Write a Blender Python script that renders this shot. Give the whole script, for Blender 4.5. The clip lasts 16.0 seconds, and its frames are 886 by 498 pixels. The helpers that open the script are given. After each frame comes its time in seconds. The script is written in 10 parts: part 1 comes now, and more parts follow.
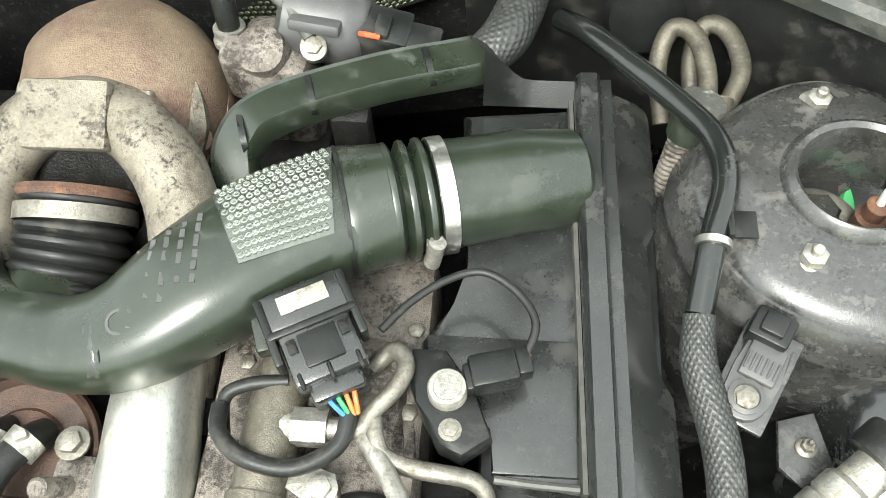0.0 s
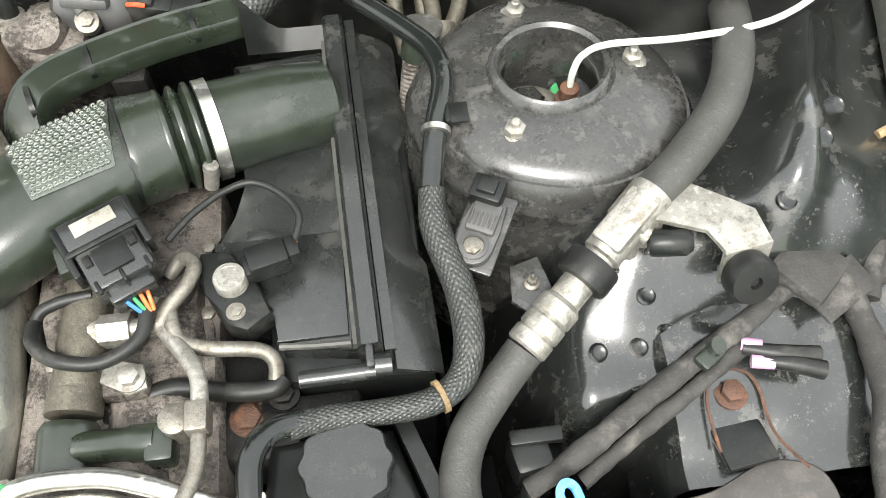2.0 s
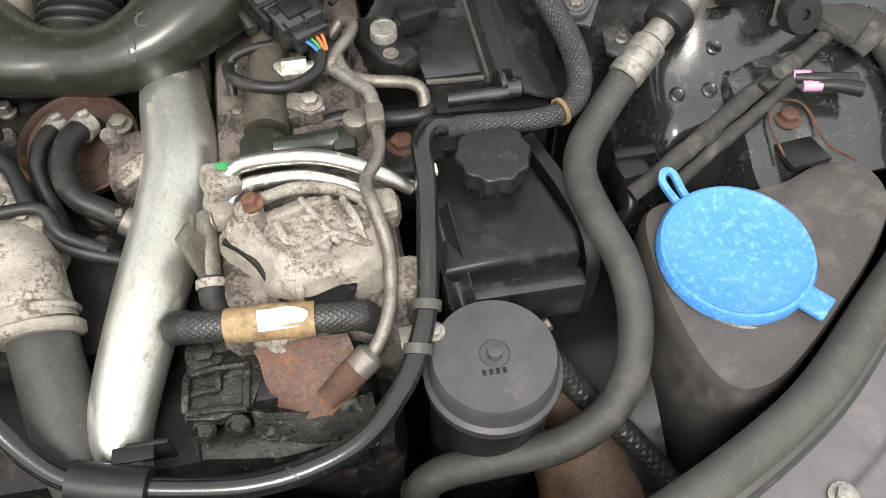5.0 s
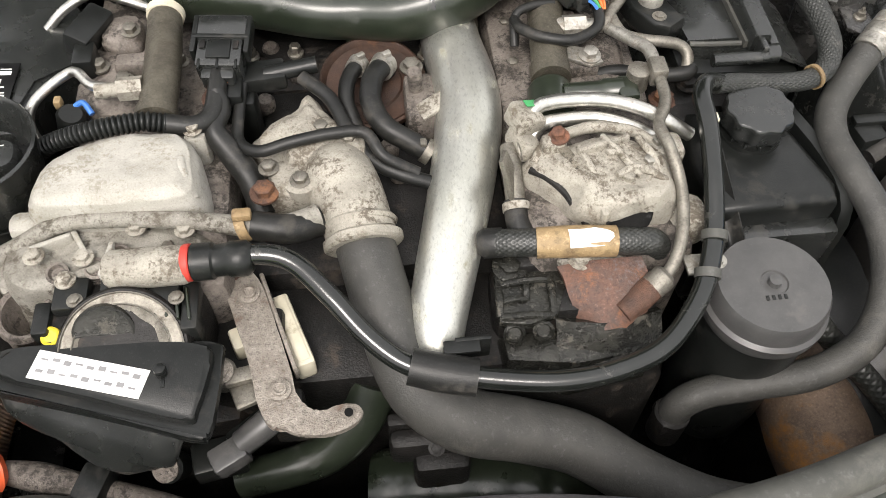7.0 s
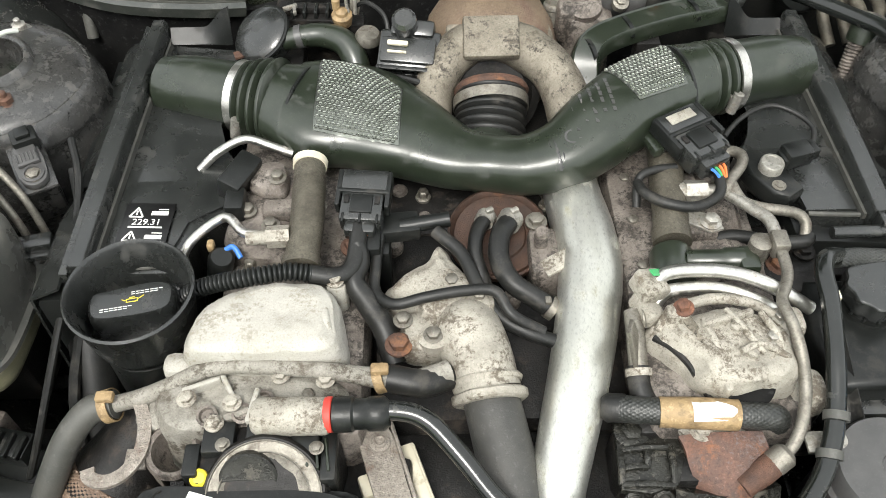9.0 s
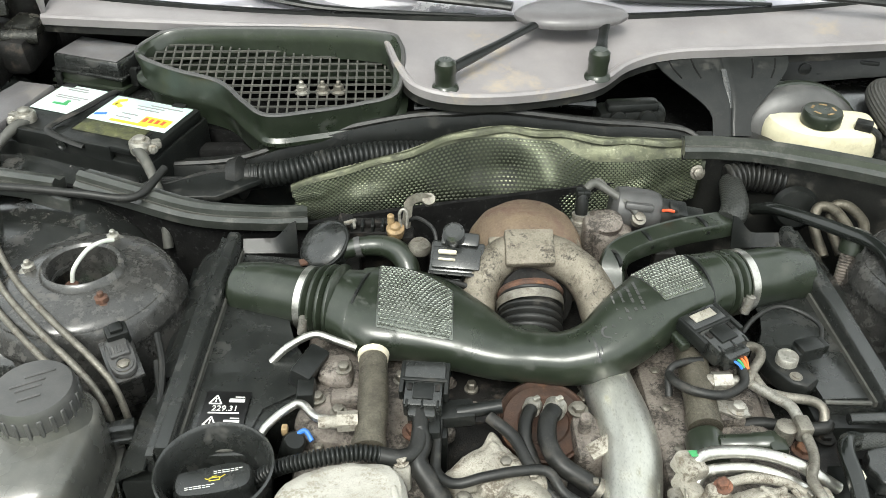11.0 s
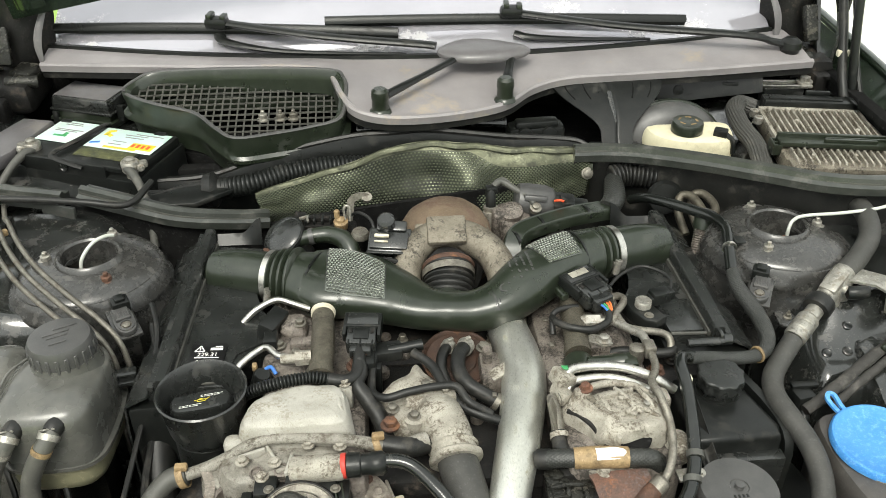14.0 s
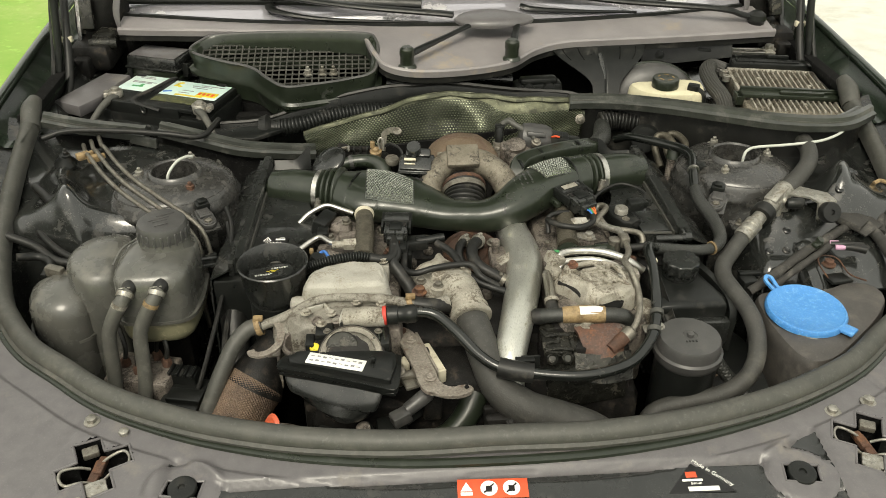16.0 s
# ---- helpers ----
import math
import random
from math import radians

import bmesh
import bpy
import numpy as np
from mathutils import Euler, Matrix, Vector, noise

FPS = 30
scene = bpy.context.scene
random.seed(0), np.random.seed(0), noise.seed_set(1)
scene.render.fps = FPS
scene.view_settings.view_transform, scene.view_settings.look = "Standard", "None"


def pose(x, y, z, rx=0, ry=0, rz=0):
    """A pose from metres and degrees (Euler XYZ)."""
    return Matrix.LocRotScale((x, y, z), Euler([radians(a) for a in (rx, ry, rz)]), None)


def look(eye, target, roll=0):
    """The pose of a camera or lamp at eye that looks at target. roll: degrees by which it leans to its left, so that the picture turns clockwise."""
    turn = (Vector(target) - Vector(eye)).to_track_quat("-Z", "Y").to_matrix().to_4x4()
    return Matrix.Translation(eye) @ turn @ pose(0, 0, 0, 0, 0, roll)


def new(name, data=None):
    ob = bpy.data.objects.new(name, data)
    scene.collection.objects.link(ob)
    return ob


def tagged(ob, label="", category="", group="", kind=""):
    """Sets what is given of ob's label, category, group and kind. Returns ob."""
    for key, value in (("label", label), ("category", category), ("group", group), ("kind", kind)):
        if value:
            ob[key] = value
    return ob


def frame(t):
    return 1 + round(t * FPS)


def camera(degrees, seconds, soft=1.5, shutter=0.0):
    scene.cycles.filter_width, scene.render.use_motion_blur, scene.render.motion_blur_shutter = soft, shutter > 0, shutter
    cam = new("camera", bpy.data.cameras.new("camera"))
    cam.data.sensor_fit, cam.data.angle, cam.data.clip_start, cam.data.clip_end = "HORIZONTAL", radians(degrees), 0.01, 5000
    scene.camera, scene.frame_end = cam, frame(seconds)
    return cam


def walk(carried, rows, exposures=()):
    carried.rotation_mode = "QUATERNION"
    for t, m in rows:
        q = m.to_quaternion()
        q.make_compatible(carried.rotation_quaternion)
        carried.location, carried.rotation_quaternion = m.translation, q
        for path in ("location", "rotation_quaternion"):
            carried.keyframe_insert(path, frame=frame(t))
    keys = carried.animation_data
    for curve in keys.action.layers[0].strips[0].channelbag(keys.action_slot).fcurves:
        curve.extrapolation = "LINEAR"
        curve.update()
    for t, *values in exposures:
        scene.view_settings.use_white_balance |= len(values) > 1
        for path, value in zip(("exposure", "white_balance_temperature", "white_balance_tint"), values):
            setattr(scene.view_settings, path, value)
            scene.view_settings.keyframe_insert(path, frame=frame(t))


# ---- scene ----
cam = camera(55.2, 16.0, soft=0.7)
PATH = [
    (0, (0.315, 0.01, 1.442), (0.19, 0.993, -0.295), -3.7),
    (0.5, (0.345, -0.014, 1.448), (0.294, 0.975, -0.29), -2.7),
    (1, (0.374, -0.033, 1.465), (0.395, 0.962, -0.27), -1.5),
    (1.5, (0.401, -0.075, 1.476), (0.495, 0.932, -0.249), -0.0),
    (2, (0.406, -0.121, 1.49), (0.534, 0.889, -0.231), 0.1),
    (2.5, (0.417, -0.155, 1.488), (0.564, 0.857, -0.231), -0.2),
    (3, (0.405, -0.194, 1.481), (0.572, 0.836, -0.225), -0.1),
    (3.2, (0.395, -0.216, 1.482), (0.573, 0.822, -0.218), 0.2),
    (5.3, (0.2, -0.414, 1.469), (0.394, 0.691, -0.187), 0.2),
    (5.5, (0.171, -0.42, 1.472), (0.354, 0.679, -0.189), -0.1),
    (6, (0.108, -0.442, 1.486), (0.263, 0.668, -0.17), -0.8),
    (6.5, (0.063, -0.455, 1.493), (0.294, 0.669, -0.145), 3.2),
    (7, (0.001, -0.467, 1.495), (0.147, 0.657, -0.153), 1.6),
    (7.5, (-0.044, -0.488, 1.508), (0.0, 0.631, -0.149), -0.8),
    (8, (-0.057, -0.494, 1.515), (-0.029, 0.623, -0.144), -0.8),
    (8.5, (-0.054, -0.48, 1.566), (-0.042, 0.668, -0.071), -0.9),
    (9, (-0.064, -0.413, 1.577), (-0.037, 0.832, 0.013), -0.2),
    (9.5, (-0.088, -0.39, 1.599), (-0.055, 1.022, 0.184), -0.0),
    (9.7, (-0.114, -0.397, 1.603), (-0.029, 1.069, 0.245), 1.4),
    (11.8, (-0.135, -0.56, 1.646), (-0.093, 1.051, 0.461), 0.2),
    (12, (-0.108, -0.569, 1.648), (-0.061, 1.046, 0.468), 0.2),
    (12.5, (-0.066, -0.585, 1.651), (-0.022, 1.037, 0.483), -1.0),
    (13, (-0.071, -0.637, 1.675), (-0.005, 0.994, 0.519), -1.3),
    (13.5, (-0.082, -0.718, 1.707), (0.045, 0.916, 0.561), -0.2),
    (14, (-0.09, -0.793, 1.716), (0.042, 0.867, 0.608), -0.1),
    (14.5, (-0.096, -0.857, 1.698), (0.034, 0.816, 0.61), -0.1),
    (15, (-0.077, -0.964, 1.701), (0.046, 0.697, 0.594), -0.0),
    (15.5, (-0.084, -1.049, 1.723), (0.041, 0.617, 0.623), 0.0),
    (16, (-0.137, -1.143, 1.743), (-0.02, 0.529, 0.653), 0.1),
]
walk(cam, [(t, look(eye, target, roll)) for t, eye, target, roll in PATH], [(0, 1.92, 6500, 3), (2, 1.70, 6560, 8), (3, 1.53, 6600, 13), (5.5, 0.98, 6750, 14), (8, 0.98, 6700, 12), (9.5, 1.2, 6500, 7), (12.5, 1.01, 6500, 4), (14.5, 0.78, 6900, 5), (15.3, 0.66, 7200, 5), (16, 0.42, 7400, 5)])

# ---- light ----
world = bpy.data.worlds.new("overcast_sky")
scene.world = world
world.use_nodes = True
wn = world.node_tree
sky = wn.nodes.new("ShaderNodeTexSky")
sky.sky_type = "NISHITA"
sky.sun_disc = False
sky.sun_elevation, sky.sun_rotation = radians(58), radians(200)
sky.dust_density, sky.air_density = 5.0, 1.2
pale = wn.nodes.new("ShaderNodeHueSaturation")
pale.inputs["Saturation"].default_value = 0.25
wn.links.new(sky.outputs[0], pale.inputs["Color"])
cloud = wn.nodes.new("ShaderNodeMix")
cloud.data_type = "RGBA"
cloud.inputs[0].default_value = 0.6
cloud.inputs[7].default_value = (7.2, 7.4, 7.5, 1)
wn.links.new(pale.outputs[0], cloud.inputs[6])
wn.links.new(cloud.outputs[2], wn.nodes["Background"].inputs[0])
wn.nodes["Background"].inputs[1].default_value = 0.135
sun_data = bpy.data.lights.new("sun", "SUN")
sun_data.energy, sun_data.angle, sun_data.color = 1.5, radians(22), (1.0, 0.97, 0.92)
sun = new("sun", sun_data)
sun.matrix_world = look((-1.0, -3.6, 6.0), (0, 0.1, 0.9))

# ---- materials ----


def material(name, c1, c2=None, rough=0.5, metal=0.0, scale=40.0, bump=0.15, bump_scale=300.0,
             dirt=None, dirt_amount=0.0, dirt_scale=9.0, coat=0.0, weave=0.0, rough_var=0.15, spec=0.5, stretch=(1, 1, 1), specks=0.6, pits=0.0, depth=0.002, grime=None, grime_scale=230.0, grime_edge=0.55):
    """Two colours mixed by grain, patches of dirt, uneven gloss and fine relief."""
    m = bpy.data.materials.new(name)
    m.use_nodes = True
    nt = m.node_tree
    n, l = nt.nodes, nt.links
    b = n["Principled BSDF"]
    b.inputs["Metallic"].default_value = metal
    b.inputs["Coat Weight"].default_value = coat
    b.inputs["Coat Roughness"].default_value = 0.12
    b.inputs["Specular IOR Level"].default_value = spec
    tc, info = n.new("ShaderNodeTexCoord"), n.new("ShaderNodeObjectInfo")
    mp = n.new("ShaderNodeMapping")
    mp.inputs["Scale"].default_value = stretch
    shift = n.new("ShaderNodeMath")
    shift.operation = "MULTIPLY"
    shift.inputs[1].default_value = 7.0
    l.new(info.outputs["Random"], shift.inputs[0])
    l.new(shift.outputs[0], mp.inputs["Location"])
    l.new(tc.outputs["Object"], mp.inputs["Vector"])

    def noise_node(sc, detail=6, rgh=0.6):
        t = n.new("ShaderNodeTexNoise")
        t.inputs["Scale"].default_value, t.inputs["Detail"].default_value, t.inputs["Roughness"].default_value = sc, detail, rgh
        l.new(mp.outputs[0], t.inputs["Vector"])
        return t

    def ramp(src, a, z):
        r = n.new("ShaderNodeMapRange")
        r.inputs["From Min"].default_value, r.inputs["From Max"].default_value = a, z
        l.new(src, r.inputs["Value"])
        return r.outputs[0]

    def mixc(f, ca, cb):
        x = n.new("ShaderNodeMix")
        x.data_type = "RGBA"
        if f is not None:
            l.new(f, x.inputs[0])
        for sock, c in ((x.inputs[6], ca), (x.inputs[7], cb)):
            if isinstance(c, tuple):
                sock.default_value = (*c, 1)
            else:
                l.new(c, sock)
        return x.outputs[2]

    grain = noise_node(scale)
    col = mixc(ramp(grain.outputs[0], 0.35, 0.65), c1, c2 or tuple(v * 0.75 for v in c1))
    fine = noise_node(bump_scale, 3)
    mid = noise_node(bump_scale * 0.45, 5, 0.7)
    if specks:
        light = tuple(min(1, v * 1.5 + 0.035) for v in c1)
        keep = n.new("ShaderNodeMath")
        keep.operation = "MULTIPLY"
        keep.inputs[1].default_value = specks
        l.new(ramp(mid.outputs[0], 0.56, 0.68), keep.inputs[0])
        col = mixc(keep.outputs[0], col, light)
    if pits:
        keep = n.new("ShaderNodeMath")
        keep.operation = "MULTIPLY"
        keep.inputs[1].default_value = pits
        l.new(ramp(mid.outputs[0], 0.47, 0.36), keep.inputs[0])
        col = mixc(keep.outputs[0], col, tuple(v * 0.3 for v in c1))
    if grime:
        spots, clouds = noise_node(grime_scale, 8, 0.75), noise_node(grime_scale * 0.14, 4, 0.6)
        add = n.new("ShaderNodeMath")
        add.operation = "MULTIPLY_ADD"
        add.inputs[1].default_value = 0.9
        l.new(clouds.outputs[0], add.inputs[0])
        l.new(spots.outputs[0], add.inputs[2])
        col = mixc(ramp(add.outputs[0], grime_edge + 0.45, grime_edge + 0.58), col, grime)
    rg = n.new("ShaderNodeMath")
    rg.operation = "MULTIPLY_ADD"
    rg.inputs[1].default_value, rg.inputs[2].default_value = rough_var, rough - rough_var * 0.5
    l.new(noise_node(scale * 0.6, 4).outputs[0], rg.inputs[0])
    rough_out = rg.outputs[0]
    if dirt:
        patch = noise_node(dirt_scale, 9, 0.72)
        f = ramp(patch.outputs[0], 0.62 - dirt_amount * 0.4, 0.72 - dirt_amount * 0.25)
        col = mixc(f, col, dirt)
        rm = n.new("ShaderNodeMix")
        l.new(f, rm.inputs[0])
        l.new(rough_out, rm.inputs[2])
        rm.inputs[3].default_value = 0.85
        rough_out = rm.outputs[0]
        if metal:
            mm = n.new("ShaderNodeMix")
            l.new(f, mm.inputs[0])
            mm.inputs[2].default_value, mm.inputs[3].default_value = metal, metal * 0.15
            l.new(mm.outputs[0], b.inputs["Metallic"])
    l.new(col, b.inputs["Base Color"])
    l.new(rough_out, b.inputs["Roughness"])
    height = fine.outputs[0]
    if weave:
        w = n.new("ShaderNodeTexVoronoi")
        w.inputs["Scale"].default_value = weave
        l.new(mp.outputs[0], w.inputs["Vector"])
        height = w.outputs["Distance"]
    bp = n.new("ShaderNodeBump")
    bp.inputs["Strength"].default_value, bp.inputs["Distance"].default_value = bump, depth
    l.new(height, bp.inputs["Height"])
    l.new(bp.outputs[0], b.inputs["Normal"])
    return m


PLASTIC = material("black_plastic", (0.007, 0.008, 0.0075), (0.012, 0.013, 0.012), 0.3, bump=0.12, bump_scale=900, dirt=(0.034, 0.033, 0.029), dirt_amount=0.12, dirt_scale=22, specks=0.25, spec=0.32)
# the base's green tint paints in the lawn's reflection
GLOSSY = material("smooth_black_plastic_lawn_tint", (0.0125, 0.0172, 0.0105), (0.0205, 0.0262, 0.0172), 0.3, bump=0.05, bump_scale=900, dirt=(0.042, 0.046, 0.038), dirt_amount=0.12, dirt_scale=34, rough_var=0.22, specks=0.25, spec=0.55, coat=0.22)
DUSTY = material("dusty_black_plastic", (0.0125, 0.0138, 0.013), (0.021, 0.0225, 0.021), 0.26, bump=0.1, bump_scale=1100, dirt=(0.052, 0.051, 0.046), dirt_amount=0.13, dirt_scale=22, specks=0.35, rough_var=0.25, coat=0.5)
RUBBER = material("black_rubber", (0.009, 0.0095, 0.009), (0.017, 0.017, 0.0155), 0.4, bump=0.14, bump_scale=800, dirt=(0.055, 0.051, 0.044), dirt_amount=0.16, dirt_scale=24, specks=0.3, spec=0.35)
GREYRUBBER = material("greyed_rubber", (0.05, 0.051, 0.045), (0.072, 0.071, 0.062), 0.52, bump=0.16, dirt=(0.12, 0.116, 0.1), dirt_amount=0.14)
SLEEVE = material("foam_hose_cover", (0.034, 0.034, 0.031), (0.05, 0.049, 0.044), 0.6, bump=0.35, bump_scale=420, dirt=(0.1, 0.096, 0.083), dirt_amount=0.12)
BRAID = material("braided_sleeve", (0.016, 0.0175, 0.0155), (0.032, 0.033, 0.03), 0.4, scale=160, bump=0.1, dirt=(0.08, 0.077, 0.068), dirt_amount=0.1)
SHINY = material("shiny_black_pipe", (0.008, 0.0095, 0.0085), (0.013, 0.0145, 0.013), 0.16, bump=0.04, bump_scale=600, dirt=(0.05, 0.05, 0.043), dirt_amount=0.08, dirt_scale=30, rough_var=0.1, specks=0.2, spec=0.6)
TAPED = material("dusty_cloth_tape", (0.035, 0.034, 0.032), (0.055, 0.053, 0.049), 0.75, bump=0.5, bump_scale=500, dirt=(0.11, 0.104, 0.094), dirt_amount=0.22, dirt_scale=26, specks=0.4, spec=0.2)
PAINT = material("black_body_paint", (0.007, 0.008, 0.008), (0.013, 0.014, 0.013), 0.28, bump=0.04, coat=0.35, dirt=(0.08, 0.074, 0.065), dirt_amount=0.22, dirt_scale=22, specks=0.5, bump_scale=500, grime=(0.12, 0.112, 0.1), grime_edge=0.66, grime_scale=200)
PAINTDIRTY = material("dirty_body_paint", (0.03, 0.03, 0.0285), (0.044, 0.043, 0.04), 0.26, bump=0.14, bump_scale=800, coat=0.45, dirt=(0.1, 0.095, 0.086), dirt_amount=0.2, dirt_scale=50, pits=0.5, grime=(0.012, 0.012, 0.011), grime_edge=0.6, grime_scale=420)
# sooty metal; its near-black also paints shade in recesses and deep gaps
DARK = material("sooty_metal_and_gap_black", (0.005, 0.005, 0.0045), (0.014, 0.013, 0.012), 0.45, bump=0.4, bump_scale=500, dirt=(0.055, 0.045, 0.036), dirt_amount=0.16, dirt_scale=34, specks=0.5, spec=0.25)
CAST = material("corroded_cast_aluminium", (0.43, 0.405, 0.345), (0.28, 0.262, 0.22), 0.52, metal=0.25, scale=34, bump=0.6, bump_scale=1300, dirt=(0.14, 0.115, 0.082), dirt_amount=0.16, dirt_scale=38, pits=0.45, specks=0.25, depth=0.0015, grime=(0.13, 0.11, 0.084), grime_edge=0.52)
CASTWHITE = material("chalky_cast_aluminium", (0.46, 0.445, 0.4), (0.36, 0.345, 0.3), 0.6, metal=0.15, scale=26, bump=0.55, bump_scale=1300, dirt=(0.27, 0.245, 0.19), dirt_amount=0.1, dirt_scale=30, pits=0.3, specks=0.25, depth=0.0015, grime=(0.27, 0.25, 0.2), grime_edge=0.57)
CASTDIRTY = material("grimy_cast_aluminium", (0.25, 0.222, 0.194), (0.125, 0.106, 0.09), 0.48, metal=0.3, scale=42, bump=0.6, bump_scale=900, dirt=(0.045, 0.039, 0.033), dirt_amount=0.22, dirt_scale=48, pits=0.5, specks=0.3, depth=0.002, grime=(0.045, 0.039, 0.033), grime_edge=0.5)
CASTBASE = material("stained_cast_aluminium", (0.33, 0.315, 0.275), (0.22, 0.207, 0.175), 0.56, metal=0.2, scale=34, bump=0.6, bump_scale=1300, dirt=(0.1, 0.085, 0.065), dirt_amount=0.2, dirt_scale=42, pits=0.5, specks=0.3, depth=0.0015, grime=(0.09, 0.078, 0.06), grime_edge=0.54)
ALU = material("bare_aluminium_pipe", (0.66, 0.66, 0.61), (0.52, 0.52, 0.46), 0.36, metal=0.85, scale=18, bump=0.12, bump_scale=900, dirt=(0.24, 0.23, 0.16), dirt_amount=0.13, dirt_scale=60, stretch=(1, 0.5, 1), pits=0.35, specks=0.2)
STEEL = material("bright_steel", (0.62, 0.61, 0.57), (0.48, 0.47, 0.43), 0.3, metal=0.95, bump=0.12, dirt=(0.25, 0.22, 0.18), dirt_amount=0.14, dirt_scale=50, pits=0.3)
ZINC = material("zinc_plated_steel", (0.41, 0.395, 0.355), (0.27, 0.26, 0.225), 0.42, metal=0.7, bump=0.35, dirt=(0.18, 0.155, 0.12), dirt_amount=0.22, dirt_scale=70, pits=0.6)
OLDSTEEL = material("dull_steel", (0.25, 0.235, 0.2), (0.14, 0.13, 0.108), 0.38, metal=0.6, scale=60, bump=0.3, bump_scale=900, dirt=(0.07, 0.053, 0.039), dirt_amount=0.18, dirt_scale=50, pits=0.5, specks=0.3)
RUST = material("rusty_iron", (0.115, 0.056, 0.034), (0.06, 0.034, 0.025), 0.7, metal=0.1, scale=46, bump=0.7, bump_scale=700, dirt=(0.22, 0.1, 0.045), dirt_amount=0.18, dirt_scale=30, pits=0.5, specks=0.3, depth=0.002)
RUSTDARK = material("dark_brown_rust", (0.075, 0.04, 0.026), (0.038, 0.024, 0.018), 0.5, metal=0.35, scale=40, bump=0.4, bump_scale=700, dirt=(0.16, 0.075, 0.035), dirt_amount=0.14, dirt_scale=24, pits=0.4, specks=0.2)
RUSTRED = material("flaking_orange_rust", (0.23, 0.095, 0.05), (0.1, 0.05, 0.034), 0.8, scale=60, bump=0.9, dirt=(0.04, 0.033, 0.03), dirt_amount=0.28, dirt_scale=38, pits=0.6, depth=0.003)
TURBINE = material("heat_stained_iron", (0.215, 0.16, 0.108), (0.14, 0.098, 0.067), 0.5, metal=0.35, scale=18, bump=0.5, bump_scale=700, dirt=(0.1, 0.052, 0.042), dirt_amount=0.27, dirt_scale=11, pits=0.4, specks=0.3)
FOIL = material("embossed_heat_foil", (0.034, 0.038, 0.026), (0.016, 0.018, 0.013), 0.35, metal=0.8, scale=16, bump=0.1, dirt=(0.01, 0.011, 0.009), dirt_amount=0.2, dirt_scale=9, specks=0.1)
# brighter copy of the foil: the bumps' sky glints are in its colour
FOILDOT = material("polished_foil_with_glints", (0.18, 0.195, 0.135), (0.085, 0.094, 0.065), 0.3, metal=0.9, scale=14, bump=0.05, dirt=(0.03, 0.032, 0.024), dirt_amount=0.24, dirt_scale=9, specks=0.1)
FOILEDGE = material("pale_crimped_foil", (0.095, 0.1, 0.062), (0.052, 0.055, 0.035), 0.42, metal=0.6, scale=40, bump=0.3, dirt=(0.04, 0.042, 0.028), dirt_amount=0.24, dirt_scale=30)
PAD = material("silver_grip_film", (0.17, 0.18, 0.16), (0.12, 0.13, 0.115), 0.26, metal=0.75, bump=0.1, specks=0.2)
PADBRIGHT = material("worn_silver_bumps", (0.42, 0.44, 0.4), (0.3, 0.32, 0.28), 0.24, metal=0.85, bump=0.05, specks=0.2)
BLUE = material("sky_blue_plastic", (0.045, 0.225, 0.56), (0.07, 0.265, 0.6), 0.4, bump=0.35, bump_scale=700, scale=16, dirt=(0.17, 0.4, 0.68), dirt_amount=0.24, dirt_scale=130, specks=0.7, grime=(0.12, 0.34, 0.64), grime_edge=0.6, grime_scale=300)
TANKBROWN = material("brown_dusty_tank_plastic", (0.052, 0.048, 0.044), (0.07, 0.064, 0.058), 0.5, bump=0.14, bump_scale=1000, dirt=(0.12, 0.11, 0.098), dirt_amount=0.24, dirt_scale=20, specks=0.5)
LIDGREY = material("worn_grey_plastic", (0.05, 0.05, 0.049), (0.07, 0.069, 0.067), 0.36, bump=0.12, bump_scale=1000, dirt=(0.11, 0.105, 0.098), dirt_amount=0.15, dirt_scale=16, specks=0.3)
RAIL = material("oil_stained_steel", (0.135, 0.122, 0.094), (0.075, 0.068, 0.052), 0.42, metal=0.5, scale=50, bump=0.35, bump_scale=900, dirt=(0.045, 0.037, 0.028), dirt_amount=0.2, dirt_scale=40, pits=0.5, specks=0.4)
CASTBROWN = material("oily_cast_aluminium", (0.25, 0.225, 0.178), (0.155, 0.137, 0.106), 0.46, metal=0.35, scale=40, bump=0.6, bump_scale=1100, dirt=(0.085, 0.07, 0.05), dirt_amount=0.2, dirt_scale=44, pits=0.5, specks=0.3, depth=0.0015, grime=(0.04, 0.034, 0.026), grime_edge=0.53)
WINGDUST = material("dusty_inner_wing_paint", (0.013, 0.0145, 0.0135), (0.022, 0.0235, 0.022), 0.16, bump=0.06, bump_scale=500, coat=0.9, dirt=(0.085, 0.081, 0.074), dirt_amount=0.15, dirt_scale=18, specks=0.6, grime=(0.115, 0.11, 0.1), grime_edge=0.64, grime_scale=320)
OILY = material("oily_black_metal", (0.03, 0.03, 0.025), (0.012, 0.012, 0.01), 0.22, metal=0.4, scale=60, bump=0.5, bump_scale=500, dirt=(0.1, 0.09, 0.07), dirt_amount=0.14, dirt_scale=50, specks=0.6)
CREAM = material("yellowed_white_plastic", (0.68, 0.64, 0.46), (0.58, 0.54, 0.38), 0.45, bump=0.05, dirt=(0.4, 0.36, 0.24), dirt_amount=0.1, specks=0)
WHITE = material("white_paper_label", (0.78, 0.78, 0.74), (0.72, 0.72, 0.68), 0.55, bump=0.03, specks=0)
WHITETUBE = material("white_nylon_tube", (0.52, 0.54, 0.5), (0.45, 0.47, 0.42), 0.4, bump=0.03, specks=0)
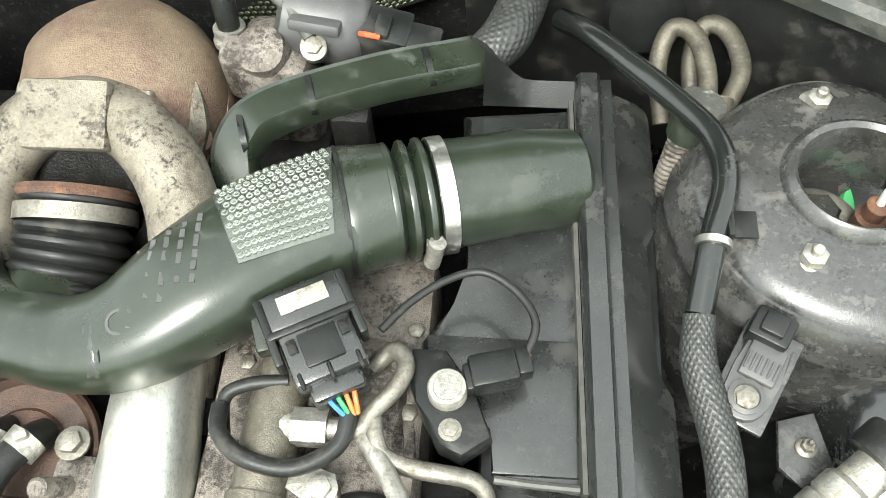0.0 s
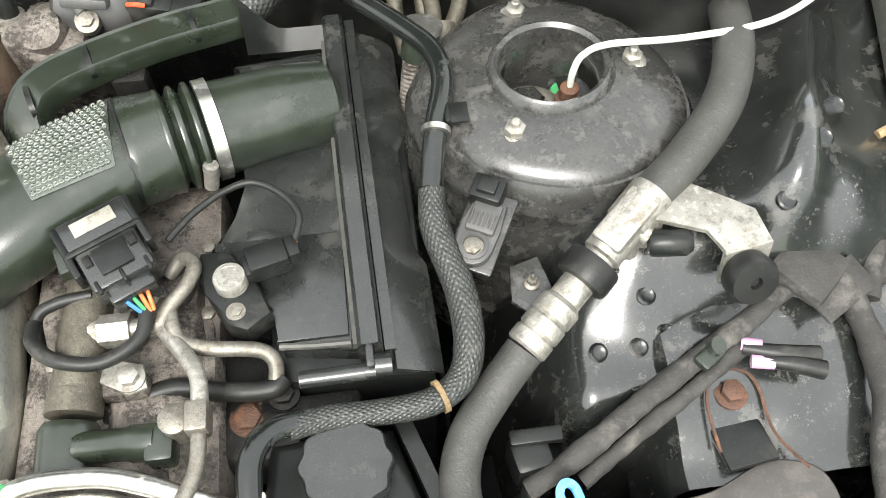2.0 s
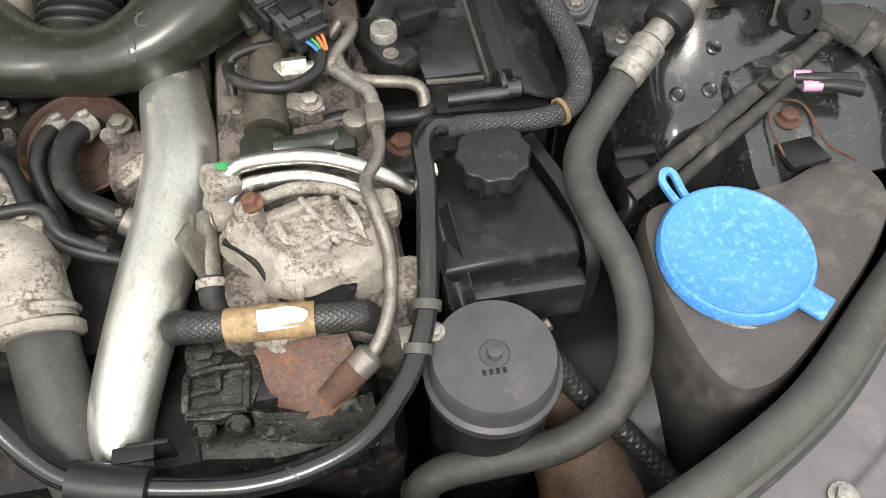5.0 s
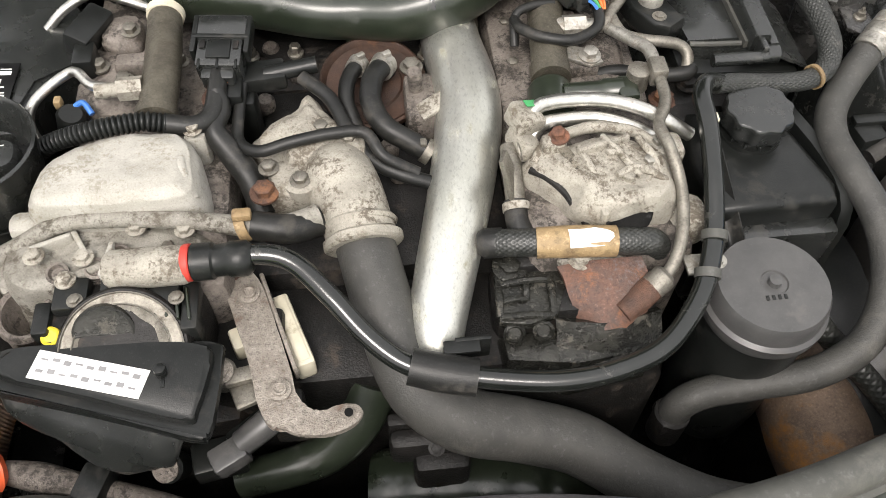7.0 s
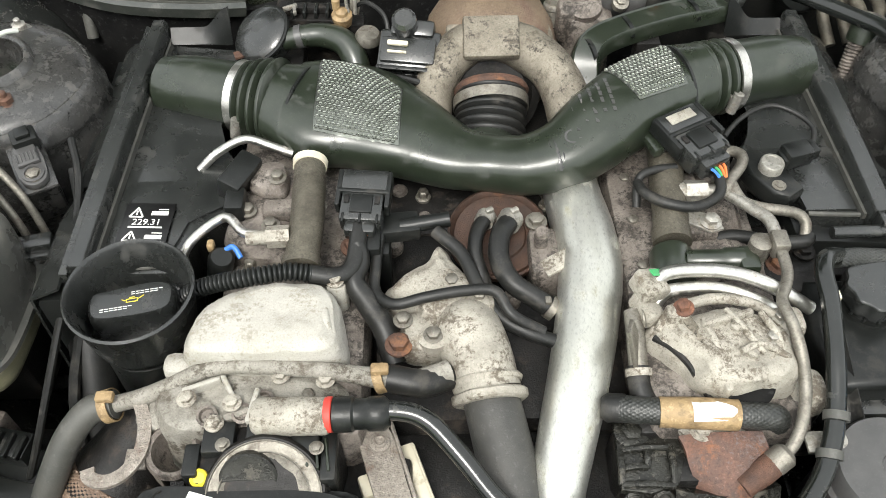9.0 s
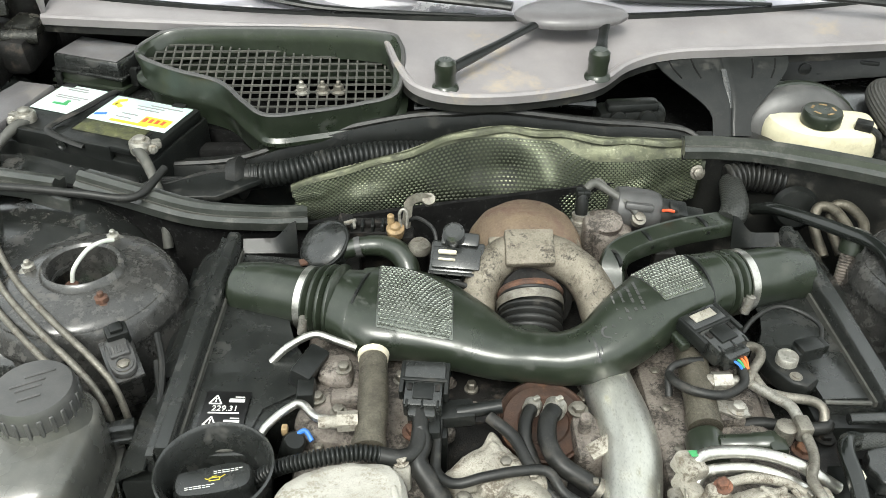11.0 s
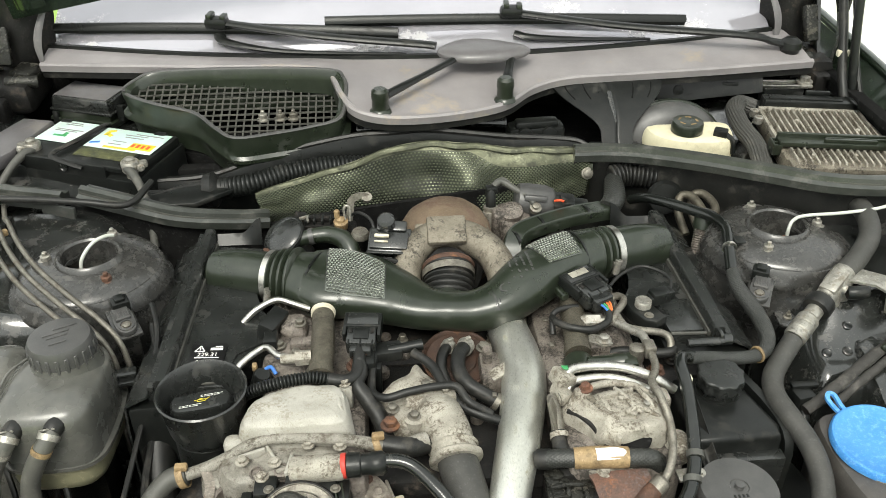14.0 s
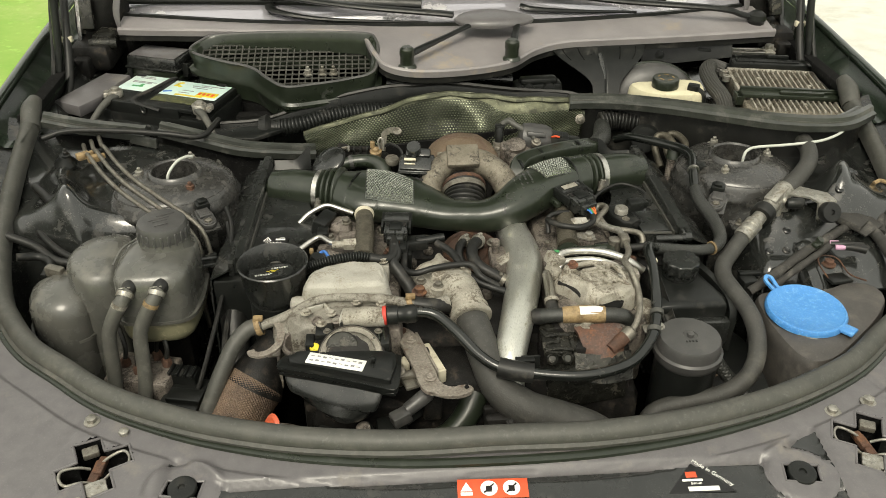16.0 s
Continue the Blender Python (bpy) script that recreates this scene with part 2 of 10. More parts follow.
IVORY = material("ivory_plastic", (0.6, 0.56, 0.44), (0.5, 0.46, 0.35), 0.5, bump=0.05, dirt=(0.3, 0.26, 0.18), dirt_amount=0.16, dirt_scale=30, specks=0)
YELLOW = material("yellow_plastic", (0.7, 0.58, 0.05), (0.58, 0.46, 0.04), 0.45, specks=0)
RED = material("orange_red_plastic", (0.72, 0.12, 0.04), (0.62, 0.1, 0.035), 0.45, dirt=(0.4, 0.1, 0.06), dirt_amount=0.1, specks=0)
REDRING = material("red_rubber_ring", (0.55, 0.05, 0.035), None, 0.5, specks=0)
WIREBLUE = material("blue_wire", (0.05, 0.2, 0.62), None, 0.4, specks=0)
WIREGREEN = material("green_wire", (0.06, 0.35, 0.12), None, 0.4, specks=0)
WIREORANGE = material("orange_wire", (0.72, 0.18, 0.05), None, 0.4, specks=0)
PINK = material("pink_plastic", (0.6, 0.34, 0.5), None, 0.45, specks=0)
LABELBLACK = material("black_label_film", (0.008, 0.008, 0.008), None, 0.3, specks=0.1)
PALEGREEN = material("pale_battery_label", (0.46, 0.64, 0.6), (0.62, 0.72, 0.66), 0.4, scale=14, specks=0)
TAPE = material("brown_paper_tape", (0.33, 0.235, 0.12), (0.2, 0.135, 0.065), 0.6, bump=0.4, dirt=(0.12, 0.08, 0.042), dirt_amount=0.26, dirt_scale=50, pits=0.5)
STICKERRED = material("red_sticker", (0.75, 0.1, 0.035), None, 0.4, specks=0)
PRINTGREY = material("grey_print", (0.25, 0.25, 0.25), None, 0.5, specks=0)
GREYPAINT = material("grey_plastic_cover", (0.105, 0.1, 0.103), (0.13, 0.124, 0.126), 0.36, bump=0.1, bump_scale=900, coat=0.1, dirt=(0.19, 0.175, 0.16), dirt_amount=0.13, dirt_scale=9, specks=0.4)
SCUTTLE = material("weathered_scuttle_plastic", (0.2, 0.187, 0.19), (0.25, 0.234, 0.234), 0.42, bump=0.12, bump_scale=900, scale=10, dirt=(0.34, 0.29, 0.23), dirt_amount=0.12, dirt_scale=6, specks=0.3)
LAWN = material("lawn_grass", (0.2, 0.36, 0.06), (0.27, 0.4, 0.09), 0.9, scale=3, bump=0.5, bump_scale=40, dirt=(0.34, 0.42, 0.14), dirt_amount=0.2, dirt_scale=0.6)
CONCRETE = material("pale_concrete", (0.62, 0.62, 0.56), (0.55, 0.55, 0.49), 0.85, scale=6, bump=0.3, dirt=(0.45, 0.45, 0.38), dirt_amount=0.15, dirt_scale=1.5)
# near-black for real linings, and for shade painted into holes and voids
FELTVOID = material("lining_felt_and_void_black", (0.006, 0.006, 0.006), (0.012, 0.012, 0.0115), 0.9, bump=0.4, spec=0.08)
CAR = material("dark_green_car_paint", (0.012, 0.02, 0.012), (0.014, 0.024, 0.014), 0.25, metal=0.3, bump=0.01, coat=0.7, specks=0)
GLASS = material("heat_reflecting_windscreen", (0.53, 0.52, 0.56), (0.46, 0.45, 0.49), 0.07, metal=0.55, bump=0.0, rough_var=0.03, specks=0, scale=3, dirt=(0.6, 0.59, 0.57), dirt_amount=0.12, dirt_scale=4)
SEALGREY = material("sheeny_grey_rubber", (0.028, 0.031, 0.027), (0.045, 0.048, 0.042), 0.32, bump=0.1, bump_scale=500, coat=0.4, dirt=(0.1, 0.098, 0.088), dirt_amount=0.18, dirt_scale=20, specks=0.4)

# ---- mesh tools: each gives (verts, faces) in world metres ----
V = Vector


def curve_points(pts, step=5, closed=False):
    """Catmull-Rom through the points; each point is a tuple of any length."""
    p = [np.array(q, float) for q in pts]
    n = len(p)
    out = []
    for i in range(n if closed else n - 1):
        if closed:
            a, b, c, d = p[i - 1], p[i], p[(i + 1) % n], p[(i + 2) % n]
        else:
            b, c = p[i], p[i + 1]
            a = p[i - 1] if i else 2 * b - c
            d = p[i + 2] if i + 2 < n else 2 * c - b
        for k in range(step):
            t = k / step
            out.append(0.5 * (2 * b + (c - a) * t + (2 * a - 5 * b + 4 * c - d) * t * t + (3 * b - a - 3 * c + d) * t ** 3))
    if not closed:
        out.append(p[-1])
    return out


def even(pts, gap):
    """The same line with points an even gap apart."""
    p = [np.array(q, float) for q in pts]
    s = [0.0]
    for a, b in zip(p, p[1:]):
        s.append(s[-1] + float(np.linalg.norm((b - a)[:3])))
    k = max(2, int(round(s[-1] / gap)))
    arr = np.array(p)
    return [np.array([np.interp(s[-1] * i / k, s, arr[:, c]) for c in range(arr.shape[1])]) for i in range(k + 1)], s[-1]


def sweep(line, ring, up=None):
    """line: points (x, y, z); ring(i): list of (a, b) offsets, across and up."""
    q = [V(p[:3]) for p in line]
    verts, faces = [], []
    prev = None
    m = 0
    for i, p in enumerate(q):
        d = (q[min(i + 1, len(q) - 1)] - q[max(i - 1, 0)]).normalized()
        if up is not None:
            side = d.cross(V(up)).normalized()
        elif prev is None:
            side = d.cross(V((0, 0, 1)) if abs(d.z) < 0.9 else V((0, 1, 0))).normalized()
        else:
            side = (prev - d * prev.dot(d)).normalized()
        prev = side
        top = side.cross(d).normalized()
        r = ring(i)
        m = len(r)
        verts += [p + side * a + top * b for a, b in r]
    for i in range(len(q) - 1):
        for k in range(m):
            faces.append((i * m + k, i * m + (k + 1) % m, (i + 1) * m + (k + 1) % m, (i + 1) * m + k))
    faces.append(tuple(range(m))[::-1])
    faces.append(tuple((len(q) - 1) * m + k for k in range(m)))
    return verts, faces


def circle(a, b=None, n=14):
    b = a if b is None else b
    return [(a * math.cos(2 * math.pi * k / n), b * math.sin(2 * math.pi * k / n)) for k in range(n)]


def tube(pts, r, n=14, step=6, up=None):
    """r: one radius, or one for each point (a number or an (across, up) pair)."""
    rs = r if isinstance(r, (list, tuple)) else [r] * len(pts)
    rs = [q if isinstance(q, tuple) else (q, q) for q in rs]
    line = curve_points([(*p, *q) for p, q in zip(pts, rs)], step) if len(pts) > 2 else [np.array((*p, *q), float) for p, q in zip(pts, rs)]
    return sweep(line, lambda i: circle(line[i][3], line[i][4], n), up)


def ribbed(pts, r, dr, pitch, n=16, step=8):
    """A corrugated tube."""
    rs = r if isinstance(r, (list, tuple)) else [r] * len(pts)
    line, _ = even(curve_points([(*p, q) for p, q in zip(pts, rs)], step), pitch / 6)
    prof = (0, 0.5, 0.93, 1, 0.93, 0.5)
    return sweep(line, lambda i: circle(line[i][3] + dr * prof[i % 6], None, n))


def strip(pts, prof, step=6, up=(0, 0, 1), closed=False):
    """A profile [(across, up)] swept along a smooth line."""
    line = curve_points(pts, step, closed) if len(pts) > 2 else pts
    return sweep(line, lambda i: prof, up)


def lathe(prof, at=(0, 0, 0), axis=(0, 0, 1), n=28):
    """prof: (radius, height) from one end to the other."""
    q = V((0, 0, 1)).rotation_difference(V(axis).normalized()).to_matrix()
    verts, faces = [], []
    for r, h in prof:
        verts += [V(at) + q @ V((r * math.cos(2 * math.pi * k / n), r * math.sin(2 * math.pi * k / n), h)) for k in range(n)]
    for i in range(len(prof) - 1):
        for k in range(n):
            faces.append((i * n + k, i * n + (k + 1) % n, (i + 1) * n + (k + 1) % n, (i + 1) * n + k))
    faces.append(tuple(range(n))[::-1])
    faces.append(tuple((len(prof) - 1) * n + k for k in range(n)))
    return verts, faces


def from_bm(bm):
    bm.verts.ensure_lookup_table()
    bm.verts.index_update()
    out = [v.co.copy() for v in bm.verts], [tuple(v.index for v in f.verts) for f in bm.faces]
    bm.free()
    return out


def rbox(at, size, bevel=0.003, rot=(0, 0, 0), segments=2, taper=1.0):
    """A box with rounded edges; taper shrinks its top."""
    bm = bmesh.new()
    bmesh.ops.create_cube(bm, size=1)
    for v in bm.verts:
        k = taper if v.co.z > 0 else 1
        v.co = V((v.co.x * size[0] * k, v.co.y * size[1] * k, v.co.z * size[2]))
    bmesh.ops.bevel(bm, geom=list(bm.edges), offset=min(bevel, min(size) * 0.45), segments=segments, affect="EDGES", profile=0.5)
    m = pose(*at, *rot)
    bmesh.ops.transform(bm, matrix=m, verts=bm.verts)
    return from_bm(bm)


def prism(pts, z0, z1, bevel=0.002, place=None, segments=2):
    """A flat outline (x, y) raised from z0 to z1, edges rounded; place: a pose for it."""
    bm = bmesh.new()
    area = sum(a[0] * b[1] - b[0] * a[1] for a, b in zip(pts, list(pts[1:]) + [pts[0]]))
    pts = list(pts) if area > 0 else list(pts)[::-1]
    lo = [bm.verts.new((x, y, z0)) for x, y in pts]
    hi = [bm.verts.new((x, y, z1)) for x, y in pts]
    n = len(pts)
    bm.faces.new(lo[::-1])
    bm.faces.new(hi)
    for k in range(n):
        bm.faces.new((lo[k], lo[(k + 1) % n], hi[(k + 1) % n], hi[k]))
    if bevel:
        bm.edges.ensure_lookup_table()
        rims = [e for e in bm.edges if abs(e.verts[0].co.z - e.verts[1].co.z) < 1e-6]
        bmesh.ops.bevel(bm, geom=rims, offset=bevel, segments=segments, affect="EDGES", profile=0.5)
    if place is not None:
        bmesh.ops.transform(bm, matrix=place, verts=bm.verts)
    return from_bm(bm)


def loft(rings):
    """Rings of equal length, joined and capped."""
    m = len(rings[0])
    verts = [V(p) for r in rings for p in r]
    faces = []
    for i in range(len(rings) - 1):
        for k in range(m):
            faces.append((i * m + k, i * m + (k + 1) % m, (i + 1) * m + (k + 1) % m, (i + 1) * m + k))
    faces.append(tuple(range(m))[::-1])
    faces.append(tuple((len(rings) - 1) * m + k for k in range(m)))
    return verts, faces


def cushion(pts, levels, step=5, shift=(0, 0)):
    """A smooth closed outline lofted through levels (z, scale); scale is about the outline's middle."""
    o = curve_points([(x, y) for x, y in pts], step, True)
    area = sum(a[0] * b[1] - b[0] * a[1] for a, b in zip(o, o[1:] + [o[0]]))
    if area < 0:
        o = o[::-1]
    cx, cy = sum(p[0] for p in o) / len(o), sum(p[1] for p in o) / len(o)
    rings = []
    for i, (z, s) in enumerate(levels):
        f = i / (len(levels) - 1)
        rings.append([(cx + (p[0] - cx) * s + shift[0] * f, cy + (p[1] - cy) * s + shift[1] * f, z) for p in o])
    return loft(rings)


def sheet(f, nu, nv, thick=0.002):
    """A thin skin over f(u, v) with u, v from 0 to 1."""
    verts = [V(f(i / nu, j / nv)) for i in range(nu + 1) for j in range(nv + 1)]
    idx = lambda i, j: i * (nv + 1) + j
    faces = [(idx(i, j), idx(i + 1, j), idx(i + 1, j + 1), idx(i, j + 1)) for i in range(nu) for j in range(nv)]
    if thick:
        n = len(verts)
        low = []
        for i in range(nu + 1):
            for j in range(nv + 1):
                du = verts[idx(min(i + 1, nu), j)] - verts[idx(max(i - 1, 0), j)]
                dv = verts[idx(i, min(j + 1, nv))] - verts[idx(i, max(j - 1, 0))]
                low.append(verts[idx(i, j)] - du.cross(dv).normalized() * thick)
        verts += low
        faces += [tuple(n + k for k in q[::-1]) for q in faces]
        rim = [idx(i, 0) for i in range(nu + 1)] + [idx(nu, j) for j in range(1, nv + 1)] + [idx(i, nv) for i in range(nu - 1, -1, -1)] + [idx(0, j) for j in range(nv - 1, 0, -1)]
        for a, b in zip(rim, rim[1:] + rim[:1]):
            faces.append((b, a, a + n, b + n))
    return verts, faces


def joined(*ms):
    verts, faces = [], []
    for v, f in ms:
        k = len(verts)
        verts += v
        faces += [tuple(i + k for i in q) for q in f]
    return verts, faces


def lumpy(m, amp, scale):
    """Uneven casting skin."""
    return [v + noise.noise_vector(v * scale) * amp for v in m[0]], m[1]


def casting(pts, levels, amp=0.0025, fine=0.0009, step=9, sub_levels=6):
    """A cushion with a dense, uneven cast skin."""
    fl = []
    for (z0, k0), (z1, k1) in zip(levels, levels[1:]):
        fl += [(z0 + (z1 - z0) * j / sub_levels, k0 + (k1 - k0) * j / sub_levels) for j in range(sub_levels)]
    fl.append(levels[-1])
    k = levels[-1][1]
    fl += [(levels[-1][0] + 0.0002 * j, k * (1 - j / 6)) for j in range(1, 6)]
    m = cushion(pts, fl, step)
    out = []
    for v in m[0]:
        a = noise.turbulence_vector(v * 26, 3, False) * amp
        b = noise.noise_vector(v * 170) * fine
        out.append(v + a + b)
    return out, m[1]


def braided(pts, r, strands=9, pitch=0.011, depth=0.0007, n=54):
    """A sleeve of crossing strands; r is one radius or one for each point."""
    rs = r if isinstance(r, (list, tuple)) else [r] * len(pts)
    ln, _ = even(curve_points([(*p, q) for p, q in zip(pts, rs)], 8), pitch / 9)

    def ring(i):
        out = []
        for k in range(n):
            a, p = 2 * math.pi * k / n, i / 9 * 2 * math.pi
            w = max(math.sin(strands * a + p), math.sin(strands * a - p))
            q = ln[i][3] + depth * w
            out.append((q * math.cos(a), q * math.sin(a)))
        return out
    return sweep(ln, ring)


def mirrored(m):
    return [V((-v.x, v.y, v.z)) for v in m[0]], [f[::-1] for f in m[1]]


def turned(m, mat):
    return [mat @ v for v in m[0]], m[1]


def text_mesh(words, size, place):
    """Flat lettering, 0.2 mm thick, from the built-in font."""
    c = bpy.data.curves.new("lettering", "FONT")
    c.body, c.size, c.extrude, c.align_x, c.align_y = words, size, 0.0002, "CENTER", "CENTER"
    ob = bpy.data.objects.new("lettering", c)
    scene.collection.objects.link(ob)
    me = bpy.data.meshes.new_from_object(ob.evaluated_get(bpy.context.evaluated_depsgraph_get()))
    out = [place @ v.co for v in me.vertices], [tuple(p.vertices) for p in me.polygons]
    bpy.data.objects.remove(ob)
    bpy.data.curves.remove(c)
    bpy.data.meshes.remove(me)
    return out


# ---- things and parts ----
BASE = {}


def mesh_of(name, m, mat, base, smooth=40):
    me = bpy.data.meshes.new(name)
    me.from_pydata([tuple(v - base) for v in m[0]], [], m[1])
    me.materials.append(mat)
    me.polygons.foreach_set("use_smooth", [True] * len(me.polygons))
    me.set_sharp_from_angle(angle=radians(smooth))
    me.update()
    return me


def thing(name, at, label, category, group="", kind=""):
    ob = new(name)
    ob.location = at
    BASE[ob] = V(at)
    return tagged(ob, label, category, group, kind)


def part(name, m, mat, parent, label="", smooth=40):
    base = BASE[parent]
    ob = new(name, mesh_of(name, m, mat, base, smooth))
    ob.parent = parent
    BASE[ob] = base
    return tagged(ob, label)


def single(name, m, mat, label, category, group="", kind="", smooth=40):
    lo = [min(v[k] for v in m[0]) for k in range(3)]
    hi = [max(v[k] for v in m[0]) for k in range(3)]
    base = V(((lo[0] + hi[0]) / 2, (lo[1] + hi[1]) / 2, lo[2]))
    ob = new(name, mesh_of(name, m, mat, base, smooth))
    ob.location = base
    BASE[ob] = base
    return tagged(ob, label, category, group, kind)


def pieces(name, ms, mat, parent, label=""):
    """Each mesh as a part of its own."""
    for m in ms:
        part(name, m, mat, parent, label)


def nut(at, r=0.007, h=0.007, axis=(0, 0, 1)):
    """A flanged hexagon nut with a stud."""
    fl = lathe([(r * 1.5, 0), (r * 1.5, h * 0.22), (r * 1.05, h * 0.4)], at, axis, 18)
    hx = lathe([(r, h * 0.3), (r, h * 0.95), (r * 0.8, h * 1.05)], at, axis, 6)
    st = lathe([(r * 0.45, h * 0.9), (r * 0.45, h * 1.5), (r * 0.3, h * 1.6)], at, axis, 10)
    return joined(fl, hx, st)


def bolt(at, r=0.006, h=0.005, axis=(0, 0, 1)):
    """A hexagon bolt head on a washer."""
    return joined(lathe([(r * 1.45, 0), (r * 1.45, h * 0.25), (r * 1.1, h * 0.35)], at, axis, 16), lathe([(r, h * 0.2), (r, h), (r * 0.75, h * 1.12)], at, axis, 6))


def band(at, axis, r, w, t=0.0012, n=36):
    """A hose clamp's band."""
    return lathe([(r, -w / 2), (r + t, -w / 2), (r + t, w / 2), (r, w / 2), (r, -w / 2)], at, axis, n)

# ---- the setting ----
pavement = single("pavement", rbox((6.3, 3, 0.01), (10, 60, 0.03), 0.004), CONCRETE, "pale concrete drive beside the lawn", "pavement", kind="structure")
ground = single("ground", ([V((-400, -400, 0)), V((400, -400, 0)), V((400, 400, 0)), V((-400, 400, 0))], [(0, 1, 2, 3)]), LAWN,
                "bright green lawn under an overcast sky", "ground", kind="structure")


def smooth(x):
    x = min(1.0, max(0.0, x))
    return x * x * (3 - 2 * x)


# the line of the rubber seal round the bay, right half from the nose to the rear
HALF_SEAL = [(0, -0.311, 0.89), (0.13, -0.312, 0.89), (0.25, -0.300, 0.89), (0.345, -0.279, 0.889), (0.442, -0.246, 0.887), (0.556, -0.189, 0.885), (0.645, -0.118, 0.883),
             (0.715, -0.058, 0.881), (0.765, 0.005, 0.886), (0.805, 0.075, 0.895), (0.842, 0.2, 0.922), (0.868, 0.38, 0.965), (0.886, 0.56, 1.0)]
SEAL = [(-x, y, z) for x, y, z in HALF_SEAL[:0:-1]] + HALF_SEAL

car = thing("car", (0, 0.3, 0), "dark green car standing with its engine bay open", "car")


def inner_wing(s):
    front = -0.06 if s > 0 else 0.09

    def f(u, v):
        x, y = 0.40 + 0.50 * u, -0.36 + 1.3 * v
        z = 0.50 + 0.38 * smooth((x - 0.40) / 0.15) * smooth((y - front) / 0.16)
        z += 0.055 * smooth((x - 0.5) / 0.1) * smooth((y - 0.11) / 0.1)
        z += 0.04 * math.exp(-((x - 0.735) / 0.06) ** 2 - ((y - 0.245) / 0.085) ** 2)
        edge = 0.84 + 0.14 * smooth((y - 0.05) / 0.5)
        z += (edge - z) * smooth((x - 0.82) / 0.07)
        px, py = 0.70 + 0.09 * smooth((y - 0.16) / 0.26), y
        z += 0.026 * math.exp(-((x - px) / 0.024) ** 2) * smooth((y - 0.15) / 0.06) * smooth((0.46 - y) / 0.06)
        z += 0.004 * math.sin(38 * y) * smooth((x - 0.6) / 0.1) * smooth((0.8 - x) / 0.1)
        return (s * x, y, z)
    m = sheet(f, 110, 160, 0)
    return m if s > 0 else (m[0], [q[::-1] for q in m[1]])


WING_POINTS = inner_wing(1)[0]
part("inner_wing", inner_wing(1), WINGDUST, car, "dusty black painted inner wing")
part("inner_wing", inner_wing(-1), WINGDUST, car, "dusty black painted inner wing")


def tower(s):
    o = curve_points([(0.435, 0.345), (0.475, 0.415), (0.545, 0.447), (0.625, 0.412), (0.668, 0.335), (0.655, 0.262), (0.575, 0.222), (0.475, 0.255)], 10, True)
    c = (0.552, 0.34)
    rings = []
    for z, k in ((0.70, 1.12), (0.88, 1.10), (0.895, 1.07), (0.912, 1.03), (0.922, 1.005), (0.926, 1.02), (0.932, 1.022), (0.936, 1.0), (0.948, 0.975), (0.955, 0.94), (0.9575, 0.925), (0.9575, 0.905), (0.962, 0.88), (0.966, 0.8), (0.970, 0.7), (0.973, 0.58)):
        rings.append([(c[0] + (p[0] - c[0]) * k, c[1] + (p[1] - c[1]) * k, z) for p in o])
    for r, z in ((0.053, 0.974), (0.05, 0.981), (0.0465, 0.983), (0.043, 0.98), (0.042, 0.965), (0.042, 0.915), (0.01, 0.915)):
        ring = []
        for p in o:
            a = math.atan2(p[1] - c[1], p[0] - c[0])
            ring.append((c[0] + r * math.cos(a), c[1] + r * 0.92 * math.sin(a), z))
        rings.append(ring)
    m = loft(rings)
    return m if s > 0 else mirrored(m)


for s in (1, -1):
    t = part("strut_tower", tower(s), PAINTDIRTY, car, "black strut tower with a round opening")
    for x, y, z in ((0.534, 0.408, 0.966), (0.513, 0.282, 0.966), (0.62, 0.343, 0.968)):
        part("nut", nut((s * x, y, z), 0.0085, 0.0115), ZINC if not (s < 0 and y < 0.3) else RUST, t, "zinc-plated flange nut" if not (s < 0 and y < 0.3) else "rusty nut")
    # added dark liner, so the tower's inside looks shaded
    part("well_lining", (lambda m: (m[0], m[1][:-2]))(lathe([(0.0405, 0.952), (0.041, 0.93), (0.041, 0.918), (0.028, 0.9165)], (s * 0.552, 0.34, 0), n=36)), DARK, t, "added dark liner for the shade in the opening")
    part("damper_washer", lathe([(0.031, 0.917), (0.031, 0.922), (0.028, 0.9245), (0.02, 0.925)], (s * 0.54, 0.338, 0), n=30), OLDSTEEL, t, "dull steel washer")
    part("damper_bolt", joined(lathe([(0.0175, 0.924), (0.0175, 0.929), (0.0155, 0.93)], (s * 0.536, 0.338, 0), n=28), lathe([(0.0145, 0.929), (0.0145, 0.941), (0.012, 0.9435), (0.0, 0.944)], (s * 0.536, 0.338, 0), n=6)), OILY, t, "dark hexagon damper bolt")
    part("valve_stub", lathe([(0.011, 0.92), (0.011, 0.942), (0.008, 0.944), (0.008, 0.955), (0.005, 0.957)], (s * 0.569, 0.334, 0), n=14), RUST, t, "corroded brass stub")

for x, y in ((0.60, 0.16), (0.615, 0.135), (0.59, 0.13), (0.66, 0.13), (0.7, 0.19), (0.735, 0.235), (0.78, 0.29), (0.665, 0.262), (0.56, 0.13)):
    p = min(WING_POINTS, key=lambda q: (q.x - x) ** 2 + (q.y - y) ** 2)
    part("blanking_plug", lathe([(0.0075, -0.003), (0.0078, 0.001), (0.006, 0.0022), (0.0045, 0.0012), (0.0, 0.0012)], tuple(p), (0.1, -0.35, 1), 18), PAINT, car, "small round blanking plug")

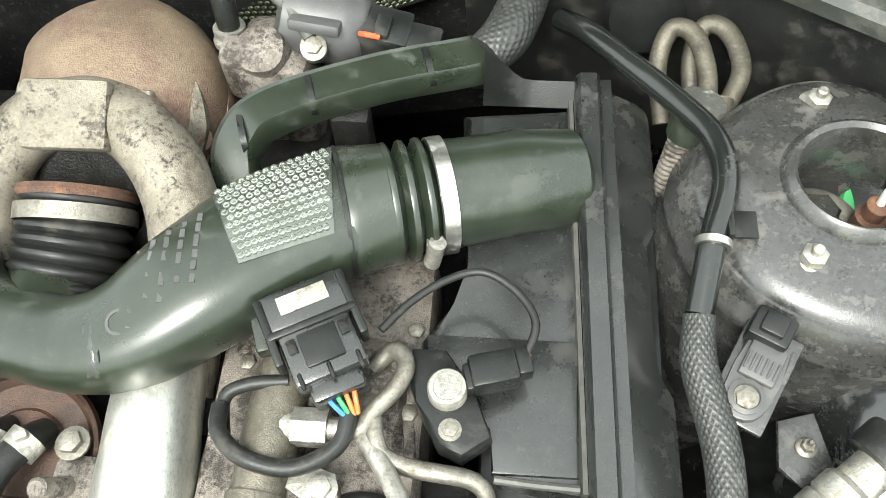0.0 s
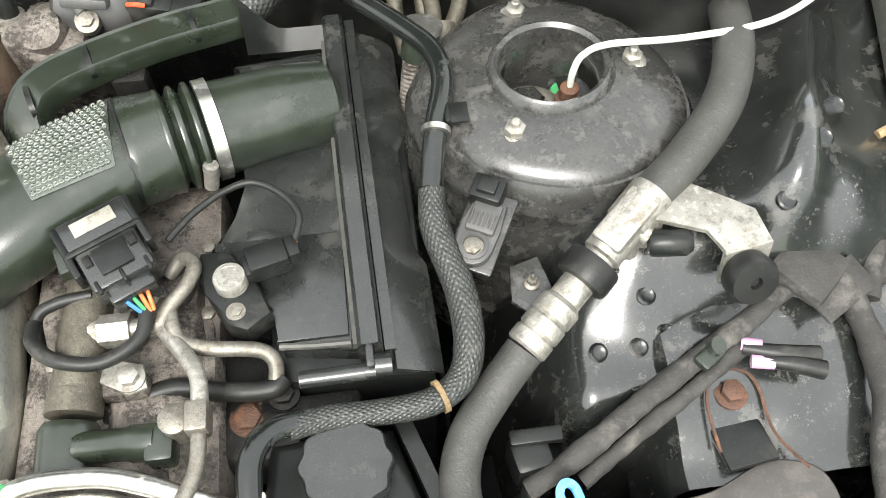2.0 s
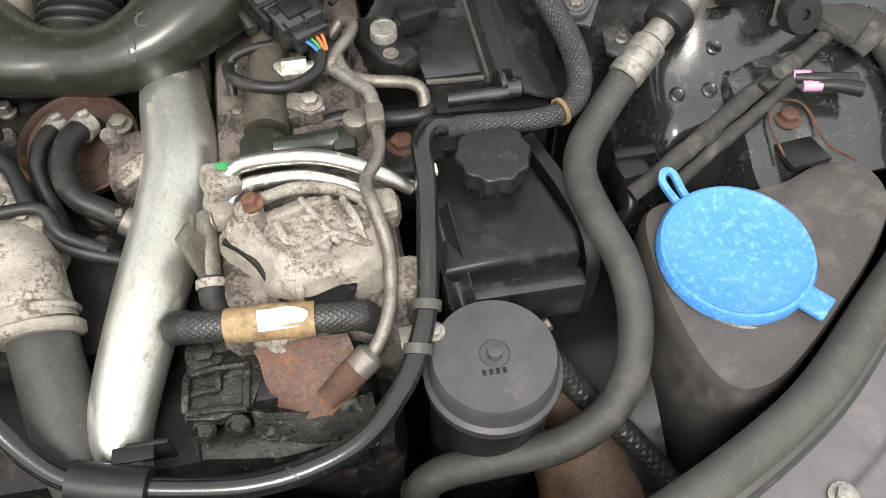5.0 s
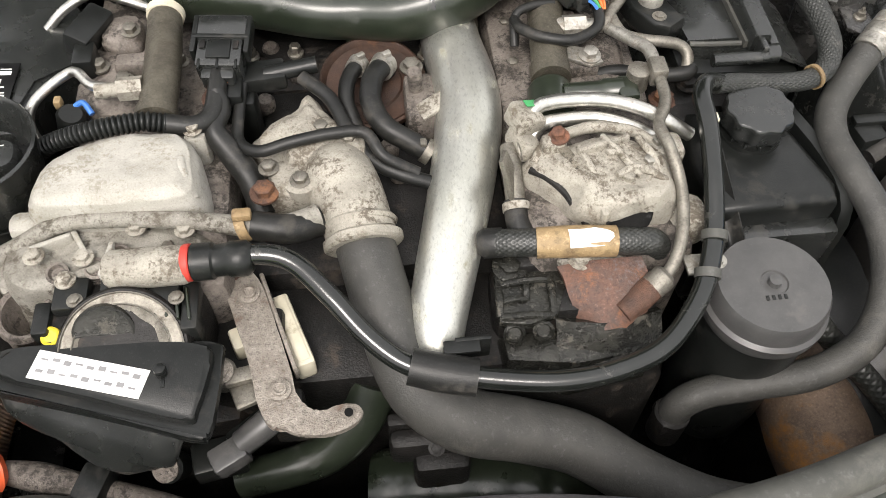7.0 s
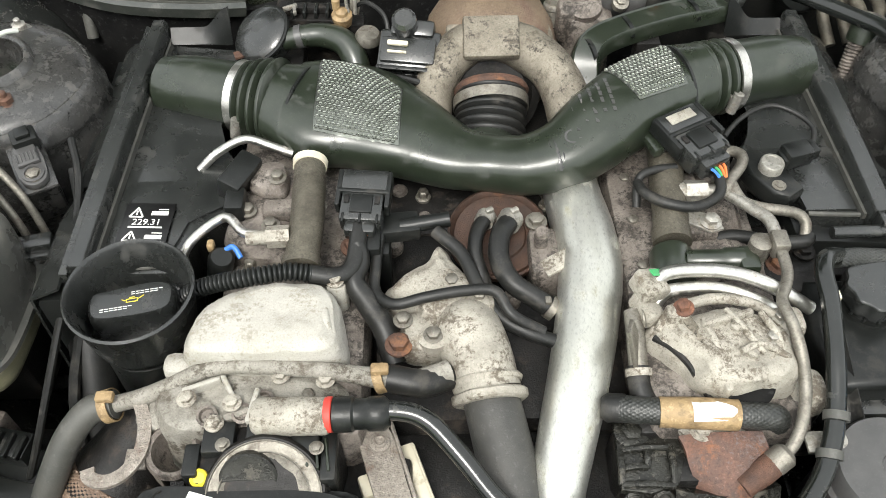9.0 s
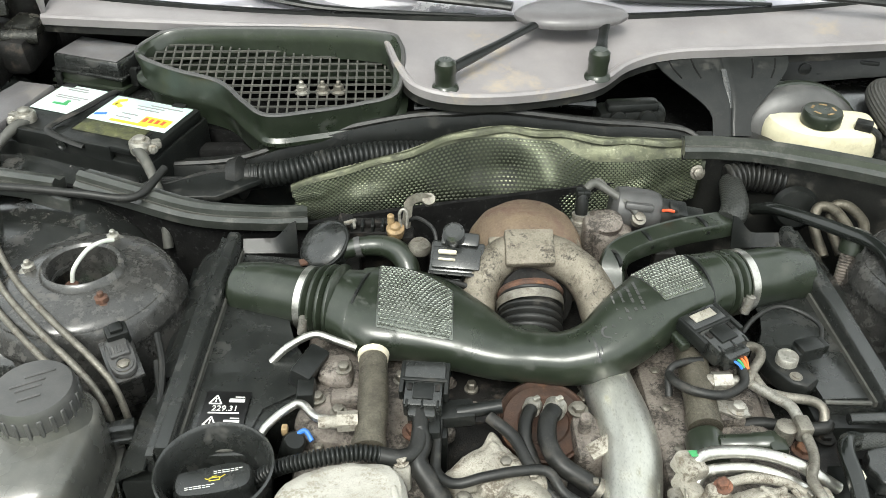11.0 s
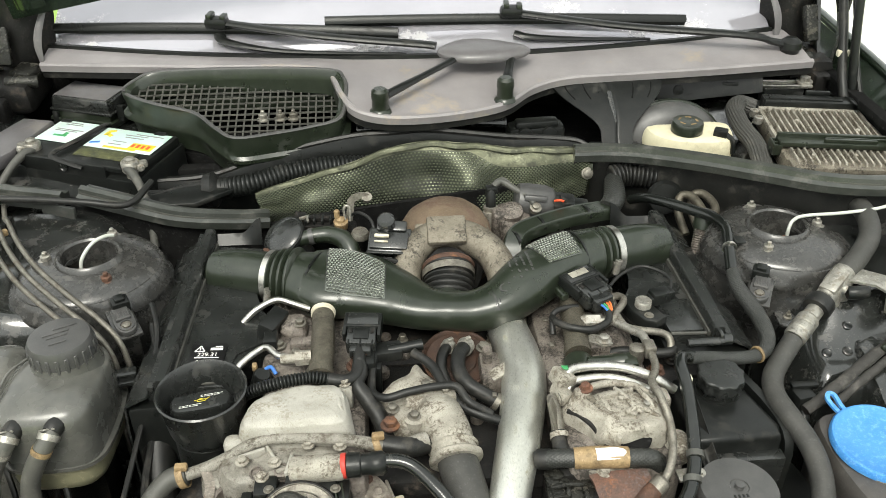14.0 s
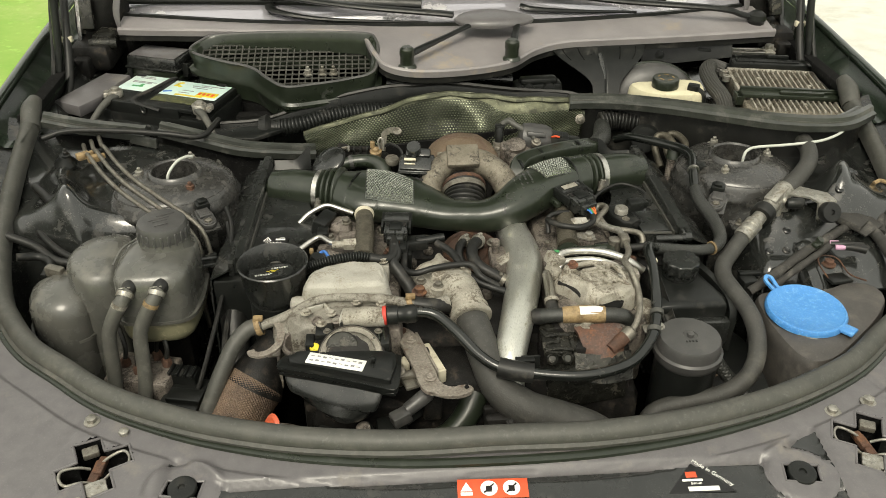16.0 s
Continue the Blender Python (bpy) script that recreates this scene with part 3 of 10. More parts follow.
# wings and the cover round the nose
def surround(a, b, w0, w1, drop):
    line = curve_points(SEAL, 8)
    line = line[int(a * (len(line) - 1)):int(b * (len(line) - 1)) + 1]
    k = len(line) - 1

    def f(u, v):
        i = min(k, int(round(u * k)))
        p, q = line[max(i - 1, 0)], line[min(i + 1, k)]
        d = np.array((q[1] - p[1], -(q[0] - p[0])))
        d = d / np.linalg.norm(d)
        mid = 1 - abs(2 * (a + (b - a) * u) - 1)
        w = (w0 + (w1 - w0) * smooth(mid * 1.4)) * v
        z = line[i][2] - 0.004 - drop * v ** 1.5 - 0.008 * smooth(v / 0.1) + 0.004 * smooth((v - 0.16) / 0.1)
        return (line[i][0] + d[0] * w, line[i][1] + d[1] * w, z)
    return sheet(f, k, 26, 0.003)


LATCH = {1: (0.521, -0.334, 24), -1: (0.553, -0.309, 24)}
CROSS = [(-0.018, -0.052), (0.02, -0.052), (0.02, -0.02), (0.05, -0.02), (0.05, 0.018), (0.02, 0.018), (0.02, 0.052), (-0.018, 0.052), (-0.018, 0.02), (-0.05, 0.02), (-0.05, -0.018), (-0.018, -0.018)]
CLIPS = ((0.402, -0.385), (-0.425, -0.36))


def within(pts, x, y):
    c = False
    for p, q in zip(pts, pts[1:] + pts[:1]):
        if (p[1] > y) != (q[1] > y) and x < p[0] + (y - p[1]) / (q[1] - p[1]) * (q[0] - p[0]):
            c = not c
    return c


def nose_height(x, y, v, seal_z):
    """Step below the lip, shallow channel, flat panel, recess in the middle."""
    z = seal_z - 0.006 - 0.010 * smooth((v - 0.05) / 0.015) + 0.005 * smooth((v - 0.20) / 0.02) - 0.03 * v ** 1.6
    front = -0.35 + 0.05 * smooth((abs(x) - 0.36) / 0.09)
    z -= 0.012 * smooth((front - y) / 0.012) * smooth((0.462 - abs(x)) / 0.02)
    for cx, cy in CLIPS:
        r = math.hypot(x - cx, (y - cy) * 1.1)
        z += 0.01 * smooth((0.06 - r) / 0.02)
    z -= 0.0025 * math.exp(-((abs(x) - 0.605 + 0.37 * (y + 0.26)) / 0.0035) ** 2)
    return z


def nose_panel():
    line = curve_points(SEAL, 28)
    n = len(line) - 1
    line = line[int(0.16 * n):int(0.84 * n) + 1]
    k, rows = len(line) - 1, 90
    verts = []
    for i, p in enumerate(line):
        q0, q1 = line[max(i - 1, 0)], line[min(i + 1, k)]
        d = np.array((q1[1] - q0[1], -(q1[0] - q0[0])))
        d = d / np.linalg.norm(d)
        for j in range(rows + 1):
            v = j / rows
            x, y = p[0] + d[0] * 0.3 * v, p[1] + d[1] * 0.28 * v
            verts.append(V((x, y, nose_height(x, y, v, p[2]))))
    holes = []
    for sd in (1, -1):
        lx, ly, la = LATCH[sd]
        c, w = math.cos(radians(la)), math.sin(radians(la))
        holes.append([(sd * (lx + x * c + y * w), ly - x * w + y * c) for x, y in CROSS])
    for cx, cy in CLIPS:
        holes.append([(cx - 0.027, cy - 0.012), (cx + 0.022, cy - 0.016), (cx + 0.027, cy + 0.012), (cx - 0.022, cy + 0.016)])
    faces = []
    for i in range(k):
        for j in range(rows):
            q = (i * (rows + 1) + j, (i + 1) * (rows + 1) + j, (i + 1) * (rows + 1) + j + 1, i * (rows + 1) + j + 1)
            m = (verts[q[0]] + verts[q[2]]) / 2
            if not any(abs(m.x - h[0][0]) < 0.2 and within(h, m.x, m.y) for h in holes):
                faces.append(q[::-1])
    return verts, faces, holes


nose = thing("nose_cover", (0, -0.4, 0.7), "dusty mauve-grey plastic cover over the radiator support", "cover", kind="structure")
NV, NF, NH = nose_panel()


def recess(x, y):
    """Metres inside the recess's edge; negative outside."""
    g = min(0.452 - abs(x), -0.362 + 0.05 * smooth((abs(x) - 0.36) / 0.09) - y)
    return min([g] + [math.hypot(x - cx, (y - cy) * 1.1) - 0.05 for cx, cy in CLIPS])


# vertices near the recess's edge slide onto it, for a clean line
for p in NV:
    for _ in range(2):
        g = recess(p.x, p.y)
        if abs(g) < 0.0035:
            e = 0.0005
            dx, dy = (recess(p.x + e, p.y) - recess(p.x - e, p.y)) / (2 * e), (recess(p.x, p.y + e) - recess(p.x, p.y - e)) / (2 * e)
            d2 = max(dx * dx + dy * dy, 0.3)
            p.x, p.y = p.x - g * dx / d2, p.y - g * dy / d2


def in_recess(f):
    return sum(recess(NV[i].x, NV[i].y) for i in f) > 0


def only(faces):
    used = sorted({i for f in faces for i in f})
    at = {i: k for k, i in enumerate(used)}
    return [NV[i] for i in used], [tuple(at[i] for i in f) for f in faces]


part("panel", only([f for f in NF if not in_recess(f)]), GREYPAINT, nose, "", 60)
part("recessed_panel", only([f for f in NF if in_recess(f)]), DUSTY, nose, "darker satin recessed front panel", 60)


def nose_z(x, y):
    return min(NV, key=lambda p: (p.x - x) ** 2 + (p.y - y) ** 2).z


for h in NH:
    ring = [(x, y, nose_z(x, y) - 0.001) for x, y in h]
    line = [V(p).lerp(V(q), f / 6) for p, q in zip(ring, ring[1:] + ring[:1]) for f in range(6)] + [V(ring[0])]
    part("opening_rim", tube([tuple(p) for p in line], 0.0022, 8, 1), GREYPAINT, nose, "turned edge of an opening")
    mx, my = sum(p[0] for p in h) / len(h), sum(p[1] for p in h) / len(h)
    # a near-black cup paints the shade inside each opening
    part("opening_well", (lambda m: (m[0], m[1][:-1]))(loft([[(mx + (x - mx) * 1.02, my + (y - my) * 1.02, 0.80) for x, y in h], [(mx + (x - mx) * 1.03, my + (y - my) * 1.03, nose_z(x, y) - 0.003) for x, y in h]])), FELTVOID, nose, "added near-black cup for the shade below an opening")
part("wing", surround(0.0, 0.16, 0.07, 0.09, -0.02), PAINT, car, "dark wing edge")
part("wing", surround(0.84, 1.0, 0.07, 0.09, -0.02), PAINT, car, "dark wing edge")
for s in (1, -1):
    part("wing", sheet(lambda u, v: (s * (0.87 + 0.075 * v + 0.03 * u * v), 0.45 + 0.85 * u, 1.0 + 0.02 * u - 0.03 * math.sin(math.pi * v) + 0.03 * v), 20, 8, 0), CAR, car, "dark glossy wing edge")
    part("outer_wing", sheet(lambda u, v: (s * (0.945 + 0.03 * u - 0.12 * (1 - u) ** 3 + 0.02 * math.sin(3 * v)), -0.2 + 1.5 * u, (0.95 + 0.08 * min(1, u * 1.6)) - 0.7 * v), 20, 10, 0), CAR, car)
    part("wing_edge", tube([(s * 0.94, 0.1, 0.99), (s * 0.947, 0.5, 1.03), (s * 0.97, 0.9, 1.045), (s * 0.985, 1.3, 1.06)], 0.012, 10), CAR, car, "glossy painted wing flange")
part("front_bumper", sheet(lambda u, v: (0.95 * math.sin(2.2 * (u - 0.5)), -0.62 + 0.45 * (2 * u - 1) ** 2 - 0.12 * math.sin(math.pi * v), 0.84 - 0.6 * v), 30, 10, 0), CAR, car)
part("undertray", rbox((0, 0.2, 0.42), (1.5, 1.4, 0.03), 0.01), FELTVOID, car, "dark plastic undertray")
pieces("bulkhead", [rbox((0, 0.74, 0.72), (1.7, 0.03, 0.4), 0.008), rbox((0, 0.86, 0.88), (1.75, 0.36, 0.03), 0.008), rbox((0, 1.05, 0.95), (1.75, 0.03, 0.16), 0.008)], FELTVOID, car, "dark lined bulkhead")
part("side_lining", rbox((0.9, 0.85, 0.86), (0.03, 0.6, 0.3), 0.006), FELTVOID, car, "dark lining")
part("side_lining", rbox((-0.9, 0.85, 0.86), (0.03, 0.6, 0.3), 0.006), FELTVOID, car, "dark lining")
for k in range(4):
    sx, yy = (1 if k % 2 else -1), (0.3 if k < 2 else 3.3)
    w = part("wheel", lathe([(0.2, -0.11), (0.33, -0.11), (0.345, -0.08), (0.345, 0.08), (0.33, 0.11), (0.2, 0.11)], (sx * 0.8, yy, 0.345), (1, 0, 0), 36), RUBBER, car, "black tyre")

for s in (1, -1):
    part("hinge_cover", lumpy(rbox((s * 0.86, 1.03, 1.0), (0.1, 0.26, 0.07), 0.02), 0.006, 18), DARK, car, "dark panel by the bonnet hinge")
    part("pillar_foot", lumpy(sheet(lambda u, v: (s * (0.80 + 0.125 * u - 0.02 * v), 1.05 - 0.05 * math.sin(math.pi * u) + 0.03 * v, 0.97 + 0.23 * v + 0.02 * u), 10, 12, 0.006), 0.006, 14), DARK, car, "dark pressed panel below the pillar")
    part("pillar_flange", tube([(s * 0.80, 0.985, 1.05), (s * 0.802, 0.99, 1.085), (s * 0.797, 1.0, 1.115), (s * 0.785, 1.02, 1.15)], [(0.005, 0.002), (0.008, 0.002), (0.008, 0.002), (0.006, 0.002)], 8, 5, (0, -1, 0)), GREYPAINT, car, "sealed panel joint")
    pieces("hinge_boss", [rbox((s * 0.83, 0.965, 1.035), (0.05, 0.05, 0.03), 0.006, (10, 0, 20 * s)), lathe([(0.014, -0.035), (0.014, 0.02), (0.01, 0.028)], (s * 0.835, 0.93, 1.03), (s, -0.3, 0.1), 16), rbox((s * 0.87, 0.98, 1.09), (0.03, 0.02, 0.08), 0.005, (-25, 0, 8))], OILY, car, "greasy hinge pivot")
def glass_foot(x):
    """Where the windscreen meets the scuttle."""
    return 0.912 + 0.18 * (x - 0.05) ** 2


part("windscreen", sheet(lambda u, v: (-0.80 + 1.6 * u, glass_foot(-0.80 + 1.6 * u) + 0.84 * v, 1.06 + 0.42 * v), 24, 8, 0.004), GLASS, car, "windscreen reflecting the pale sky")
# the bonnet stands open, upright behind the scuttle
def bonnet_point(u, v):
    w = 0.84 + 0.05 * math.sin(math.pi * min(1, v * 0.9)) - 0.16 * smooth((v - 0.75) / 0.25)
    x = w * (2 * u - 1)
    low = 1.14 + 0.18 * (0.84 - abs(x)) + 0.06 * smooth((x - 0.2) / 0.5)
    return (x, 1.0 - 0.10 * v + 0.05 * (1 - (2 * u - 1) ** 2) * (0.4 + 0.6 * v), low + (2.12 - low) * v)


bonnet = thing("bonnet", (0, 1.0, 1.2), "open dark green bonnet standing upright with a black lining", "bonnet")
part("skin", sheet(lambda u, v: bonnet_point(u, v), 24, 20, 0.012), CAR, bonnet)
part("lining", sheet(lambda u, v: tuple(V(bonnet_point(0.1 + 0.8 * u, 0.08 + 0.78 * v)) + V((0, -0.014, 0))), 20, 16, 0.004), FELTVOID, bonnet, "black felt lining")
for s in (1, -1):
    part("edge_frame", tube([tuple(V(bonnet_point(0.5 + s * 0.47, v)) + V((0, -0.012, 0))) for v in (0.02, 0.3, 0.6, 0.85)], [(0.03, 0.012)] * 4, 10, 4, (0, -1, 0)), CAR, bonnet)
part("roof", sheet(lambda u, v: (-0.7 + 1.4 * u, 1.7 + 1.7 * v, 1.44 + 0.05 * math.sin(math.pi * u) - 0.12 * (v - 0.3) ** 2), 12, 10, 0.01), CAR, car)
pieces("cabin", [rbox((0, 2.55, 0.65), (1.8, 2.9, 0.74), 0.1), rbox((0, 1.4, 1.0), (1.5, 0.5, 0.04), 0.02)], CAR, car)
# rubber seal round the bay
sl = thing("bonnet_seal", (0, -0.33, 0.86), "black rubber seal lip round the engine bay", "seal", kind="structure")
prof = [(-0.016, -0.012), (0.02, -0.012), (0.021, -0.006), (0.016, -0.003), (0.017, 0.002), (0.013, 0.010), (0.006, 0.015), (-0.002, 0.016), (-0.01, 0.012), (-0.015, 0.002)]
part("lip", strip(SEAL, prof, 8), GREYRUBBER, sl)
part("skirt", strip(SEAL, [(0.006, -0.011), (0.012, -0.011), (0.012, -0.12), (0.006, -0.12)], 8), PLASTIC, sl, "black plastic skirt below the lip")
part("trim_line", strip([(x * 1.03, y - 0.028 * max(0, (1 - abs(x) / 0.75)) - 0.004, z - 0.0135) for x, y, z in SEAL], [(-0.009, -0.012), (0.008, -0.012), (0.006, 0.001), (0.0, 0.003), (-0.007, 0.001)], 8), GLOSSY, sl, "shiny dark green-black trim strip")
for s in (1, -1):
    part("corner_post", tube([(s * 0.882, 0.53, 0.99), (s * 0.888, 0.57, 1.012), (s * 0.886, 0.6, 1.025)], [0.02, 0.021, 0.014], 12), GREYRUBBER, sl)

# ---- scuttle, wipers, intake grille ----
FRONT = [(-0.80, 0.975, 1.05), (-0.743, 0.962, 1.052), (-0.6, 0.93, 1.058), (-0.42, 0.898, 1.063), (-0.25, 0.872, 1.068), (-0.19, 0.845, 1.063), (-0.165, 0.77, 1.05), (-0.135, 0.71, 1.04),
         (-0.068, 0.69, 1.032), (0.043, 0.698, 1.031), (0.15, 0.732, 1.033), (0.215, 0.79, 1.04), (0.29, 0.812, 1.049), (0.42, 0.822, 1.05), (0.6, 0.835, 1.05), (0.83, 0.86, 1.05)]
scut = thing("scuttle_panel", (0, 0.9, 1.0), "weathered grey plastic scuttle panel below the windscreen", "scuttle panel", kind="structure")
fl = curve_points(FRONT, 6)


def scuttle(u, v):
    p = fl[min(len(fl) - 1, int(round(u * (len(fl) - 1))))]
    back = glass_foot(p[0]) + 0.006
    y = p[1] + (back - p[1]) * v
    z = p[2] + (1.063 - p[2]) * v + 0.004 * math.sin(math.pi * v)
    return (p[0], y, z)


part("panel", sheet(scuttle, len(fl) - 1, 14, 0.004), SCUTTLE, scut)
part("lip", strip([(x, y - 0.002, z + 0.001) for x, y, z in FRONT], [(-0.006, -0.012), (0.004, -0.014), (0.006, 0.0), (0.003, 0.004), (-0.002, 0.0045), (-0.006, 0.001)], 6), SCUTTLE, scut, "pale rolled edge")
# black strip that paints the shadow under the scuttle's lip
part("lip_shadow_gasket", strip([(x, y + 0.004, z - 0.014) for x, y, z in FRONT], [(-0.005, -0.014), (0.005, -0.014), (0.005, 0.0), (-0.005, 0.0)], 6), RUBBER, scut, "added black strip for the shade below the edge")
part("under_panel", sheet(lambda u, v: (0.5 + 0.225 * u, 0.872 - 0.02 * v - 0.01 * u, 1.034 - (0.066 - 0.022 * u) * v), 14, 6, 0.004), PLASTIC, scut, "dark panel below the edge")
part("under_panel_tab", joined(rbox((0.655, 0.853, 0.996), (0.036, 0.008, 0.03), 0.003, (0, 4, -6)), rbox((0.60, 0.852, 0.985), (0.07, 0.006, 0.012), 0.002), lathe([(0.012, -0.004), (0.011, 0.004), (0.0, 0.005)], (0.545, 0.856, 0.995), (0, -1, 0.2), 16)), PLASTIC, scut)
part("glass_trim", strip([(x, glass_foot(x) + 0.004, 1.066) for x in (-0.8, -0.5, -0.2, 0.05, 0.3, 0.55, 0.8)], [(-0.006, -0.004), (0.006, -0.004), (0.005, 0.004), (-0.005, 0.004)], 6), PLASTIC, scut)

RIM = [(-0.592, 0.835, 1.036), (-0.575, 0.872, 1.046), (-0.53, 0.885, 1.056), (-0.366, 0.865, 1.066), (-0.2, 0.835, 1.07), (-0.168, 0.81, 1.063), (-0.164, 0.76, 1.045), (-0.176, 0.712, 1.022),
       (-0.23, 0.698, 1.012), (-0.3, 0.683, 1.008), (-0.365, 0.672, 1.008), (-0.405, 0.71, 1.012), (-0.45, 0.762, 1.02), (-0.53, 0.79, 1.03)]
intake = thing("cabin_air_intake", (-0.38, 0.77, 0.93), "black plastic cabin air intake with a mesh grille", "air intake")
rl = curve_points(RIM, 6, True)
cx, cy = -0.37, 0.775
rings = []
for k, dz in ((0.97, -0.085), (1.0, -0.056), (1.075, -0.05), (1.08, -0.043), (1.025, -0.037), (1.03, -0.02), (1.055, -0.004), (1.05, 0.004), (1.0, 0.005), (0.97, 0.0), (0.955, -0.02), (0.94, -0.045)):
    rings.append([(cx + (p[0] - cx) * k, cy + (p[1] - cy) * k, p[2] + dz) for p in rl])
m = loft(rings)
part("frame", (m[0], m[1][:-2]), GLOSSY, intake)
part("rim_edge", strip([(cx + (p[0] - cx) * 1.035, cy + (p[1] - cy) * 1.035, p[2] + 0.0045) for p in RIM], [(-0.004, -0.001), (0.004, -0.001), (0.0025, 0.0018), (-0.0025, 0.0018)], 6, closed=True), LIDGREY, intake, "worn pale rim")
# solid near-black block, so the space behind the mesh looks shaded
part("duct", cushion([(p[0], p[1]) for p in RIM], [(0.90, 0.9), (0.93, 0.95)]), FELTVOID, intake, "near-black block painting the shade behind the mesh")


def inside(x, y):
    q = [(cx + (p[0] - cx) * 0.972, cy + (p[1] - cy) * 0.972) for p in rl]
    c = False
    for a, b in zip(q, q[1:] + q[:1]):
        if (a[1] > y) != (b[1] > y) and x < a[0] + (y - a[1]) / (b[1] - a[1]) * (b[0] - a[0]):
            c = not c
    return c


def bar(a, b, r=0.0015):
    return sweep([a, b], lambda i: [(-r, -r), (r, -r), (r, r), (-r, r)])


gz = lambda y: 0.985 + (y - 0.7) * 0.28
for i in range(27):
    x = -0.575 + i * 0.0155
    ys = [y for y in np.arange(0.66, 0.9, 0.003) if inside(x, y)]
    if len(ys) > 4:
        part("grille_bar", bar((x, ys[0], gz(ys[0])), (x, ys[-1], gz(ys[-1]))), GREYRUBBER, intake)
for i in range(13):
    y = 0.68 + i * 0.0165
    xs = [x for x in np.arange(-0.6, -0.15, 0.004) if inside(x, y)]
    if len(xs) > 4:
        part("grille_bar", bar((xs[0], y, gz(y) + 0.001), (xs[-1], y, gz(y) + 0.001)), GREYRUBBER, intake)
for i, x in enumerate((-0.322, -0.288, -0.262)):
    part("cap_nut", nut((x, 0.768, 1.0), 0.0085, 0.013), ZINC if i == 0 else OLDSTEEL, intake, "white capped nut" if i == 0 else "grey nut")


def wiper_arm(pts, r, name, label):
    t = thing(name, pts[0], label, "wiper")
    part("arm", tube(pts, [(r, r * 0.6)] * len(pts), 10, 5, (0, 0, 1)), PLASTIC, t)
    return t


def blade(a, b, t):
    h = [V(a).lerp(V(b), k / 6) + V((0, 0, 0.005 * math.sin(math.pi * k / 6))) for k in range(7)]
    part("blade", joined(strip(h, [(-0.011, -0.003), (0.011, -0.003), (0.009, 0.005), (0.002, 0.0105), (-0.004, 0.01), (-0.009, 0.0045)], 3), strip([p - V((0, 0, 0.008)) for p in h], [(-0.003, -0.004), (0.003, -0.004), (0.003, 0.006), (-0.003, 0.006)], 3)), PLASTIC, t)


w1 = wiper_arm([(0.03, 0.898, 1.094), (-0.012, 0.908, 1.096), (-0.217, 0.943, 1.107), (-0.427, 1.007, 1.12)], 0.0125, "windscreen_wiper", "black windscreen wiper arm with a long blade")
blade((-0.797, 1.072, 1.096), (-0.045, 0.959, 1.103), w1)
part("blade_joint", rbox((-0.428, 1.005, 1.12), (0.05, 0.032, 0.026), 0.009, (0, 0, -12)), PLASTIC, w1)
part("joint_clip", joined(rbox((-0.44, 1.005, 1.1360000000000001), (0.012, 0.03, 0.012), 0.003, (0, 0, -12)), rbox((-0.412, 1.001, 1.133), (0.012, 0.024, 0.012), 0.003, (0, 0, -12))), GLOSSY, w1)
part("blade_strip", tube([(-0.425, 0.995, 1.098), (-0.41, 0.975, 1.088), (-0.314, 0.945, 1.078), (-0.2, 0.932, 1.073), (-0.03, 0.919, 1.070)], [(0.012, 0.006), (0.012, 0.006), (0.008, 0.005), (0.005, 0.004), (0.003, 0.003)], 8, 5, (0, 0, 1)), PLASTIC, w1, "black rubber strip")
leaf = [(0.05, 0.835), (0.085, 0.815), (0.15, 0.815), (0.2, 0.835), (0.222, 0.86), (0.2, 0.885), (0.14, 0.915), (0.09, 0.92), (0.05, 0.895), (0.03, 0.865)]
part("cover", cushion(leaf, [(1.085, 0.96), (1.089, 1.0), (1.094, 1.0), (1.1, 0.93), (1.104, 0.75), (1.106, 0.4)]), GREYPAINT, w1, "smooth grey leaf-shaped wiper cover")
for px, py, qx, qy in ((-0.09, 0.71, 0.075, 0.84), (0.155, 0.745, 0.18, 0.84)):
    part("link_arm", tube([(px, py, 1.062), (px + 0.25 * (qx - px), py + 0.22 * (qy - py), 1.072), (px + 0.6 * (qx - px), py + 0.6 * (qy - py), 1.08), (qx, qy, 1.092)], [(0.011, 0.007), (0.01, 0.007), (0.008, 0.005), (0.009, 0.006)], 10, 5, (0, 0, 1)), PLASTIC, w1)
    part("pivot_cap", lathe([(0.022, 1.035), (0.02, 1.04), (0.016, 1.043), (0.016, 1.06), (0.0175, 1.066), (0.0165, 1.078), (0.011, 1.083)], (px, py, 0)), GLOSSY, w1, "dark rounded pivot cap")
w2 = wiper_arm([(0.80, 0.905, 1.068), (0.755, 0.908, 1.078), (0.69, 0.905, 1.095), (0.438, 0.955, 1.105), (0.2, 0.989, 1.13)], 0.0125, "windscreen_wiper", "black windscreen wiper arm with a long blade")
blade((-0.2, 0.999, 1.118), (0.591, 1.002, 1.099), w2)
part("blade_joint", rbox((0.2, 0.989, 1.132), (0.05, 0.032, 0.026), 0.009, (0, 0, -4)), PLASTIC, w2)
part("joint_clip", joined(rbox((0.188, 0.989, 1.148), (0.012, 0.03, 0.012), 0.003, (0, 0, -4)), rbox((0.21600000000000003, 0.985, 1.1449999999999998), (0.012, 0.024, 0.012), 0.003, (0, 0, -4))), GLOSSY, w2)
part("blade_strip", tube([(0.204, 0.961, 1.094), (0.24, 0.95, 1.088), (0.35, 0.95, 1.08), (0.503, 0.958, 1.073)], [(0.012, 0.006), (0.01, 0.006), (0.006, 0.005), (0.003, 0.003)], 8, 5, (0, 0, 1)), PLASTIC, w2, "black rubber strip")
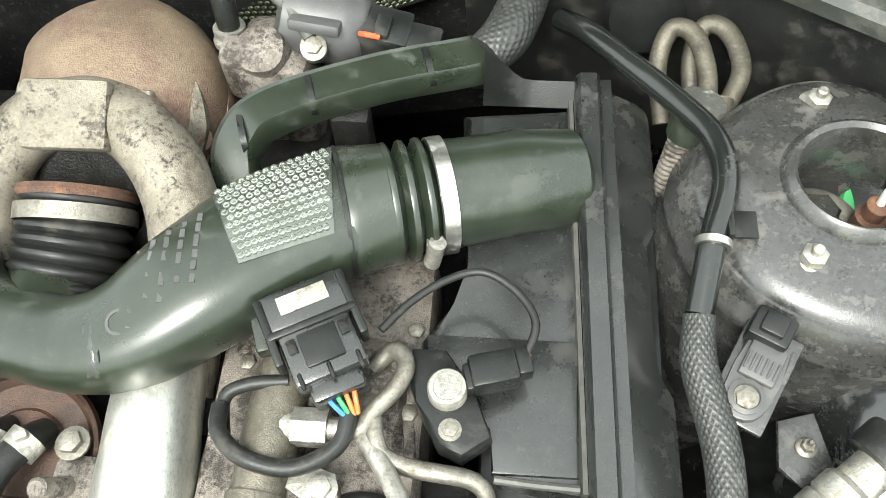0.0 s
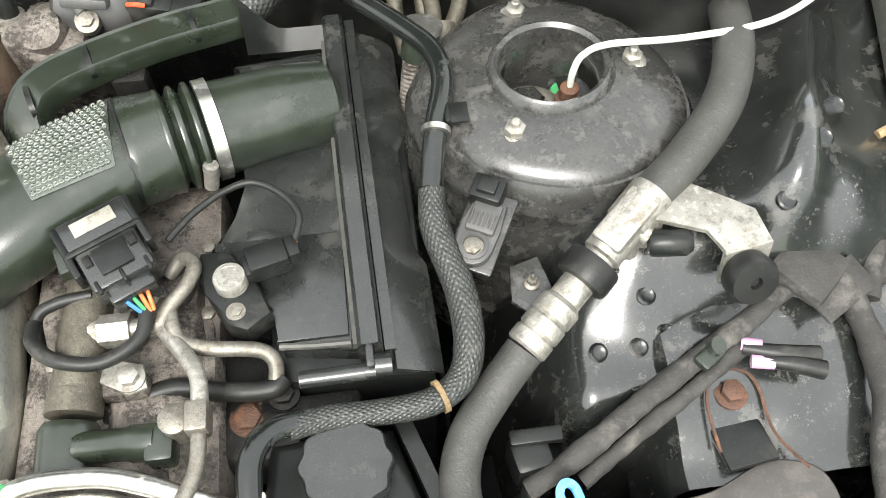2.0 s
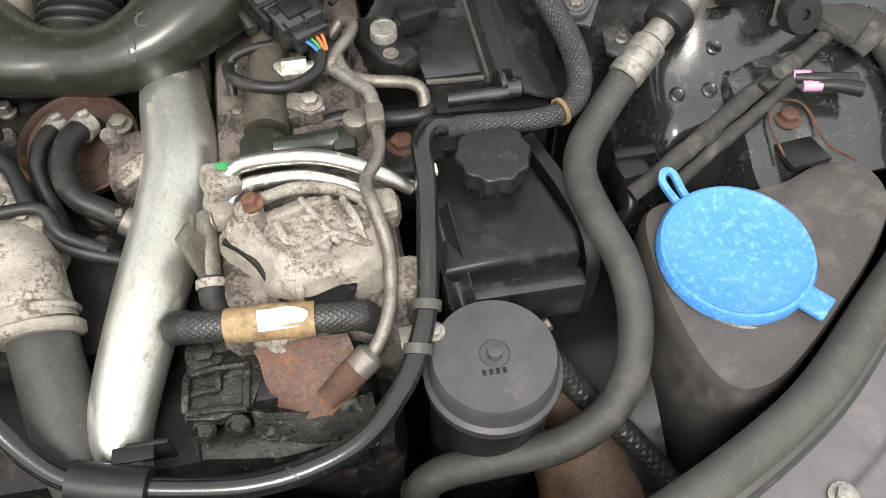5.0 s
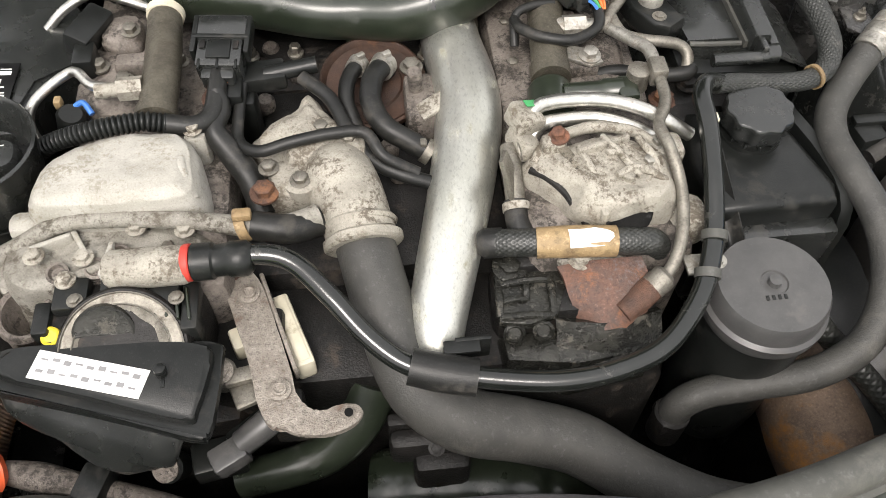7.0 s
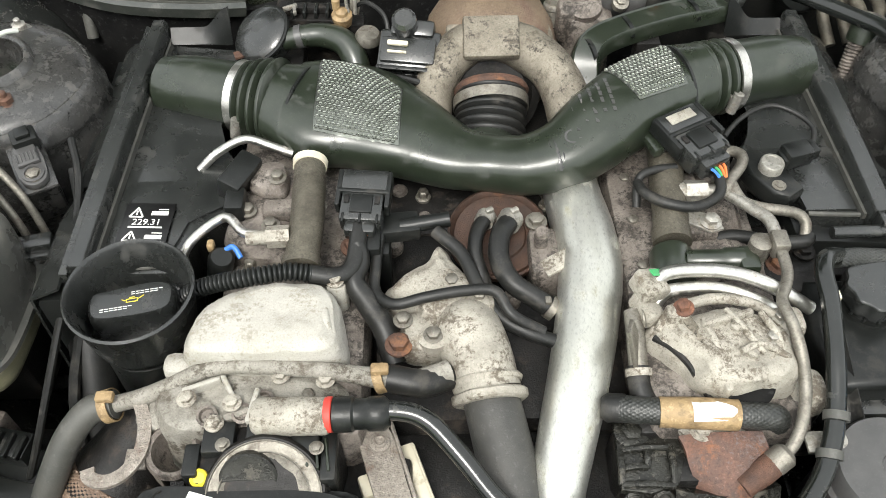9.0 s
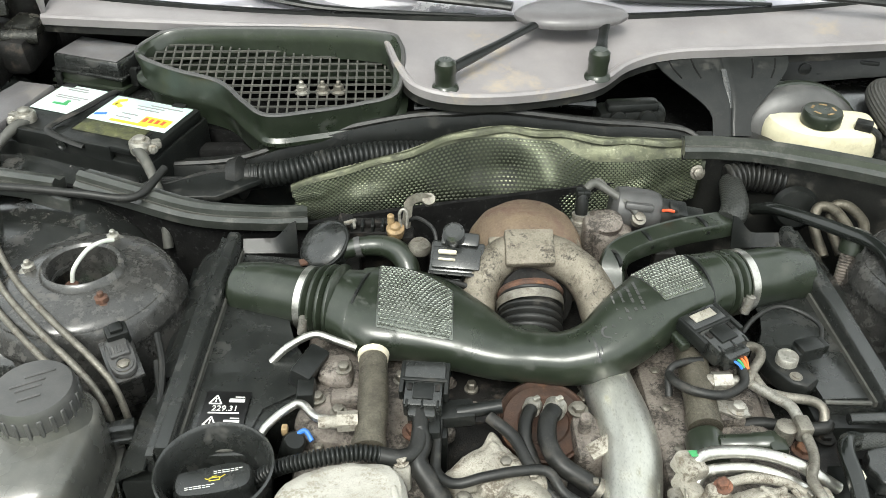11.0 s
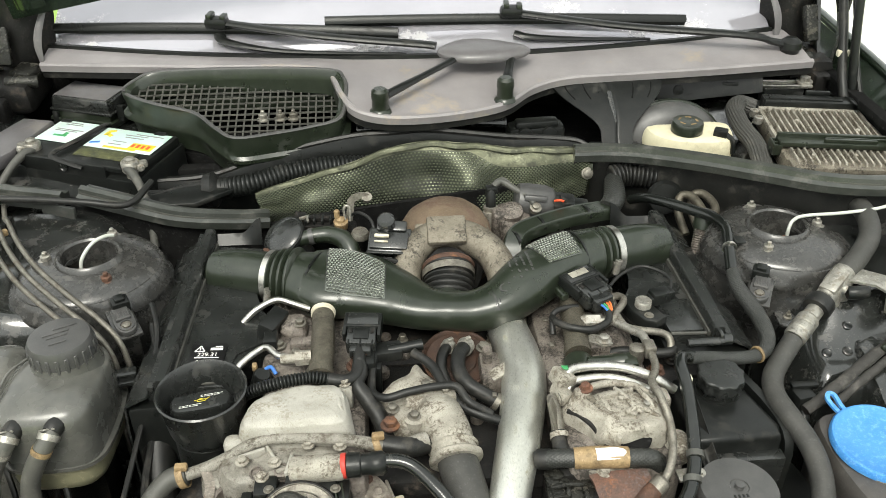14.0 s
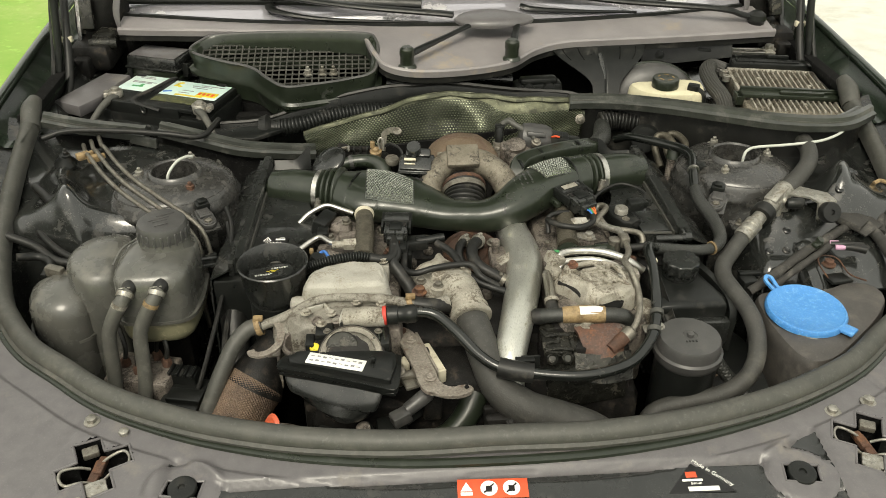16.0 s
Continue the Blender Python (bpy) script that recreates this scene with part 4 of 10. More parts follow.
part("pivot_cap", lathe([(0.02, 1.03), (0.02, 1.06), (0.024, 1.065), (0.022, 1.078), (0.012, 1.086)], (0.797, 0.905, 0)), PLASTIC, w2)

# ---- battery bay ----
tray = single("battery_tray", rbox((-0.66, 0.73, 0.80), (0.46, 0.34, 0.1), 0.01), PLASTIC, "black plastic battery tray", "tray")
batt = thing("battery", (-0.62, 0.735, 0.85), "black car battery with pale labels and two terminals", "battery")
R = (0, 0, -21)
part("case", rbox((-0.638, 0.733, 0.905), (0.272, 0.172, 0.11), 0.008, R), PLASTIC, batt)
part("lid", rbox((-0.64, 0.735, 0.967), (0.268, 0.15, 0.022), 0.006, R), PLASTIC, batt)
BM = pose(-0.64, 0.735, 0.9785, *R)
part("label", turned(rbox((-0.085, 0.027, 0.001), (0.09, 0.088, 0.0012), 0.0004), BM), PALEGREEN, batt, "pale green and white label")
part("label", turned(rbox((0.054, 0.024, 0.001), (0.145, 0.082, 0.0012), 0.0004), BM), PALEGREEN, batt, "pale label with yellow marks")
part("mark", turned(joined(rbox((0.095, 0.006, 0.0019), (0.05, 0.024, 0.0008), 0.0002), rbox((0.055, -0.009, 0.0019), (0.07, 0.007, 0.0008), 0.0002)), BM), YELLOW, batt)
part("mark", turned(joined(rbox((0.0, 0.052, 0.0019), (0.016, 0.008, 0.0008), 0.0002, (0, 0, 30)), rbox((0.004, 0.036, 0.0019), (0.016, 0.008, 0.0008), 0.0002, (0, 0, -30)), rbox((-0.004, 0.04, 0.0019), (0.008, 0.014, 0.0008), 0.0002)), BM), YELLOW, batt)
part("mark", turned(rbox((-0.006, 0.002, 0.0019), (0.02, 0.007, 0.0008), 0.0002, (0, 0, 20)), BM), WIREBLUE, batt)
part("mark", turned(joined(rbox((-0.09, 0.008, 0.0019), (0.028, 0.006, 0.0008), 0.0002), rbox((-0.082, 0.016, 0.0019), (0.008, 0.012, 0.0008), 0.0002)), BM), WIREGREEN, batt)
for x, y, w in ((-0.1, 0.062, 0.05), (-0.09, 0.055, 0.04), (-0.085, 0.034, 0.06), (-0.09, 0.028, 0.05), (0.06, 0.045, 0.05), (0.085, 0.052, 0.06), (0.06, 0.036, 0.04), (0.04, 0.016, 0.03), (0.036, 0.004, 0.028)):
    part("print_bar", turned(rbox((x, y, 0.0019), (w, 0.0028, 0.0008), 0.0002, segments=1), BM), PRINTGREY, batt)
part("mark_print", turned(joined(*[rbox((0.076 + 0.011 * k, 0.006, 0.0026), (0.006, 0.012, 0.0006), 0.0001, segments=1) for k in range(4)]), BM), STICKERRED, batt)
part("front_step", turned(joined(rbox((0.045, -0.052, -0.002), (0.13, 0.062, 0.012), 0.004), rbox((-0.02, -0.08, -0.012), (0.19, 0.012, 0.03), 0.003)), BM), PLASTIC, batt, "stepped lid front")
part("vent_plug", turned(lathe([(0.009, -0.002), (0.009, 0.004), (0.006, 0.005), (0.004, 0.003)], (-0.012, -0.0865, -0.008), (0, -1, 0), 16), BM), SHINY, batt)
part("moss_patch", turned(rbox((0.048, -0.042, 0.0048), (0.118, 0.036, 0.0014), 0.0006), BM), material("mossy_plastic", (0.085, 0.088, 0.032), (0.03, 0.034, 0.018), 0.6, scale=70, bump=0.4, dirt=(0.014, 0.015, 0.011), dirt_amount=0.3, dirt_scale=30), batt, "mossy stained lid")
part("handle", turned(tube([(-0.026, 0.075, -0.004), (-0.026, 0.066, 0.006), (-0.034, 0.0, 0.007), (-0.046, -0.06, 0.007), (-0.04, -0.078, 0.004), (0.0, -0.086, 0.0), (0.03, -0.087, -0.004)], [(0.0065, 0.003)] * 7, 8, 6, (0, 0, 1)), BM), RUBBER, batt, "black carrying handle")
for dx in (-0.118, 0.098):
    part("lid_notch", turned(rbox((dx, 0.068, -0.003), (0.024, 0.014, 0.014), 0.003), BM), PLASTIC, batt)
for x, y, lab in ((-0.757, 0.722, "clamped positive terminal"), (-0.552, 0.628, "corroded negative terminal")):
    d = -1 if x < -0.7 else 1
    t = part("terminal", joined(lathe([(0.0105, 0.96), (0.0095, 0.998), (0.006, 1.0)], (x, y, 0), n=16), lumpy(lathe([(0.015, 0.972), (0.0165, 0.976), (0.0165, 0.99), (0.0145, 0.993), (0.01, 0.993)], (x, y, 0), n=20), 0.0012, 60), rbox((x + 0.018 * d, y + 0.006, 0.982), (0.022, 0.014, 0.014), 0.004, (0, 0, 25 * d)), bolt((x + 0.02 * d, y - 0.006, 0.982), 0.005, 0.012, (0.2, -1, 0.1))), ZINC, batt, lab)
    part("cable", tube([(x - 0.004 * d, y - 0.008, 0.982), (x + 0.012 * d, y - 0.03, 0.978), (x + 0.03 * d, y - 0.06, 0.962), (x + 0.045 * d, y - 0.09, 0.935), (x + 0.05 * d, y - 0.12, 0.88)], [0.0085, 0.0085, 0.0075, 0.0075, 0.0075], 10), GREYRUBBER, t, "grey battery cable")
bc = thing("battery_cover", (-0.79, 0.77, 0.9), "flat black plastic cover beside the battery", "cover")
part("panel", prism([(-0.885, 0.69), (-0.815, 0.855), (-0.752, 0.838), (-0.79, 0.70), (-0.82, 0.65)], 0.957, 0.985, 0.006), GREYPAINT, bc)
part("support", rbox((-0.80, 0.75, 0.90), (0.1, 0.12, 0.12), 0.008), PLASTIC, bc)
fb = thing("fuse_box", (-0.70, 0.915, 0.89), "black plastic fuse box behind the battery", "fuse box")
FM = pose(-0.703, 0.945, 0.985, 0, 0, -20)
part("case", turned(joined(rbox((0, 0, -0.05), (0.136, 0.085, 0.08), 0.006), rbox((0.01, -0.012, -0.06), (0.17, 0.09, 0.012), 0.003), rbox((0.0, -0.005, -0.034), (0.15, 0.09, 0.006), 0.002)), FM), GLOSSY, fb)
part("lid", turned(joined(rbox((0, 0, 0), (0.142, 0.088, 0.03), 0.006, taper=0.95), rbox((0, 0, -0.014), (0.148, 0.093, 0.005), 0.002)), FM), DUSTY, fb)
part("lid_top", turned(rbox((0, 0, 0.0155), (0.126, 0.074, 0.0016), 0.0006), FM), GREYPAINT, fb, "faded grey lid top")
part("clip", turned(joined(rbox((0.078, -0.012, -0.02), (0.016, 0.02, 0.03), 0.003), rbox((0.083, -0.02, -0.012), (0.014, 0.008, 0.026), 0.002), rbox((0.092, 0.008, -0.03), (0.02, 0.03, 0.016), 0.003)), FM), PLASTIC, fb)
part("clip", turned(rbox((-0.06, -0.048, -0.03), (0.014, 0.006, 0.026), 0.002), FM), PLASTIC, fb)

# seals over the bulkhead and their walls
bs = thing("bulkhead_seal", (0.48, 0.5, 0.70), "long black rubber seal on the bulkhead edge", "seal", kind="structure")
RB = [(0.27, 0.615, 0.985), (0.33, 0.607, 0.988), (0.40, 0.575, 0.996), (0.49, 0.52, 1.005), (0.574, 0.463, 1.012), (0.665, 0.398, 1.022), (0.78, 0.39, 1.02), (0.87, 0.45, 1.015)]
P2 = [(-0.02, -0.014), (0.02, -0.014), (0.022, 0.0), (0.014, 0.004), (0.012, 0.013), (0.003, 0.016), (-0.006, 0.006), (-0.02, 0.004)]
part("lip", strip(RB, P2, 6), SEALGREY, bs)
part("ridge", strip([(x, y - 0.013, z + 0.004) for x, y, z in RB], [(-0.0025, -0.002), (0.0025, -0.002), (0.002, 0.002), (-0.002, 0.002)], 6), GREYRUBBER, bs, "paler ridge along the seal")
part("wall", strip(RB, [(-0.004, -0.013), (0.004, -0.013), (0.004, -0.25), (-0.004, -0.25)], 6), RUBBER, bs, "dark partition below the seal")
bl = thing("bulkhead_seal", (-0.5, 0.5, 0.70), "long black rubber seal on the bulkhead edge", "seal", kind="structure")
LB = [(-0.30, 0.53, 0.922), (-0.36, 0.515, 0.932), (-0.45, 0.51, 0.945), (-0.54, 0.53, 0.962), (-0.62, 0.555, 0.973)]
part("lip", strip(LB[::-1], P2, 6), SEALGREY, bl)
part("wall", strip([(-0.85, 0.57, 0.97)] + [(-0.7, 0.57, 0.97)] + LB[::-1] + [(-0.2, 0.56, 0.92), (0.3, 0.62, 0.95)], [(-0.004, -0.016), (0.004, -0.016), (0.004, -0.25), (-0.004, -0.25)], 6), FELTVOID, bl, "dark partition below the seal")
part("ridge", strip([(x, y - 0.013, z + 0.004) for x, y, z in LB[::-1]], [(-0.0025, -0.002), (0.0025, -0.002), (0.002, 0.002), (-0.002, 0.002)], 6), GREYRUBBER, bl, "paler ridge along the seal")
part("ridge", strip([(-0.86, 0.547, 1.004), (-0.78, 0.539, 0.989), (-0.65, 0.518, 0.98)], [(-0.0025, -0.002), (0.0025, -0.002), (0.002, 0.002), (-0.002, 0.002)], 6), GREYRUBBER, bl, "paler ridge along the seal")
part("torn_flap", lumpy(rbox((-0.652, 0.512, 0.962), (0.06, 0.008, 0.022), 0.003, (0, 8, -14)), 0.002, 40), SEALGREY, bl, "torn seal flap")
part("end_piece", strip([(-0.86, 0.56, 1.0), (-0.78, 0.552, 0.985), (-0.645, 0.53, 0.975)], P2, 6), SEALGREY, bl)
part("plate", prism([(-0.66, 0.555), (-0.47, 0.60), (-0.40, 0.63), (-0.36, 0.60), (-0.43, 0.545), (-0.53, 0.545)], 0.935, 0.945, 0.002), PLASTIC, bl)

# upright plastic panel behind the heat shield
bpn = thing("bulkhead_panel", (0, 0.7, 0.8), "black plastic bulkhead panel with a rolled upper rim", "panel", kind="structure")
RIMLINE = [(-0.52, 0.665, 0.93), (-0.42, 0.672, 0.935), (-0.299, 0.69, 0.966), (-0.162, 0.70, 0.991), (-0.069, 0.703, 0.996), (0.006, 0.704, 0.998), (0.149, 0.70, 0.981), (0.229, 0.698, 0.975), (0.294, 0.69, 0.970), (0.33, 0.672, 0.958), (0.42, 0.655, 0.95)]
part("rim", strip(RIMLINE, [(-0.003, -0.006), (0.004, -0.006), (0.005, -0.001), (0.002, 0.003), (-0.002, 0.003), (-0.004, 0.0)], 6), RUBBER, bpn, "worn rolled rim")
part("wall", sheet(lambda u, v: (lambda p: (p[0], p[1] - 0.002 - 0.035 * v ** 0.7 - 0.006 * math.sin(9 * u + 2 * v), p[2] - 0.004 - 0.16 * v))(curve_points(RIMLINE, 6)[int(round(u * 60))]), 60, 10, 0.003), PLASTIC, bpn)
part("inner_seal", strip([(x, y + 0.022, z - 0.012) for x, y, z in RIMLINE], [(-0.005, -0.006), (0.005, -0.006), (0.004, 0.005), (-0.004, 0.005)], 6), RUBBER, bpn, "black rubber inner seal")
part("heater_housing", joined(rbox((0.225, 0.775, 0.945), (0.12, 0.05, 0.05), 0.014, (0, 0, 4)), rbox((0.225, 0.768, 0.972), (0.09, 0.03, 0.02), 0.008, (0, 0, 4)), lathe([(0.016, 0), (0.014, 0.012)], (0.2, 0.752, 0.955), (0, -1, 0.3), 18), lathe([(0.016, 0), (0.014, 0.012)], (0.25, 0.754, 0.955), (0, -1, 0.3), 18)), PLASTIC, bpn, "dark moulded heater housing")
part("heater_duct", tube([(-0.14, 0.75, 0.985), (-0.02, 0.76, 0.99), (0.1, 0.765, 0.985), (0.16, 0.775, 0.975)], [(0.016, 0.012)] * 4, 10, 5, (0, 0, 1)), DUSTY, bpn, "dark moulded duct edge")

# ribbed cable conduit with its flange
cd = thing("ribbed_conduit", (-0.33, 0.62, 0.9), "black ribbed cable conduit along the bulkhead", "conduit")
part("conduit", ribbed([(-0.39, 0.615, 0.935), (-0.33, 0.612, 0.945), (-0.27, 0.625, 0.955), (-0.2, 0.64, 0.958), (-0.12, 0.655, 0.95)], 0.017, 0.003, 0.008), PLASTIC, cd)
part("flange", lathe([(0.018, 0.0), (0.03, 0.004), (0.034, 0.02), (0.03, 0.024), (0.02, 0.03), (0.02, 0.05)], (-0.425, 0.617, 0.93), (1, -0.05, 0.12), 20), RUBBER, cd)
for k in range(3):
    part("cable", tube([(-0.42, 0.617, 0.928 + 0.008 * k), (-0.46, 0.612, 0.93 + 0.006 * k), (-0.52, 0.6 - 0.01 * k, 0.94), (-0.56, 0.59, 0.93)], 0.005, 8), RUBBER, cd)

# embossed heat shield
shield = thing("heat_shield", (0, 0.6, 0.85), "wavy embossed metal heat shield behind the turbo", "heat shield")
TOP = curve_points([(-0.325, 0.585, 0.94), (-0.24, 0.612, 0.955), (-0.16, 0.635, 0.968), (-0.08, 0.655, 0.985), (0.0, 0.665, 0.992), (0.07, 0.655, 0.99), (0.15, 0.645, 0.984), (0.22, 0.64, 0.985), (0.31, 0.628, 0.985)], 10)
BOT = curve_points([(-0.315, 0.555, 0.895), (-0.24, 0.572, 0.87), (-0.16, 0.58, 0.85), (-0.08, 0.585, 0.84), (0.0, 0.585, 0.84), (0.07, 0.58, 0.85), (0.15, 0.58, 0.86), (0.22, 0.582, 0.875), (0.298, 0.585, 0.905)], 10)


def shield_point(u, v):
    f = u * (len(TOP) - 1)
    i = min(len(TOP) - 2, int(f))
    a = TOP[i] + (TOP[i + 1] - TOP[i]) * (f - i)
    b = BOT[i] + (BOT[i + 1] - BOT[i]) * (f - i)
    p = a + (b - a) * v
    roll = 0.016 * math.sin(math.pi * v * 1.15) * (0.6 + 0.8 * noise.noise((u * 7, v * 2, 3.1)))
    q = noise.noise((u * 5, v * 3, 0.3)) * 0.008
    return (p[0], p[1] - roll + q, p[2] + 0.3 * roll)


def plain_band(u):
    return 0.10 + 0.17 * smooth((u - 0.62) / 0.12)


part("panel", sheet(lambda u, v: shield_point(u, plain_band(u) + (1 - plain_band(u)) * v), 260, 70, 0), FOIL, shield)
# paler foil paints the light that the upper band catches
part("plain_band", sheet(lambda u, v: shield_point(u, plain_band(u) * v), 200, 10, 0), FOILEDGE, shield, "plain upper band, its lit look put into paler olive-grey foil")
DV, DF = [], []
for j in range(26):
    for i in range(88):
        u = (i + 0.5 + 0.5 * (j % 2)) / 89
        v = plain_band(u) + (0.98 - plain_band(u)) * (j + 0.6) / 26
        p = V(shield_point(u, v))
        e1 = (V(shield_point(min(1, u + 0.004), v)) - p).normalized()
        e2 = (V(shield_point(u, min(1, v + 0.02))) - p).normalized()
        out = e2.cross(e1).normalized()
        out = out if out.y < 0 else -out
        k0 = len(DV)
        DV += [p + (e1 * math.cos(a) * 0.0029 + e2 * math.sin(a) * 0.0021) + out * 0.0002 for a in (0.0, 1.047, 2.094, 3.142, 4.189, 5.236)]
        DV += [p + (e1 * math.cos(a) * 0.0015 + e2 * math.sin(a) * 0.0011) + out * 0.0013 for a in (0.0, 1.047, 2.094, 3.142, 4.189, 5.236)]
        DF += [(k0 + a, k0 + (a + 1) % 6, k0 + 6 + (a + 1) % 6, k0 + 6 + a) for a in range(6)] + [tuple(range(k0 + 6, k0 + 12))]
tagged(part("emboss", (DV, DF), FOILDOT, shield, "rows of small polished bumps, sky glints in their colour"), kind="stuff")
part("rolled_edge", sheet(lambda u, v: tuple(V(shield_point(u, 0)) + V((0, -0.003 - 0.010 * v + 0.003 * math.sin(u * 40), 0.004 * math.sin(math.pi * v) - 0.006 * v))), 160, 6, 0.001), FOILEDGE, shield, "pale crimped edge")
part("bolt", bolt((0.295, 0.598, 0.945), 0.008, 0.008, (0, -1, 0.4)), OLDSTEEL, shield)

# ---- brake fluid and control unit corner ----
booster = thing("brake_booster", (0.5, 0.72, 0.85), "round black brake servo", "brake servo")
part("shell", lathe([(0.05, -0.06), (0.11, -0.05), (0.122, -0.02), (0.125, 0.0), (0.125, 0.02), (0.118, 0.03), (0.10, 0.045), (0.04, 0.055)], (0.5, 0.76, 0.885), (0, -1, 0.12), 40), LIDGREY, booster)
part("rim", lathe([(0.122, -0.006), (0.129, -0.004), (0.129, 0.006), (0.122, 0.008)], (0.5, 0.757, 0.885), (0, -1, 0.12), 40), GLOSSY, booster)
res = thing("brake_fluid_reservoir", (0.52, 0.69, 0.92), "yellowed white brake fluid reservoir with a black cap", "reservoir")
part("tank", cushion([(0.435, 0.715), (0.45, 0.735), (0.53, 0.742), (0.605, 0.735), (0.612, 0.7), (0.598, 0.655), (0.57, 0.643), (0.5, 0.648), (0.455, 0.672)],
                     [(0.9, 0.85), (0.91, 0.94), (0.945, 1.0), (0.955, 1.0), (0.967, 0.975), (0.975, 0.93), (0.979, 0.8), (0.98, 0.5)], 5), CREAM, res)
cap = part("cap", joined(lathe([(0.026, 0.978), (0.031, 0.981), (0.031, 0.998), (0.029, 1.002), (0.015, 1.003)], (0.512, 0.69, 0), n=40)), GLOSSY, res, "round black cap with a yellow warning print")
for a in range(5):
    part("print_mark", rbox((0.512 + 0.017 * math.cos(a * 1.257), 0.69 + 0.017 * math.sin(a * 1.257), 1.0032), (0.012, 0.004, 0.0005), 0.0001, (0, 0, 72 * a + 90)), TAPE, cap)
part("level_plug", joined(rbox((0.573, 0.668, 0.985), (0.026, 0.02, 0.016), 0.003, (0, 0, -30)), tube([(0.582, 0.66, 0.984), (0.592, 0.65, 0.975), (0.595, 0.645, 0.95)], 0.005, 8)), PLASTIC, res, "black level sensor plug")
fan = thing("splash_panel", (0.37, 0.75, 0.93), "dark green-black ribbed plastic splash panel under the scuttle", "panel")


def fan_point(u, v):
    x0, x1 = 0.262 + 0.085 * smooth(v * 1.3), 0.49 - 0.08 * smooth(v * 1.2)
    return (x0 + (x1 - x0) * u, 0.815 - 0.115 * v - 0.012 * math.sin(math.pi * v) + 0.005 * math.exp(-((u - 0.5) / 0.03) ** 2), 1.035 - 0.085 * v ** 1.1)


part("panel", sheet(fan_point, 60, 12, 0.003), PLASTIC, fan)
# slots are near-black strips on the panel, their shade in the colour
for u in (0.1, 0.27, 0.73, 0.9):
    part("slot", tube([tuple(V(fan_point(u, v)) + V((0, -0.0022, 0.0015))) for v in (0.02, 0.14, 0.26)], [(0.0022, 0.0012)] * 3, 8, 3, (0, -1, 0)), FELTVOID, fan, "near-black strip painting the shade of a narrow slot")
part("rib", tube([(0.375, 0.79, 1.024), (0.377, 0.76, 1.002), (0.378, 0.735, 0.98)], [0.006, 0.007, 0.008], 8), DUSTY, fan)
part("tray", prism([(0.25, 0.66), (0.47, 0.62), (0.5, 0.64), (0.42, 0.72), (0.33, 0.725)], 0.93, 0.948, 0.003), PLASTIC, fan)
ecu = thing("engine_control_unit", (0.77, 0.63, 0.90), "finned grey aluminium engine control unit with dusty ribs", "control unit")
EM = pose(0.776, 0.632, 0.975, 3, 2, -6)
part("case", turned(joined(rbox((0, 0, -0.01), (0.216, 0.245, 0.032), 0.004), rbox((0, -0.105, -0.002), (0.216, 0.035, 0.026), 0.004)), EM), CASTBROWN, ecu, "dusty cast aluminium case")
part("rim", turned(joined(rbox((0, 0.112, 0.008), (0.216, 0.012, 0.01), 0.003), rbox((-0.105, 0.035, 0.006), (0.007, 0.16, 0.01), 0.002), rbox((0.105, 0.035, 0.006), (0.007, 0.16, 0.01), 0.002)), EM), CAST, ecu, "raised rim")
for k in range(16):
    x = -0.094 + 0.0125 * k
    part("fin", turned(rbox((x, 0.042, 0.011), (0.0042, 0.132, 0.013), 0.0014, segments=1, taper=0.9), EM), CAST, ecu)
    part("fin", turned(rbox((x, -0.084, 0.011), (0.0042, 0.058, 0.013), 0.0014, segments=1, taper=0.9), EM), CAST, ecu)
for dx, dy in ((-0.05, 0.05), (0.06, 0.02), (-0.06, -0.085), (0.02, -0.08)):
    part("boss", turned(lathe([(0.0048, 0.004), (0.0045, 0.018), (0.003, 0.019), (0.0, 0.0185)], (dx, dy, 0), n=12), EM), CAST, ecu)
part("retaining_bar", turned(joined(rbox((0.004, -0.038, 0.018), (0.236, 0.03, 0.01), 0.002), rbox((0.004, -0.027, 0.025), (0.236, 0.007, 0.012), 0.002), rbox((0.02, -0.045, 0.026), (0.1, 0.006, 0.008), 0.0015), rbox((0.04, -0.036, 0.0255), (0.13, 0.004, 0.006), 0.001), *[rbox((-0.116, -0.052 + 0.013 * k, 0.006), (0.016, 0.004, 0.022), 0.001) for k in range(3)], rbox((-0.123, -0.039, 0.006), (0.004, 0.032, 0.022), 0.001)), EM), GLOSSY, ecu, "black plastic retaining bar")
part("plug_strip", turned(joined(rbox((0.0, 0.134, 0.012), (0.19, 0.034, 0.026), 0.004), rbox((-0.01, 0.134, 0.026), (0.15, 0.018, 0.004), 0.0015), rbox((0.02, 0.15, 0.03), (0.05, 0.008, 0.01), 0.002)), EM), PLASTIC, ecu, "black plug strip")
for dy in (0.105, 0.075):
    part("lug", turned(lathe([(0.0095, -0.004), (0.0095, 0.009), (0.0045, 0.0095), (0.004, 0.006)], (-0.116, dy, 0.0), n=16), EM), ZINC, ecu)
part("bracket", turned(rbox((0, 0, -0.05), (0.22, 0.25, 0.04), 0.005), EM), PLASTIC, ecu, "black mounting bracket")
part("loom", strip([(0.688, 0.79, 0.978), (0.66, 0.797, 0.985), (0.637, 0.765, 0.985), (0.632, 0.70, 0.975), (0.638, 0.64, 0.965), (0.634, 0.58, 0.94), (0.628, 0.54, 0.90)], [((0.0172 + 0.0014 * (k % 2)) * math.cos(math.pi * k / 20), (0.0172 + 0.0014 * (k % 2)) * math.sin(math.pi * k / 20)) for k in range(40)], 6), SLEEVE, ecu, "grey fluted cable loom")
